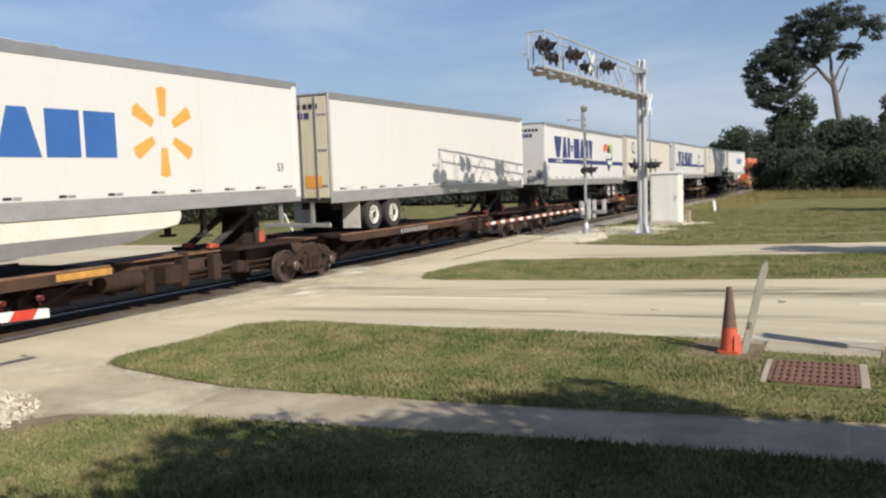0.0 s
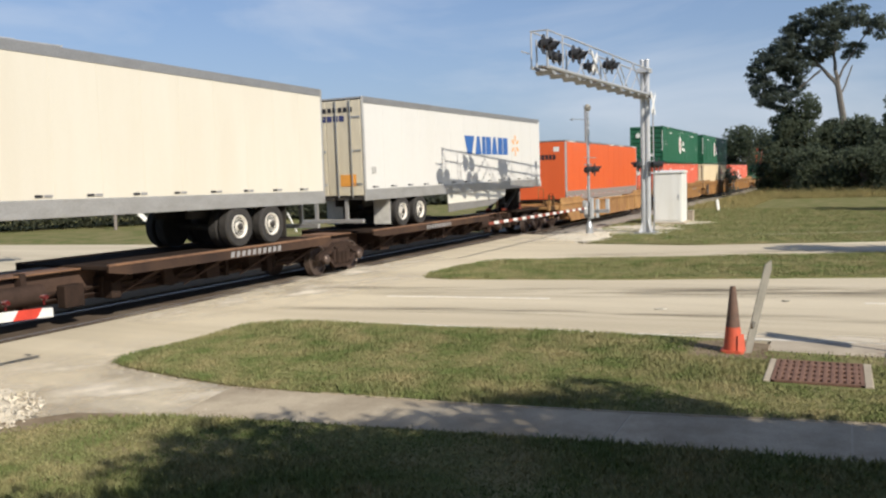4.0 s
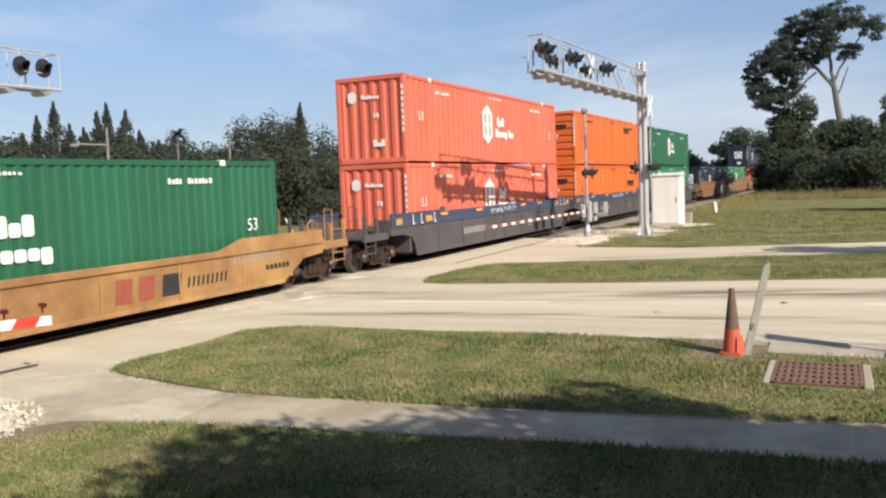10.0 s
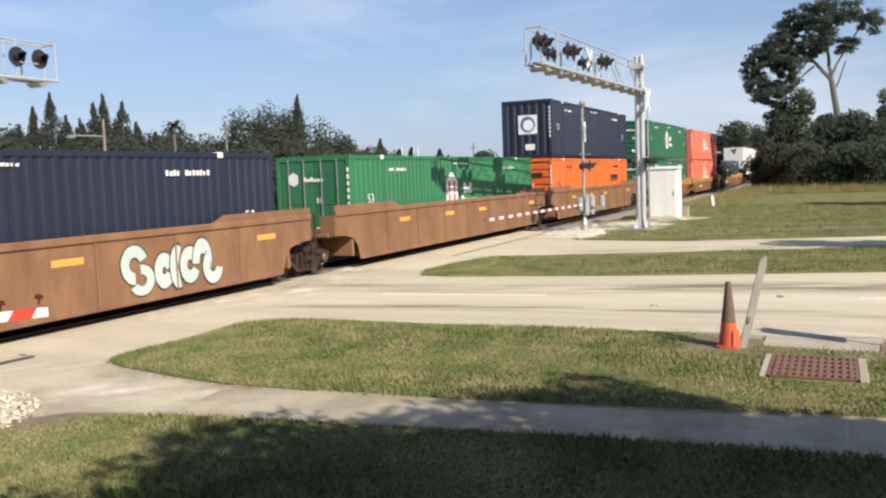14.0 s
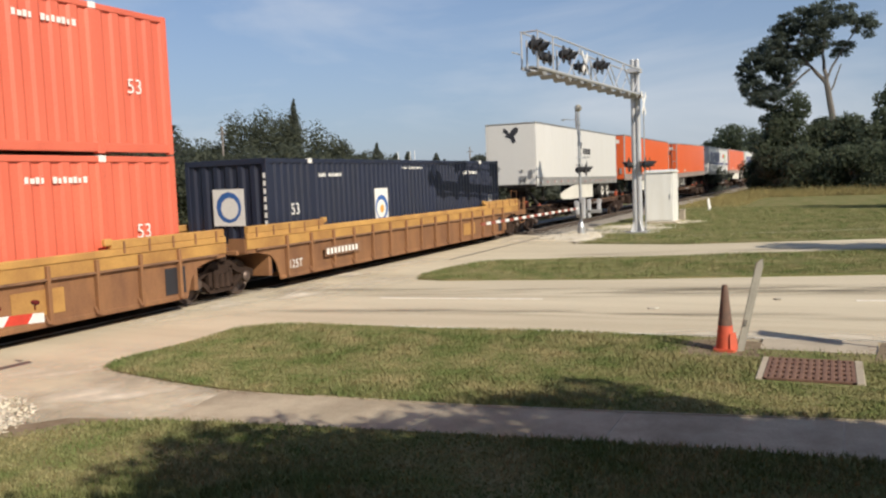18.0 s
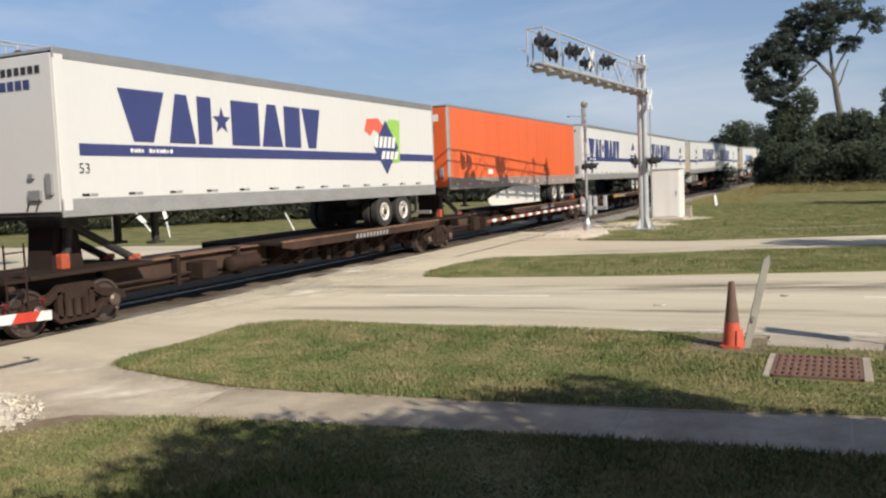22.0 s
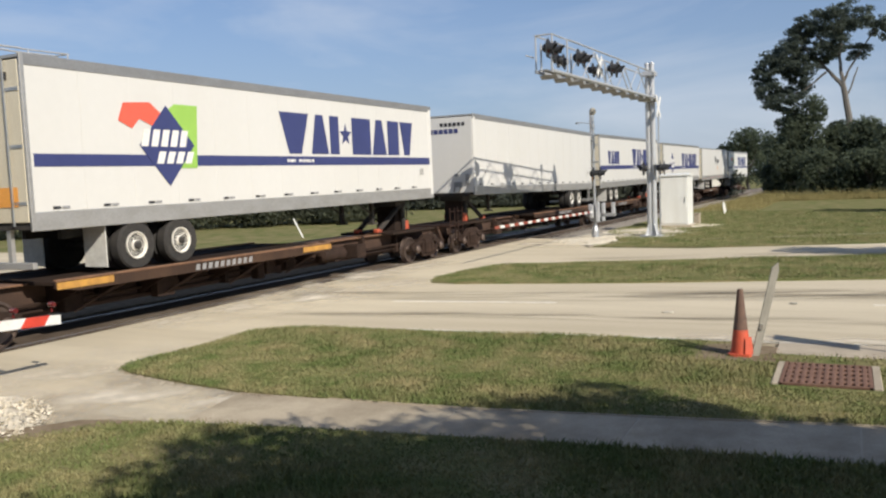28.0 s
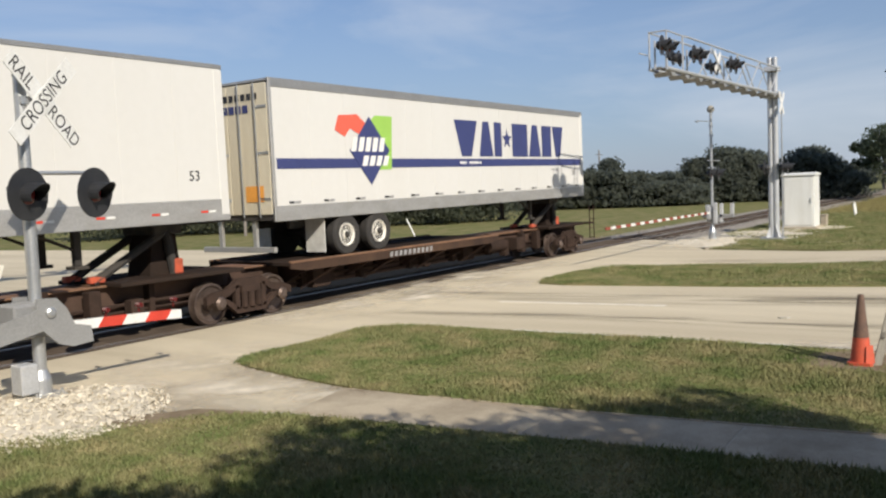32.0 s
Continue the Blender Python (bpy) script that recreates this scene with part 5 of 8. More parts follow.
        for y in (-0.55, 0.45):
            part("bogie_rail", bp("bogie_rail", "axle black", xa[0], xa[1], y, y + 0.1, bottom - 0.22, bottom + 0.03), "axle black", t, "dark sliding bogie rail")
        for y in (y0 + 0.12, y1 - 0.7):
            xm = e1 - flip * 1.7
            part("mudflap", bp("mudflap", "mudflap" if door_front else "axle black", -0.01, 0.01, 0, 0.6, deck + 0.12, bottom), "mudflap", t, "pale rubber mudflap").matrix_basis = pose(xm, y, 0)
        gx = e1 - flip * 0.12
        part("underride_guard", bp("underride_guard", "aluminium", gx - 0.05, gx + 0.05, y0 + 0.15, y1 - 0.15, deck + 0.25, deck + 0.37, c=0.01), "aluminium", t, "steel guard bar").matrix_basis = pose(0, 0, 0)
        for y in (-0.6, 0.5):
            part("guard_leg", bp("guard_leg", "aluminium", gx - 0.04, gx + 0.04, y, y + 0.1, deck + 0.3, bottom + 0.04), "aluminium", t)
        lx = e0 + flip * 3.0
        for y in (-0.62, 0.5):
            leg = part("landing_leg", bp("landing_leg", "axle black", lx - 0.07, lx + 0.07, y, y + 0.12, deck + 0.28, bottom + 0.04, c=0.01), "axle black", t)
            part("foot", bp("foot", "axle black", lx - 0.14, lx + 0.14, y - 0.08, y + 0.2, deck + 0.22, deck + 0.28), "axle black", leg)
            part("brace", kept(("brace", round(lx, 2), y), lambda: Build().tube((lx, y + 0.06, deck + 0.55), (lx + flip * 0.9, y + 0.06, bottom + 0.02), 0.03, n=6).mesh("brace", M["axle black"])), "axle black", leg)
        part("kingpin_plate", bp("kingpin_plate", "axle black", e0 + flip * 0.9 - 0.8, e0 + flip * 0.9 + 0.8, -1.0, 1.0, bottom - 0.05, bottom + 0.04), "axle black", t)
    if skirt:
        a, b = sorted((e0 + flip * (3.8 if flip > 0 else 4.7), e1 - flip * (5.9 if deck is not None else 4.2)))
        upper, under = [(0.0, 0.42), (1.0, 0.66), (2.2, 0.9), (3.0, 1.0)], [(1.5, 0.0), (0.4, 0.04), (0.08, 0.16)]
        g0 = deck + 0.16 if deck is not None else bottom - 0.75
        u0, u1 = (a, 1) if flip > 0 else (b, -1)
        far_end = b if flip > 0 else a
        o = [(far_end, g0), (far_end, bottom)] + [(u0 + u1 * p, g0 + (bottom - g0) * q) for p, q in upper[::-1]] + [(u0 + u1 * p, g0 + (bottom - g0) * q) for p, q in under[::-1]]
        if style.startswith("spark"):
            # a short white skirt with a grey flap hanging under it
            o = [(a, bottom), (a, 1.7), (b - 0.3, 1.7), (b + 0.1, 1.76), (b + 0.2, 1.9), (b + 0.2, bottom)]
            flap = [(a, 1.7), (a, 1.4), (b - 1.6, 1.45), (b - 1.1, 1.52), (b - 0.4, 1.7)]
            part("skirt_flap", Build().prism(flap, 0.02, (0, y0 + 0.05, 0), (1, 0, 0), (0, 0, 1)), "dull flap", t, "grey flap under the skirt")
        part("side_skirt", Build().prism(o, 0.03, (0, y0 + 0.06, 0), (1, 0, 0), (0, 0, 1)), "skirt", t, "pale side skirt under the box")
    yd = y0 + 0.002
    # marks on the walls, as plain shapes
    if style in ("blue", "blue_back", "diamond", "diamond_aft", "diamond_back", "twin"):
        back = style.endswith("back") or style == "twin"
        drop = 0.0 if style.startswith("blue") else 0.07
        decal(t, "stripe", [[(x0 + (0.14 if back else 0.46), 3.2 - drop), (x1 - 0.1, 3.2 - drop), (x1 - 0.1, 3.43 - drop), (x0 + (0.14 if back else 0.46), 3.43 - drop)]], "decal blue", 0, yd, "dark blue stripe")
        tx = x0 + (7.78 if style == "twin" else 7.26 if back else 1.42 if style == "blue" else 1.28)
        u = (6.65 if style == "twin" else 7.25) / 7.25
        z0, z1 = (3.5, 4.55) if style.startswith("blue") else (3.36, 4.41)
        decal(t, "wordmark_block", blocks("Vai", tx, tx + 2.82 * u, z0, z1) + blocks("Babv", tx + 3.42 * u, tx + 7.25 * u, z0, z1), "decal blue", 0, yd - 0.003, "dark blue wordmark block")
        decal(t, "star", [star(tx + 3.12 * u, (z0 + z1) / 2 + 0.02, 0.32)], "decal blue", 0, yd - 0.003)
        decal(t, "web_bar", bars(tx + 0.3, tx + 1.5, 3.28 - drop, 3.36 - drop, 11, 0.3), "decal white", 0, yd - 0.006)
        dx = x0 + (3.4 if back else 13.2 if style == "diamond_aft" else 12.3)
        if style.startswith("blue"):
            decal(t, "emblem_field", [[(dx - 0.35, 3.15), (dx + 0.85, 3.15), (dx + 0.95, 4.5), (dx + 0.25, 4.5), (dx - 0.35, 4.1)]], "decal green", 0, yd - 0.003, "lime emblem field")
            decal(t, "emblem_swoosh", [[(dx - 1.3, 4.1), (dx - 1.15, 4.45), (dx - 0.45, 4.5), (dx + 0.05, 4.15), (dx - 0.2, 3.95), (dx - 0.75, 4.15), (dx - 0.95, 3.95)]], "decal coral", 0, yd - 0.006, "coral swoosh")
        if style == "twin":
            decal(t, "wordmark_block", blocks("vabb", dx - 1.63, dx + 1.1, 3.44, 4.22), "decal blue", 0, yd - 0.003, "dark blue wordmark block")
        else:
            decal(t, "emblem", [[(dx, 2.78), (dx + 0.79, 3.64), (dx, 4.46), (dx - 0.79, 3.62)]], "decal blue", 0, yd - 0.009, "dark blue diamond emblem")
            decal(t, "emblem_bar", bars(dx - 0.75, dx + 0.6, 3.6, 3.95, 5, 0.3, 0.1) + bars(dx - 0.35, dx + 0.75, 3.25, 3.5, 4, 0.3, 0.1), "decal white", 0, yd - 0.013)
    elif style in ("spark", "spark_small"):
        if style == "spark":
            lx, r, zc = x0 + 11.25, 0.95, 3.72
            decal(t, "wordmark_block", blocks("Vaibabb", x0 + 3.2, x0 + 10.0, 3.18, 4.06), "decal sky", 0, yd, "blue wordmark block")
        else:
            lx, r, zc = x0 + 12.9, 0.45, 3.9
            decal(t, "wordmark_block", blocks("Vaibabb", x0 + 7.4, x0 + 12.0, 3.5, 4.2), "decal sky", 0, yd, "blue wordmark block")
        for k in range(6):
            a = radians(90 + 60 * k)
            ux, uz = math.cos(a), math.sin(a)
            o = [(0.35, -0.09), (0.95, -0.15), (1.0, 0.0), (0.95, 0.15), (0.35, 0.09)]
            decal(t, "spark_ray", [[(lx + r * (p * ux - q * uz), zc + r * (p * uz + q * ux)) for p, q in o]], "decal amber", 0, yd, "amber ray")
    elif style == "loop":
        decal(t, "emblem", [star(x0 + 1.7, 4.35, 0.42, 12, 0.97)], "decal blue", 0, yd, "blue ring emblem")
        decal(t, "emblem_core", [star(x0 + 1.7, 4.35, 0.29, 12, 0.97)], mat, 0, yd - 0.003)
        decal(t, "emblem_tail", [[(x0 + 1.75, 3.95), (x0 + 2.2, 3.9), (x0 + 2.2, 4.0), (x0 + 1.8, 4.05)]], "decal blue", 0, yd)
        decal(t, "serial_bar", bars(x0 + 1.2, x0 + 2.6, 3.55, 3.66, 9, 0.35), "decal grey", 0, yd)
    elif style in ("bird", "bird_back"):
        bx = x0 + (7.55 if style == "bird" else 8.0)
        wing = [(-0.46, 0.22), (-0.36, 0.42), (-0.2, 0.3), (-0.06, 0.12), (0.06, 0.3), (0.3, 0.45), (0.46, 0.36), (0.4, 0.14), (0.2, -0.04), (0.3, -0.34), (0.1, -0.45), (0.0, -0.2), (-0.16, -0.1), (-0.36, -0.06), (-0.22, 0.06)]
        decal(t, "emblem", [[(bx + p, 4.0 + q) for p, q in wing]], "decal black", 0, yd, "black bird-like emblem")
        decal(t, "wordmark", bars(bx + 0.7, bx + 2.3, 3.75, 4.08, 5, 0.2), "decal black", 0, yd, "black wordmark bars")
        decal(t, "tag_bar", bars(bx + 0.8, bx + 2.2, 3.58, 3.65, 10, 0.3), "decal grey", 0, yd)
        decal(t, "diamond_plate", [[(bx + 1.4, 2.95), (bx + 1.62, 3.2), (bx + 1.4, 3.45), (bx + 1.18, 3.2)]], "decal amber" if style == "bird_back" else "decal grey", 0, yd)
        if style == "bird":
            decal(t, "end_emblem", [[(1.3 + 0.9 * p, 4.55 + 0.9 * q) for p, q in wing]], "decal black", x0 - 0.004, y1, "black bird-like emblem", True)
            decal(t, "end_diamond", [[(0.55, 2.75), (0.75, 2.95), (0.55, 3.15), (0.35, 2.95)]], "decal grey", x0 - 0.004, y1, "", True)
    elif style == "orange":
        bz = bottom
        decal(t, "diamond_plate", [[(x0 + 9.0, bz + 0.65), (x0 + 9.2, bz + 0.88), (x0 + 9.0, bz + 1.1), (x0 + 8.8, bz + 0.88)]], "decal coral", 0, yd)
        decal(t, "notice", [[(x0 + 3.8, bz + 0.54), (x0 + 4.3, bz + 0.54), (x0 + 4.3, bz + 0.74), (x0 + 3.8, bz + 0.74)]], "decal white", 0, yd)
        if skirt is not True or deck is None:
            decal(t, "conspicuity_strip", [[(x0 + p, top - 0.1), (x0 + q, top - 0.1), (x0 + q, top - 0.05), (x0 + p, top - 0.05)] for p, q in ((0.5, 1.7), (8.9, 9.9), (11.3, 12.2), (15.0, 15.8))], "decal white", 0, y0 - 0.012)
        decal(t, "end_wordmark", bars(0.3, 2.1, top - 1.0, top - 0.75, 9), "decal black", x0 - 0.006, y1, "", True)
        decal(t, "end_notice", [[(1.95, top - 0.6), (2.25, top - 0.6), (2.25, top - 0.35), (1.95, top - 0.35)], [(1.0, bz + 0.8), (1.25, bz + 0.8), (1.25, bz + 1.1), (1.0, bz + 1.1)]], "decal white", x0 - 0.006, y1, "", True)
    if mat in ("trailer white", "trailer cream") and style not in ("bird",):
        decal(t, "end_wordmark", bars(0.5, 2.0, 4.45, 4.62, 7), "decal blue" if style != "loop" else "decal grey", x0 - 0.008, y1, "", True)
        decal(t, "end_serial", bars(1.2, 2.3, 4.72, 4.86, 6, 0.3), "decal black", x0 - 0.008, y1, "", True)
        if door_front:
            decal(t, "end_notice", [[(1.75, 2.5), (2.3, 2.5), (2.3, 2.85), (1.75, 2.85)]], "decal amber", x0 - 0.008, y1, "amber notice plate", True)
    if wheels != "front" and deck is not None:
        for yy, zz, dy, dz in ((-0.62, bottom + 0.42, 0.34, 0.2), (-1.02, bottom + 0.62, 0.16, 0.4), (-0.55, bottom + 0.78, 0.14, 0.1)):
            part("connector_box", bp("connector_box", "grey paint", x0 - 0.06, x0 - 0.001, round(yy - dy / 2, 3), round(yy + dy / 2, 3), round(zz - dz / 2, 3), round(zz + dz / 2, 3), c=0.01), "grey paint", t, "grey connector box on the nose")
        hose = Build()
        for yy in (-0.75, -0.5):
            hose.tube((x0 - 0.05, yy, bottom + 0.35), (x0 - 0.09, yy + 0.06, bottom + 0.12), 0.018, n=5)
        part("air_hose", hose, "axle black", t)
    sx = x1 - 0.85 if (style in ("spark", "plain", "blue_back", "diamond_back", "twin", "bird_back")) else x0 + 0.55
    if style != "bird" and style != "orange" and style != "loop":
        writing(t, "size_mark", "53", 0.28, sx, y0 - 0.004, 2.95, "decal grey" if style == "plain" else "decal black")
    return t


def truck(parent, x, scale=1.0):
    """A railway bogie: side frames, bolster, four wheels."""
    t = part("truck", bp("truck", "truck rust", -0.28, 0.28, -0.95, 0.95, 0.42, 0.72, c=0.03), "truck rust", parent, "rusty cast bogie")
    t.matrix_basis = pose(x, 0, 0)
    upper = [(-1.2, 0.44), (-1.2, 0.6), (-0.98, 0.68), (-0.62, 0.72), (-0.36, 0.9), (0.36, 0.9), (0.62, 0.72), (0.98, 0.68), (1.2, 0.6), (1.2, 0.44), (0.98, 0.5), (0.6, 0.58), (0.34, 0.74), (-0.34, 0.74), (-0.6, 0.58), (-0.98, 0.5)]
    lower = [(-0.98, 0.5), (-0.66, 0.4), (-0.4, 0.18), (0.4, 0.18), (0.66, 0.4), (0.98, 0.5), (0.66, 0.52), (0.34, 0.3), (-0.34, 0.3), (-0.66, 0.52)]

    def frame_mesh():
        b = Build().prism(upper, 0.12, (0, 0.12, 0), (1, 0, 0), (0, 0, 1)).prism(lower, 0.12, (0, 0.12, 0), (1, 0, 0), (0, 0, 1))
        for q in (-0.37, 0.37):
            b.box(q - 0.06, q + 0.06, 0.0, 0.12, 0.26, 0.78, 0.01)
        return b.box(-0.26, 0.26, -0.03, 0.14, 0.6, 0.74, 0.015).mesh("side_frame", M["truck rust"])

    for y in (-1.08, 1.0):
        part("side_frame", kept("side_frame", frame_mesh), "truck rust", t, "open cast side frame").matrix_basis = pose(0, y, 0)
        for k in (-0.2, 0.0, 0.2):
            part("spring", kept("spring", lambda: Build().tube((0, 0, 0.3), (0, 0, 0.62), 0.075, n=8).mesh("spring", M["truck rust"])), "truck rust", t).matrix_basis = pose(k, y + (0.0 if y < 0 else 0.12), 0)
        for k in (-0.88, 0.88):
            part("bearing", kept("bearing", lambda: Build().lathe((0, 0, 0.46), (0, -1, 0), [(0.13, -0.05), (0.14, 0.06), (0.09, 0.1)], 12).mesh("bearing", M["wheel steel"])), "wheel steel", t).matrix_basis = pose(k, y if y < 0 else y + 0.12, 0)
    for k in (-0.88, 0.88):
        for y in (-0.76, 0.76):
            f = 1 if y < 0 else -1
            part("wheel", kept(("rw", f), lambda: Build().lathe((0, 0, 0), (0, -f, 0), [(0.46, -0.09), (0.44, -0.05), (0.43, 0.06), (0.38, 0.065), (0.35, 0.02), (0.16, 0.0), (0.13, 0.06), (0.05, 0.07)], 26).mesh("wheel", M["wheel steel"], True)), "wheel steel", t).matrix_basis = pose(k, y, 0.435)
        part("axle", kept("raxle", lambda: Build().tube((0, -0.8, 0), (0, 0.8, 0), 0.08, n=10).mesh("axle", M["truck rust"])), "truck rust", t).matrix_basis = pose(k, 0, 0.435)
    return t


def coupler(parent, x0, x1):
    a, b = min(x0, x1), max(x0, x1)
    part("coupler", Build().box(a, b, -0.12, 0.12, 0.68, 0.92, 0.03).box(b - 0.3 if x1 > x0 else a, b if x1 > x0 else a + 0.3, -0.2, 0.2, 0.62, 0.98, 0.04), "truck rust", parent, "rusty knuckle coupler")


WELL_LOOK = {"yellow": ("well yellow", "well yellow", True, "yellow well car with ribbed rusty sides"),
             "smooth": ("well yellow", "well yellow", False, "yellow low-sided well car, smooth rusty sides"),
             "brown": ("well brown", "well brown", False, "rust-brown well car with smooth sides and faded paint"),
             "rusty": ("well rust", "chord yellow", True, "rust-brown well car with a faded yellow top chord"),
             "grey": ("well grey", "well blue", False, "dark grey well car with blue top chord")}


def well_car(look_key, front_end, rear_end, graffiti="", mark=True):
    """A well car round one 53 ft box. Ends: True for an end of its own with truck and coupler, False for a shared truck."""
    mat, chord, ribbed, label = WELL_LOOK[look_key]
    t = thing("well_car", label, "well car", "cars of the train")
    hb = BOX_L / 2
    h = hb + 0.25
    w = 1.52
    top = {"yellow": 1.64, "smooth": 1.28, "brown": 1.74, "grey": 1.66, "rusty": 1.52}[look_key]
    rise = {"yellow": 0.12, "smooth": 0.23, "brown": 0.16, "grey": 0.06, "rusty": 0.17}[look_key]
    uf, ur = (1.65 if front_end else 1.22), (1.65 if rear_end else 1.22)
    # the side ends in an arch over the bogie, its upper part reaching past the box
    curve = [(-0.15, 0.30), (0.75, 0.82)] if look_key == "smooth" else [(-0.08, 0.30), (0.06, 0.70), (0.28, 0.92), (0.75, 1.02)]
    low = 0.88 if look_key == "smooth" else 1.05
    for sy in (-1, 1):
        yo, yi = sy * w, sy * (w - 0.05)
        ya, yb = min(yo, yi), max(yo, yi)
        o = [(hb + p, q) for p, q in curve] + [(hb + ur, low), (hb + ur, top - 0.1), (-hb - uf, top - 0.1), (-hb - uf, low)] + [(-hb - p, q) for p, q in curve[::-1]]
        part("side_wall", kept(("wellside", look_key, sy, front_end, rear_end), lambda: Build().prism(o, 0.03, (0, ya + 0.03, 0), (1, 0, 0), (0, 0, 1)).mesh("side_wall", M[mat])), mat, t)
        part("top_chord", bp("top_chord", chord, -hb - uf, hb + ur, ya - (0.05 if sy < 0 else 0.0), yb + (0.05 if sy > 0 else 0.0), top - 0.15, top, c=0.02), chord, t, "heavy top chord")
        if look_key in ("grey", "rusty"):
            part("chord_face", bp("chord_face", chord, -hb - uf, hb + ur, -0.02, 0.0, top - 0.38, top - 0.14), chord, t, "upper side plate").matrix_basis = pose(0, -w - 0.01 if sy < 0 else w + 0.03, 0)
        part("bottom_chord", bp("bottom_chord", mat, -hb + 0.1, hb - 0.1, ya - 0.02, yb + 0.02, 0.27, 0.37, c=0.015), mat, t)
        ys = -w if sy < 0 else w + 0.1
        if ribbed:
            if sy < 0:
                part("ledge", bp("ledge", "spine edge", -hb - 0.9, hb + 0.9, -0.09, 0.0, top - 0.34 if look_key == "yellow" else top - 0.42, top - 0.30 if look_key == "yellow" else top - 0.38), mat, t).matrix_basis = pose(0, -w + 0.01, 0)
            for k in range(15):
                x = -hb + 0.35 + k * (2 * hb - 0.7) / 14
                part("rib", bp("rib", mat, -0.04, 0.04, -0.10, 0.0, 0.32, top - 0.16, c=0.01), mat, t).matrix_basis = pose(x, ys, 0)
                if 0 < k < 14 and sy < 0:
                    part("gusset", kept(("ribgusset", mat), lambda: Build().prism([(0, 0), (0.11, 0), (0.0, 0.16)], 0.06, (-0.03, -0.1, 0), (0, -1, 0), (0, 0, 1)).mesh("gusset", M[mat])), mat, t).matrix_basis = pose(x, ys + 0.1, 0.34)
        else:
            for k in range(7):
                x = -h + 2.0 + k * (2 * h - 4.0) / 6
                part("rib", bp("rib", mat, -0.02, 0.02, -0.03, 0.0, 0.36, top - 0.16, c=0.004), mat, t).matrix_basis = pose(x, -w if sy < 0 else w + 0.03, 0)
        for sx, up in ((-1, uf), (1, ur)):
            if look_key in ("smooth", "brown"):
                o = [(hb - 2.7, top - 0.04), (hb - 1.7 if look_key == "smooth" else hb - 2.2, top + rise), (hb + up, top + rise), (hb + up, top - 0.04)]
                part("end_plate", kept(("endplate", look_key, sx, up, sy), lambda: Build().prism([(sx * p, q) for p, q in o], 0.05, (0, ya + 0.05, 0), (1, 0, 0), (0, 0, 1)).mesh("end_plate", M[mat])), mat, t, "raised side plate at the end")
            else:
                xa, xb = sorted((sx * (hb - 2.15), sx * (hb + up - 0.05)))
                part("end_rail", bp("end_rail", chord, xa, xb, -0.07, 0.07, top - 0.01, top + rise, c=0.02), chord, t, "raised end rail").matrix_basis = pose(0, sy * (w - 0.02), 0)
                for k in range(5):
                    part("lug", bp("lug", mat, -0.025, 0.025, -0.015, 0.0, top - 0.1, top + rise - 0.03), mat, t).matrix_basis = pose(xa + 0.3 + k * (xb - xa - 0.6) / 4, (-w - 0.052) if sy < 0 else w + 0.07, 0)
                part("stop", bp("stop", chord, -0.1, 0.1, -0.06, 0.06, top + rise - 0.02, top + rise + 0.12, c=0.02), chord, t, "corner guide").matrix_basis = pose(sx * (hb - 2.2), sy * (w - 0.02), -rise * 0.5)
    part("floor", bp("floor", mat, -h + 0.8, h - 0.8, -w + 0.05, w - 0.05, 0.30, 0.40), mat, t)
    for sx, own, up in ((-1, front_end, uf), (1, rear_end, ur)):
        reach = 3.1 if own else 1.3
        x0, x1 = sorted((sx * (hb + 0.1), sx * (hb + reach)))
        part("end_platform", bp("end_platform", mat, x0, x1, -1.3, 1.3, 1.0, 1.12, c=0.02), mat, t, "narrow end platform")
        part("end_sill", bp("end_sill", mat, x0, x1, -0.3, 0.3, 0.6, 1.0, c=0.02), mat, t)
        part("bulkhead", bp("bulkhead", mat, sx * h - 0.06, sx * h + 0.06, -w + 0.05, w - 0.05, 0.4, 1.2, c=0.01), mat, t)
        part("end_cap", bp("end_cap", mat, sx * (hb + up) - 0.03, sx * (hb + up) + 0.03, -w + 0.02, -w + 0.5, low, top - 0.12), mat, t)
        if own:
            truck(t, sx * (h + 1.55))
            coupler(t, sx * (h + reach - 0.3), sx * (h + reach + 0.3))
            for y in (-1.36, 1.36):
                part("edge_beam", bp("edge_beam", mat, min(sx * (hb + up), sx * (hb + reach)), max(sx * (hb + up), sx * (hb + reach)), y - 0.06, y + 0.06, 0.94, 1.16, c=0.01), mat, t)
                for q, z in ((2.3, 1.62), (2.97, 1.72)):
                    part("post", bp("post", mat, -0.045, 0.045, y - 0.05, y + 0.05, 1.1, z, c=0.01), mat, t, "upright end post").matrix_basis = pose(sx * (hb + q), 0, 0)
                lad = Build()
                xa, xb = sx * (hb + 2.38), sx * (hb + 2.98)
                lad.tube((xa, y, 1.0), (xa, y, 0.58), 0.018, n=6).tube((xb, y, 1.0), (xb, y, 0.58), 0.018, n=6).tube((xa, y, 0.58), (xb, y, 0.58), 0.022, n=6).tube((xa, y, 0.8), (xb, y, 0.8), 0.016, n=6)
                lad.tube((sx * (hb + 2.3), y, 1.45), (sx * (hb + 2.97), y, 1.45), 0.014, n=6)
                part("ladder", lad, mat, t, "sill step and grab iron")
            for y in (-1.05, 1.05):
                xr = sx * (hb + 2.9)
                rail = Build().tube((xr, y, 1.1), (xr, y, 1.98), 0.016, n=6).tube((xr, y, 1.98), (xr, y * 0.75, 2.03), 0.016, n=6)
                rail.tube((xr, y * 0.75, 2.03), (xr, y * 0.75, 1.1), 0.016, n=6).tube((xr, y, 1.6), (xr, y * 0.75, 1.6), 0.012, n=6)
                part("hand_rail", rail, mat, t, "thin bent end hand rail")
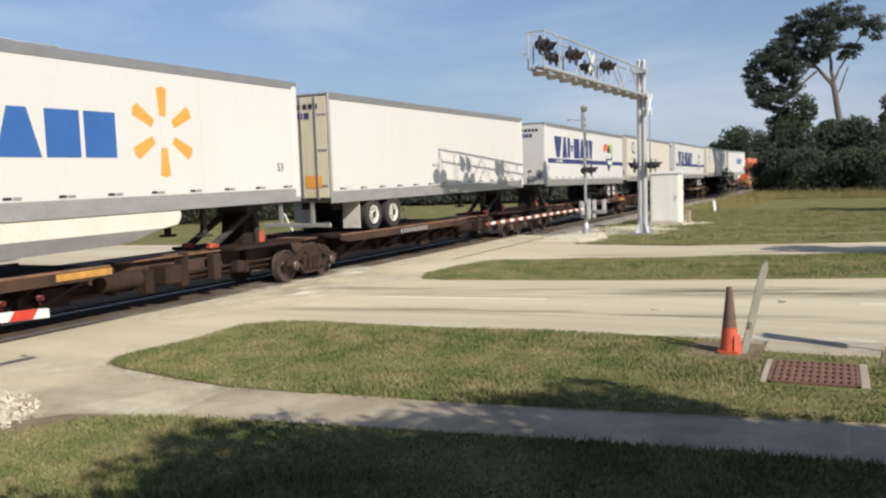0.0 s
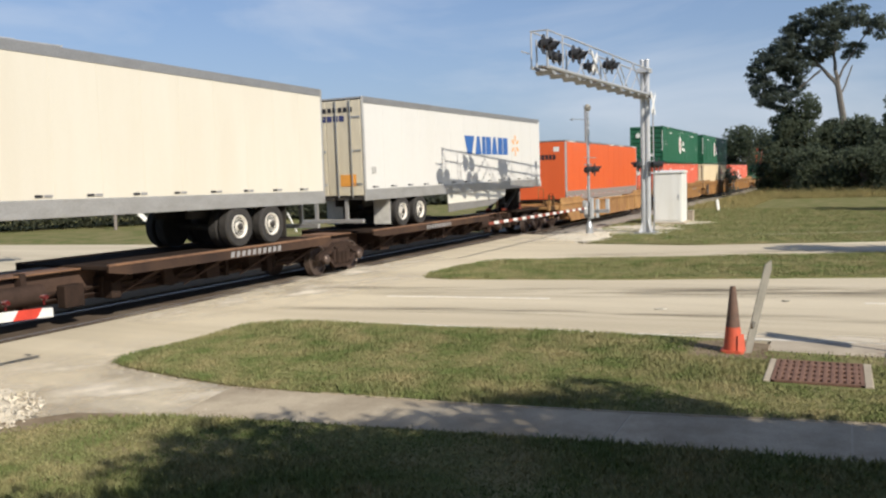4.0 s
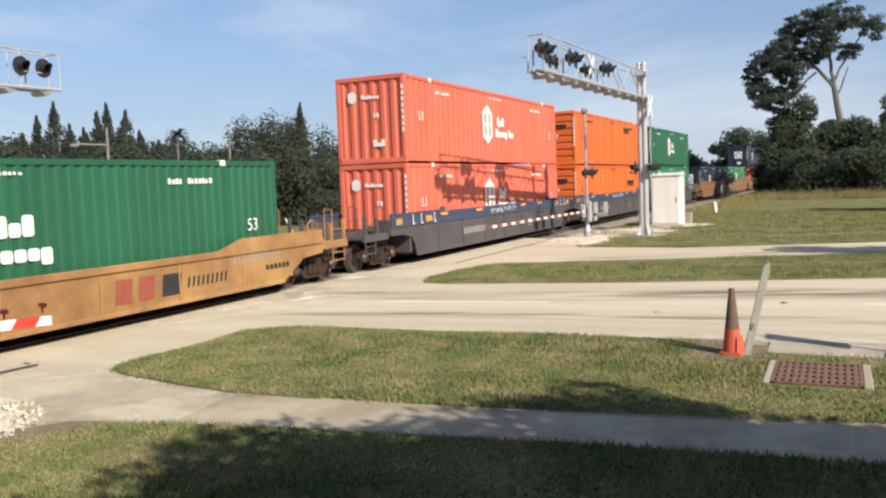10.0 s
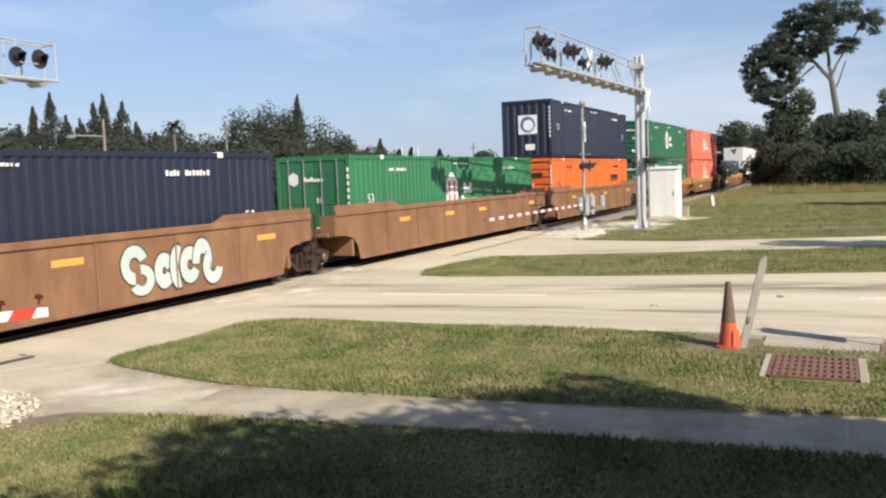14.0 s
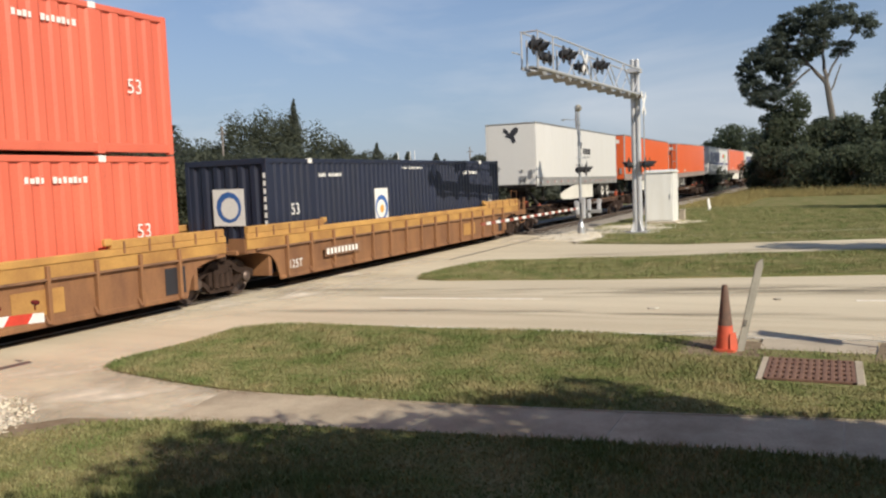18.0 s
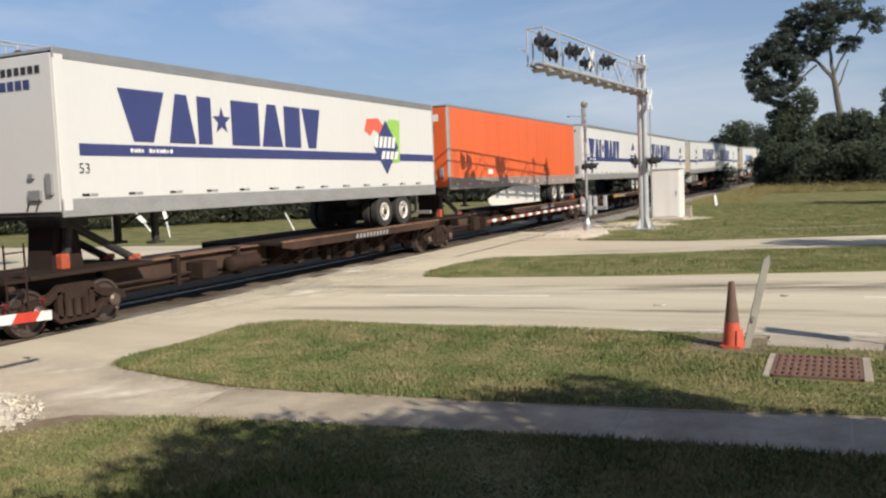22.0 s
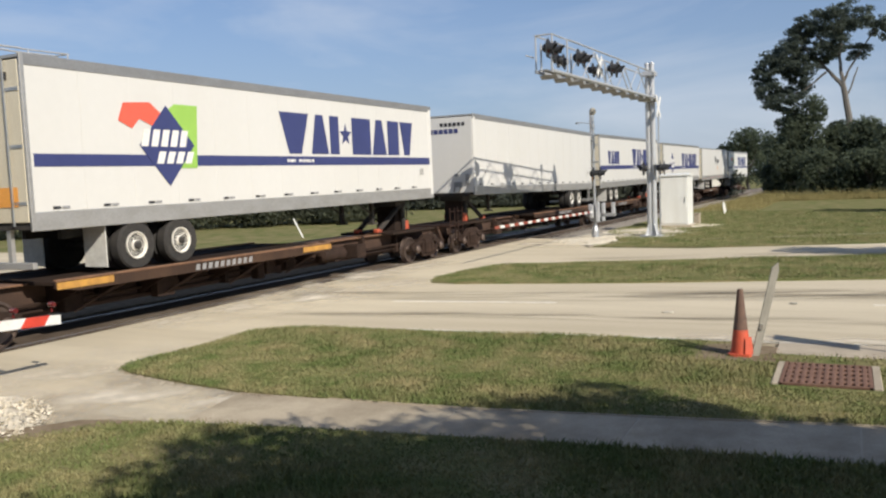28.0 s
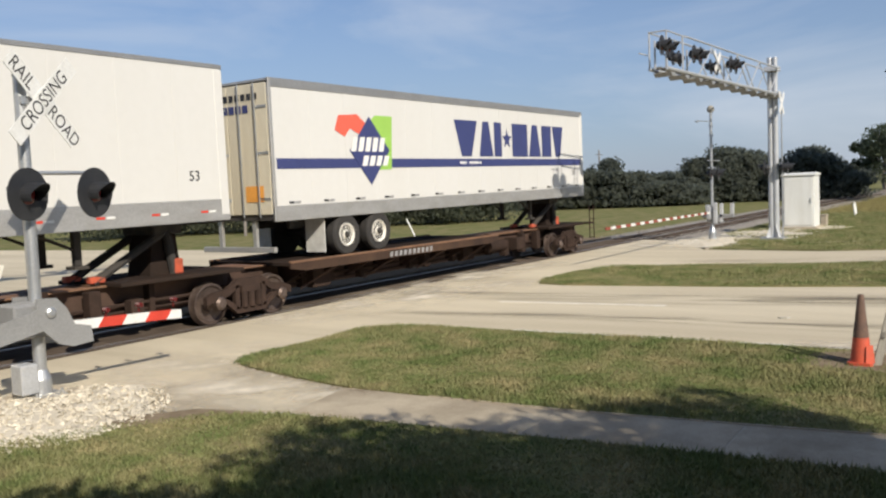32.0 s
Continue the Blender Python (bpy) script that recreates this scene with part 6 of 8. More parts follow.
            pipe = Build().tube((sx * (hb + 0.3), -0.9, 1.24), (sx * (hb + 2.6), -0.9, 1.24), 0.03, n=6).tube((sx * (hb + 0.6), -0.6, 1.2), (sx * (hb + 2.2), -0.6, 1.2), 0.022, n=6)
            pipe.box(sx * (hb + 1.5) - 0.22, sx * (hb + 1.5) + 0.22, -1.1, -0.7, 1.12, 1.36, 0.02)
            part("brake_rigging", pipe, mat, t, "brake pipes and valve box")
            hub = Vector((sx * (hb + 1.95), -1.0, 1.5))
            ring = Build().tube((hub.x, hub.y + 0.08, 1.1), (hub.x, hub.y + 0.08, 1.5), 0.03, n=6)
            n = 16
            for k in range(n):
                p, q = (hub + Vector((0.24 * math.cos(k * 2 * math.pi / n + d), 0, 0.24 * math.sin(k * 2 * math.pi / n + d))) for d in (0, 2 * math.pi / n))
                ring.tube(p, q, 0.022, n=5)
                if k % 4 == 0:
                    ring.tube(hub, p, 0.014, n=5)
            if sx > 0:
                part("brake_wheel", ring, mat, t, "hand brake wheel")
        elif sx > 0:
            truck(t, h + 1.35 - 0.05)
            if look_key == "brown":
                lad = Build()
                xa, xb = hb + ur + 0.1, hb + ur + 0.5
                for x in (xa, xb):
                    lad.tube((x, -1.3, 0.5), (x, -1.3, 1.72), 0.03, n=6)
                for k in range(5):
                    lad.tube((xa, -1.3, 0.54 + 0.27 * k), (xb, -1.3, 0.54 + 0.27 * k), 0.024, n=6)
                part("ladder", lad, "truck rust", t, "dull grey-brown end ladder")
                part("ladder_foot", Build().box(xa - 0.3, xb, -1.29, -1.2, 1.0, 1.1, 0.01), "truck rust", t, "bracket of the ladder")
            part("drawbar_post", Build().box(h + 1.2, h + 1.4, -1.2, -1.05, 0.9, 1.5, 0.02), "truck rust", t)
    yy = -w - 0.008
    if mark:
        ink = "decal white" if look_key in ("grey", "brown") else "decal black"
        if look_key == "yellow":
            decal(t, "number_panel", [[(x, 0.92), (x + 0.95, 0.92), (x + 0.95, 1.2), (x, 1.2)] for x in (3.42, 4.62)], "spine edge", 0, yy, "brown number panel")
            decal(t, "number_bar", bars(3.5, 4.3, 0.97, 1.14, 5, 0.4) + bars(4.7, 5.45, 0.97, 1.14, 5, 0.4), "decal grey", 0, yy - 0.004)
            writing(t, "size_mark", "53", 0.42, hb - 1.75, yy - 0.004, 0.8, "decal black")
            decal(t, "dark_panel", [[(hb - 0.9, 0.62), (hb - 0.5, 0.62), (hb - 0.5, 0.92), (hb - 0.9, 0.92)]], "decal black", 0, yy, "small dark stencil panel")
            x = -hb + 0.1
            decal(t, "dark_panel", [[(x, 0.4), (x + 0.85, 0.4), (x + 0.85, 1.32), (x, 1.32)]], "decal black", 0, yy - 0.1, "black stencil panel")
            decal(t, "stencil_bar", bars(x + 0.12, x + 0.62, 1.14, 1.2, 5, 0.35), "decal grey", 0, yy - 0.104)
            writing(t, "load_mark", "125T", 0.3, x + 0.43, yy - 0.106, 0.66, "decal white")
        elif look_key == "rusty":
            decal(t, "dark_panel", [[(hb - 0.75, 0.42), (hb - 0.15, 0.42), (hb - 0.15, 0.98), (hb - 0.75, 0.98)]], "decal black", 0, yy, "dark stencil panel")
            decal(t, "number_panel", [[(-hb + 2.0, 0.66), (-hb + 3.9, 0.66), (-hb + 3.9, 0.92), (-hb + 2.0, 0.92)]], "spine edge", 0, yy - 0.1, "dark brown number panel")
            decal(t, "number_bar", bars(-hb + 2.1, -hb + 3.8, 0.71, 0.87, 9, 0.4), "decal white", 0, yy - 0.104, "worn white number bars")
            writing(t, "load_mark", "125T", 0.3, -hb + 0.75, yy - 0.004, 0.6, "decal white")
            decal(t, "faded_panel", [[(hb - 4.4, 0.5), (hb - 3.3, 0.5), (hb - 3.3, 0.95), (hb - 4.4, 0.95)]], "chord yellow", 0, yy, "faded yellow panel")
        elif look_key == "grey":
            writing(t, "size_mark", "53", 0.5, 3.2, yy - 0.004, 0.75, "decal grey")
            decal(t, "number_bar", bars(-4.2, -1.9, 0.72, 0.95, 8, 0.3), "decal grey", 0, yy)
            decal(t, "chord_plate", [[(x, top - 0.14), (x + 0.6, top - 0.14), (x + 0.6, top - 0.05), (x, top - 0.05)] for x in (-6.2, -3.0, 2.0, 4.2)], "decal amber", 0, -w - 0.054)
            for sx, e in ((-1, uf), (1, ur)):
                for q, wide in ((hb + e - 0.45, 0.42), (hb - 0.95, 0.5)):
                    decal(t, "warning_plate", [[(sx * q - wide / 2, top - 0.3), (sx * q + wide / 2, top - 0.3), (sx * q + wide / 2, top - 0.1), (sx * q - wide / 2, top - 0.1)]], "plate yellow", 0, -w - 0.056, "amber warning plate")
                for q in (0.25, -0.35, -1.35):
                    x = sx * (hb + q)
                    decal(t, "white_angle", [[(x, top - 0.34), (x + 0.14, top - 0.34), (x + 0.14, top - 0.29), (x + 0.04, top - 0.29), (x + 0.04, top), (x, top)]], "decal white", 0, -w - 0.056, "white painted angle mark")
            r = random.Random(31)
            for k in range(14):
                x, z, a0, q = -1.4 + k * 0.2, top - 0.19 + r.uniform(-0.03, 0.03), r.uniform(0, 360), r.uniform(0.06, 0.11)
                sweep = r.uniform(150, 260)
                arc = [a0 + sweep * i / 8 for i in range(9)]
                o = [(x + (q + d) * math.cos(radians(g)), z + (q + d) * math.sin(radians(g))) for d, run_of in ((0.014, arc), (-0.014, arc[::-1])) for g in run_of]
                decal(t, "scribble_stroke", [o], "decal white", 0, -w - 0.056, "thin white sprayed curve")
        elif look_key == "brown":
            decal(t, "chord_plate", [[(x, 1.22), (x + 0.72, 1.22), (x + 0.72, 1.35), (x, 1.35)] for x in (-5.5, -2.0, 1.1, 7.0)], "decal amber", 0, yy)
        else:
            decal(t, "number_bar", bars(-3.4, -1.6, 0.82, 1.05, 8, 0.3), "decal black", 0, yy)
            decal(t, "wordmark", bars(2.45, 3.65, 0.5, 0.98, 2, 0.3, 0.06), "decal brick", 0, yy, "faded red wordmark block")
            decal(t, "wordmark", bars(3.7, 4.3, 0.5, 0.95, 1, 0.1, 0.06), "decal black", 0, yy, "dark wordmark block")
            decal(t, "scrawl", bars(4.45, 5.8, 0.6, 0.82, 9, 0.6, 0.05), "decal black", 0, yy, "thin dark sprayed scrawl")
            decal(t, "scrawl", bars(6.0, 7.8, 0.92, 1.22, 14, 0.75, 0.1), "decal grey", 0, yy, "thin pale sprayed scrawl")
            decal(t, "number_bar", bars(7.2, 8.2, 0.68, 0.8, 6, 0.3), "decal black", 0, yy)
    if graffiti:
        # fat rounded strokes with a thin dark outline
        for k, (x, z, q, tall, a0, span) in enumerate(((3.05, 1.06, 0.25, 1.1, 20, 250), (3.22, 0.74, 0.24, 0.9, -150, 245), (3.85, 0.86, 0.17, 1.35, 15, 325), (4.25, 0.9, 0.12, 2.0, 60, 230),
                                                       (4.62, 0.9, 0.2, 1.3, 0, 335), (5.02, 0.98, 0.2, 1.5, -70, 250), (5.35, 0.8, 0.22, 1.2, 120, 230))):
            for wide, mat2, lift in ((0.27, "decal black", 0.002 + 0.0012 * k), (0.22, "graffiti teal", 0.0026 + 0.0012 * k)):
                ring = [(a0 + span * i / 14) for i in range(15)]
                o = [(x + (q + wide / 2) * math.cos(radians(d)), z + tall * (q + wide / 2) * math.sin(radians(d))) for d in ring]
                o += [(x + (q - wide / 2) * math.cos(radians(d)), z + tall * (q - wide / 2) * math.sin(radians(d))) for d in reversed(ring)]
                decal(t, "graffiti_stroke", [o], mat2, 0, yy - lift, "pale sprayed curve" if mat2 != "decal black" else "dark sprayed outline")
    return t


def spine_car(length, kingpin_rear, own_front, own_rear, front_gap, rear_gap, words="", plated=False):
    """A spine car unit under one trailer: centre beam, wheel deck, hitch stand, trucks."""
    t = thing("spine_car", "rusty brown spine car carrying a road trailer", "flat car", "cars of the train")
    mat, edge, sill = "spine brown", "spine edge", "spine sill"
    h = length / 2
    a, b = -h - front_gap, h + rear_gap
    part("centre_beam", bp("centre_beam", "spine beam", a, b, -0.42, 0.42, 0.42, 1.04, c=0.02), mat, t, "deep rusty centre beam")
    part("beam_flange", bp("beam_flange", "spine edge", a + 0.3, b - 0.3, -0.56, 0.56, 1.04, 1.07), mat, t, "worn top flange of the beam")
    f = 1 if kingpin_rear else -1
    d0, d1 = (-h + 0.35, h - 6.6) if kingpin_rear else (-h + 6.6, h + 0.15)
    part("deck", bp("deck", "deck dark", d0, d1, -1.3, 1.3, 1.03, 1.11, c=0.01), mat, t, "flat dark wheel deck")
    for sy in (-1, 1):
        y = sy * 1.3
        o = [(d0, 1.12), (d0, 0.98), (d0 + 0.5, 0.9), (d1 - 0.5, 0.9), (d1, 0.98), (d1, 1.12)]
        part("side_sill", kept(("sill", round(d0, 2), round(d1, 2), mat, sy), lambda: Build().prism(o, 0.05, (0, y + 0.025, 0), (1, 0, 0), (0, 0, 1)).mesh("side_sill", M[sill])), sill, t, "dark rusty side sill")
        part("sill_edge", bp("sill_edge", edge, d0, d1, y - 0.04, y + 0.04, 1.1, 1.145, c=0.008), edge, t, "worn yellowish deck edge")
        for x in (d0, d1 - 1.3) if plated else ():
            part("end_plate", bp("end_plate", "plate yellow", 0, 1.3, -0.006, 0.006, 0.96, 1.09), "plate yellow", t, "chipped yellow end plate").matrix_basis = pose(x + 0.02, y + sy * 0.034, 0)
        k = 8
        for i in range(k):
            x = d0 + 0.5 + (d1 - d0 - 1.0) * i / (k - 1)
            o = [(0.4, 0.5), (1.28, 0.9), (1.28, 1.04), (0.4, 1.04)]
            part("outrigger", kept(("outr", mat, sy), lambda: Build().prism([(sy * p, q) for p, q in o], 0.06, (0, 0, 0), (0, 1, 0), (0, 0, 1)).mesh("outrigger", M[mat])), mat, t).matrix_basis = pose(x, 0, 0)
            if i % 2:
                part("side_strut", kept(("sstrut", sy), lambda: Build().tube((0, sy * 1.24, 0.92), (-0.75, sy * 0.7, 0.42), 0.028, n=6).mesh("side_strut", M["spine beam"])), mat, t, "slanting strut under the deck").matrix_basis = pose(x, 0, 0)
    pipe = Build()
    pipe.tube((a + 0.6, -0.55, 0.66), (b - 0.6, -0.55, 0.66), 0.035, n=6).tube((a + 0.6, -0.5, 0.52), (b - 0.6, -0.5, 0.52), 0.025, n=6)
    part("brake_pipe", pipe, "truck rust", t)
    part("air_tank", Build().lathe((f * 2.2 - 0.6, -0.78, 0.72), (1, 0, 0), [(0.1, 0), (0.19, 0.06), (0.19, 1.1), (0.1, 1.16)], 14), "truck rust", t, "brake air tank", True)
    part("valve_box", bp("valve_box", "truck rust", f * 3.6 - 0.25, f * 3.6 + 0.25, -0.95, -0.45, 0.5, 0.9, c=0.02), "truck rust", t)
    r = random.Random(int(length * 10) + 3 * kingpin_rear)
    for i in range(9):
        x, y, q = r.uniform(-h + 0.5, h - 0.5), r.uniform(-0.75, -0.5), r.uniform(0.1, 0.32)
        part("underframe_box", bp("underframe_box", "truck rust", round(x - q, 2), round(x + q, 2), round(y - 0.12, 2), round(y + 0.12, 2), round(r.uniform(0.3, 0.5), 2), round(r.uniform(0.75, 1.02), 2), c=0.02), "truck rust", t)
    for i in range(7):
        x = -h + 1.5 + i * (2 * h - 3.0) / 6
        part("hanger", bp("hanger", "truck rust", x - 0.06, x + 0.06, -0.6, -0.42, 0.42, 1.1), "truck rust", t)
    if words:
        writing(t, "sill_lettering", words, 0.17, 0.9, -1.332, 0.995, "decal white")
    else:
        decal(t, "number_bar", bars(d0 + 3.6, d0 + 5.6, 0.93, 1.06, 10, 0.42, 0.03), "decal grey", 0, -1.33)
    # hitch stand for the kingpin
    kx = f * (h - 0.95)
    part("hitch_deck", bp("hitch_deck", "deck dark", kx - 1.5, kx + 1.5, -1.0, 1.0, 1.04, 1.12, c=0.01), mat, t)
    st = part("hitch", bp("hitch", "axle black", kx - 0.35, kx + 0.35, -0.5, 0.5, 1.92, 2.12, c=0.03), "axle black", t, "trailer hitch head")
    for y in (-0.42, 0.34):
        part("strut", kept(("strut", f, y), lambda: Build().tube((kx, y, 2.0), (kx - f * 1.7, y, 1.12), 0.085, n=8).tube((kx, y, 2.0), (kx + f * 0.15, y, 1.12), 0.1, n=8).mesh("strut", M["axle black"])), "axle black", st)
        part("strut_foot", kept(("strutfoot", f, y), lambda: Build().box(kx - f * 1.62 - 0.16, kx - f * 1.62 + 0.16, y - 0.08, y + 0.08, 1.12, 1.24, 0.02).mesh("strut_foot", M["hitch orange"])), "hitch orange", st, "faded red strut foot")
        part("latch_block", kept(("latchblock", f, y), lambda: Build().box(kx + f * 0.2 - 0.1, kx + f * 0.2 + 0.1, y - 0.12, y + 0.06, 1.12, 1.42, 0.02).mesh("latch_block", M["hitch orange"])), "hitch orange", st, "faded red latch block")
    part("pedestal", kept(("pedestal", f), lambda: Build().prism([(-0.38, 1.12), (0.38, 1.12), (0.28, 1.95), (-0.28, 1.95)], 0.7, (kx, 0.35, 0), (1, 0, 0), (0, 0, 1)).mesh("pedestal", M["deck dark"])), "deck dark", st, "dark hitch pedestal")
    for sx, own, gap in ((-1, own_front, front_gap), (1, own_rear, rear_gap)):
        if own:
            truck(t, sx * (h + gap - 1.9))
            coupler(t, sx * (h + gap - 0.1), sx * (h + gap + 0.35))
            lad = Build()
            xl = sx * (h + gap - 0.35)
            for y in (-1.2, 1.15):
                for q in (0.0, 0.4):
                    lad.tube((xl + q, y, 0.5), (xl + q, y, 1.75), 0.02, n=6)
                for z in (0.55, 0.9, 1.25, 1.6):
                    lad.tube((xl, y, z), (xl + 0.4, y, z), 0.015, n=6)
            lad.box(xl - 0.05, xl + 0.45, -1.2, 1.2, 1.06, 1.12)
            part("end_ladder", lad, mat, t, "end steps and grab irons")
        elif sx > 0:
            truck(t, h + gap)
    return t


# front of each box at the clip's start, metres along the track; (front, length, kind of load)
V0, V1, V2 = 21.51900, -0.016358, 0.00044332


def run(t):
    """How far the train has gone after t seconds."""
    return V0 * t + V1 * t * t + V2 * t ** 3


W53 = "white box trailer with "
LOADS = [
    (2.44, 16.15, "spark", "trailer white", "front", True, W53 + "blue wordmark blocks and amber spark, skirted"),
    (20.08, 15.92, "plain", "trailer white", "front", False, "plain white box trailer, grey rails, doors leading"),
    (39.12, 15.98, "blue", "trailer white", "rear", False, W53 + "dark blue stripe, wordmark, lime emblem"),
    (56.42, 14.82, "loop", "trailer cream", "rear", False, "cream box trailer with a small blue ring emblem"),
    (73.78, 15.58, "diamond", "trailer white", "rear", False, W53 + "dark blue stripe, wordmark and diamond emblem"),
    (91.1, 14.3, "loop", "trailer cream", "rear", False, "cream box trailer with a small dark ring emblem"),
    (107.60, 16.15, "spark_small", "trailer white", "front", True, W53 + "small blue wordmark blocks and a skirt"),
    (127.80, 16.15, "orange", "trailer orange", "rear", None, "orange box trailer with grey lower band set low in its car"),
    (153.15, "green/red"), (172.71, "green/cream"), (192.03, "/red"), (215.29, "/green"), (238.62, "red/red"), (258.26, "orangetop/orange"), (277.68, "green/bright"),
    (300.59, "/navy"), (320.42, "/bright"), (339.76, "navy/orange"), (363.01, "green/green"), (382.59, "red/red"), (401.95, "/navy"),
    (423.29, 16.15, "bird", "trailer white", "rear", True, "white box trailer with a black bird-like emblem and wordmark bars"),
    (441.82, 16.15, "orange", "trailer orange", "rear", True, "orange box trailer with a grey band and pale skirt"),
    (461.92, 16.15, "orange", "trailer orange", "front", False, "orange box trailer with its doors leading"),
    (481.18, 15.75, "blue", "trailer white", "rear", False, W53 + "dark blue stripe, wordmark, lime emblem"),
    (498.12, 16.15, "orange", "trailer orange", "rear", True, "orange box trailer with a grey band and cream skirt"),
    (515.72, 15.88, "diamond", "trailer white", "rear", False, W53 + "dark blue stripe, wordmark and diamond emblem"),
    (532.75, 15.8, "diamond_aft", "trailer white", "rear", False, W53 + "dark blue stripe, wordmark and diamond emblem"),
    (551.02, 15.8, "diamond_back", "trailer white", "front", False, W53 + "diamond emblem and wordmark, doors leading"),
    (569.25, 16.15, "diamond", "trailer white", "rear", False, W53 + "dark blue stripe, wordmark and diamond emblem"),
    (590.64, 16.15, "spark", "trailer white", "front", True, W53 + "blue wordmark blocks and amber spark, skirted"),
    (609.56, 15.86, "blue_back", "trailer white", "front", False, W53 + "lime emblem and dark blue wordmark"),
    (628.95, 16.15, "plain", "trailer white", "rear", False, "plain white box trailer with grey rails"),
    (646.9, 15.7, "twin", "trailer white", "front", False, W53 + "two dark blue wordmarks over a stripe"),
    (664.65, 15.95, "diamond_back", "trailer white", "front", False, W53 + "diamond emblem and wordmark, doors leading"),
    (682.13, 16.15, "bird_back", "trailer white", "front", True, "white box trailer with a black bird-like emblem and pale skirt"),
    (699.54, 16.15, "blue_back", "trailer white", "front", False, W53 + "lime and coral emblem, last on the train"),
]
CUTS = {1, 6, 7, 10, 11, 14, 17, 20, 23, 29, 31, 36}   # loads after which the cars are uncoupled units
LOOKS = {8: "yellow", 9: "yellow", 10: "yellow", 11: "smooth", 12: "grey", 13: "grey", 14: "grey", 15: "brown", 16: "brown", 17: "brown", 18: "rusty", 19: "rusty", 20: "rusty"}
COLOURS = {"green": ("box green", "dark green steel container with a white and red emblem", 0.28, "ridged", "hub"),
           "bright": ("box bright green", "bright green steel container with a white and red emblem", 0.28, "doors", "hub"),
           "red": ("box red", "faded red steel container with a white hexagon emblem", 0.42, "corr", "hub"),
           "orange": ("box orange", "weathered orange steel container with dark wordmark bars", 0.9, "ridged", "bars"),
           "orangetop": ("box orange", "weathered orange smooth-sided container with pale seams, dark wordmark bars", 1.55, "ridged", "bars_top"),
           "cream": ("box cream", "cream steel container with a faded coral emblem", 0.55, "corr", "hub"),
           "navy": ("box navy", "navy blue steel container with a white square emblem", 0.28, "corr", "ring")}
PROTO = {}
RIDES = []   # things of the train, the place of their middle at the start, height and tilt


def box_of(colour):
    if colour not in PROTO:
        mat, label, pitch, end, logo = COLOURS[colour]
        PROTO[colour] = container(mat, label, pitch, end, logo)
        return PROTO[colour]
    return copy_thing(PROTO[colour], Matrix())


def build_train():
    doored = container("box red", "red steel container with lock-rod doors leading and a white emblem", 0.42, "doors", "hub")
    used = False
    ends = []
    for row in LOADS:
        ends.append((row[0], row[0] + (row[1] if not isinstance(row[1], str) else BOX_L)))
    for i, row in enumerate(LOADS):
        front, rear = ends[i]
        mid = (front + rear) / 2
        own_front, own_rear = (i == 0 or (i - 1) in CUTS), i in CUTS
        gf = (front - ends[i - 1][1]) / 2 if i else 1.0
        gr = (ends[i + 1][0] - rear) / 2 if i + 1 < len(ends) else 1.0
        if isinstance(row[1], str):
            upper, lower = row[1].split("/")
            low = box_of(lower) if not (i == 19) else doored
            RIDES.append((low, mid, 0.44, Matrix()))
            if upper:
                up = box_of(upper) if not (i == 19) else copy_thing(doored, Matrix())
                RIDES.append((up, mid, 0.44 + BOX_H + 0.04, Matrix()))
            RIDES.append((well_car(LOOKS[i], own_front, own_rear, "yes" if i == 15 else ""), mid, 0.0, Matrix()))
        elif row[5] is None:
            RIDES.append((trailer(row[1], row[3], row[2], row[6], row[4], True, 1.3, 4.46, None, 0.5), mid, 0.0, Matrix()))
            RIDES.append((well_car("smooth", True, True, "", False), mid, 0.0, Matrix()))
        else:
            # the nose rides higher on the hitch stand than the wheels on the deck
            tilt = pose(0, 0, 0.037, 0, 0.42 if row[4] == "rear" else -0.42, 0)
            RIDES.append((trailer(row[1], row[3], row[2], row[6], row[4], row[5], band=0.42 if "orange" in row[3] or "bird" in row[2] else 0.33), mid, 0.0, tilt))
            RIDES.append((spine_car(row[1], row[4] == "front", own_front, own_rear, gf, gr, words="ALL PURPOSE SPINE CAR" if front == 515.72 else "", plated=front in (2.44, 39.12, 515.72, 609.56)), mid, 0.0, Matrix()))


build_train()


def motions():
    """The whole train runs along the track towards -x."""
    for ob, mid, z, tilt in RIDES:
        walk(ob, [(t, along(mid - run(t), 0.0, z) @ tilt) for t in range(0, 33)])

# ---- trees and grass ----


def leaves(b, centre, radii, n, size, rnd, flat=0.0):
    """Small leaf quads scattered in an uneven ellipsoid."""
    cx, cy, cz = centre
    for _ in range(n):
        a, c = rnd.uniform(0, 6.283), rnd.uniform(-1, 1)
        q = rnd.random() ** 0.33
        s = math.sqrt(1 - c * c)
        p = Vector((cx + radii[0] * q * s * math.cos(a), cy + radii[1] * q * s * math.sin(a), cz + radii[2] * q * c))
        out = Vector((s * math.cos(a), s * math.sin(a), c + 0.25)) * (0.0 if flat else 1.5)
        u = (out + Vector((rnd.gauss(0, 1), rnd.gauss(0, 1), rnd.gauss(0, 1 - flat)))).normalized()
        w = u.orthogonal().normalized()
        w.rotate(Matrix.Rotation(rnd.uniform(0, 6.283), 3, u))
        v = u.cross(w)
        k = size * rnd.uniform(0.6, 1.3)
        b.add([tuple(p - w * k), tuple(p + v * k * 0.45), tuple(p + w * k), tuple(p - v * k * 0.45)], [(0, 1, 2, 3)])


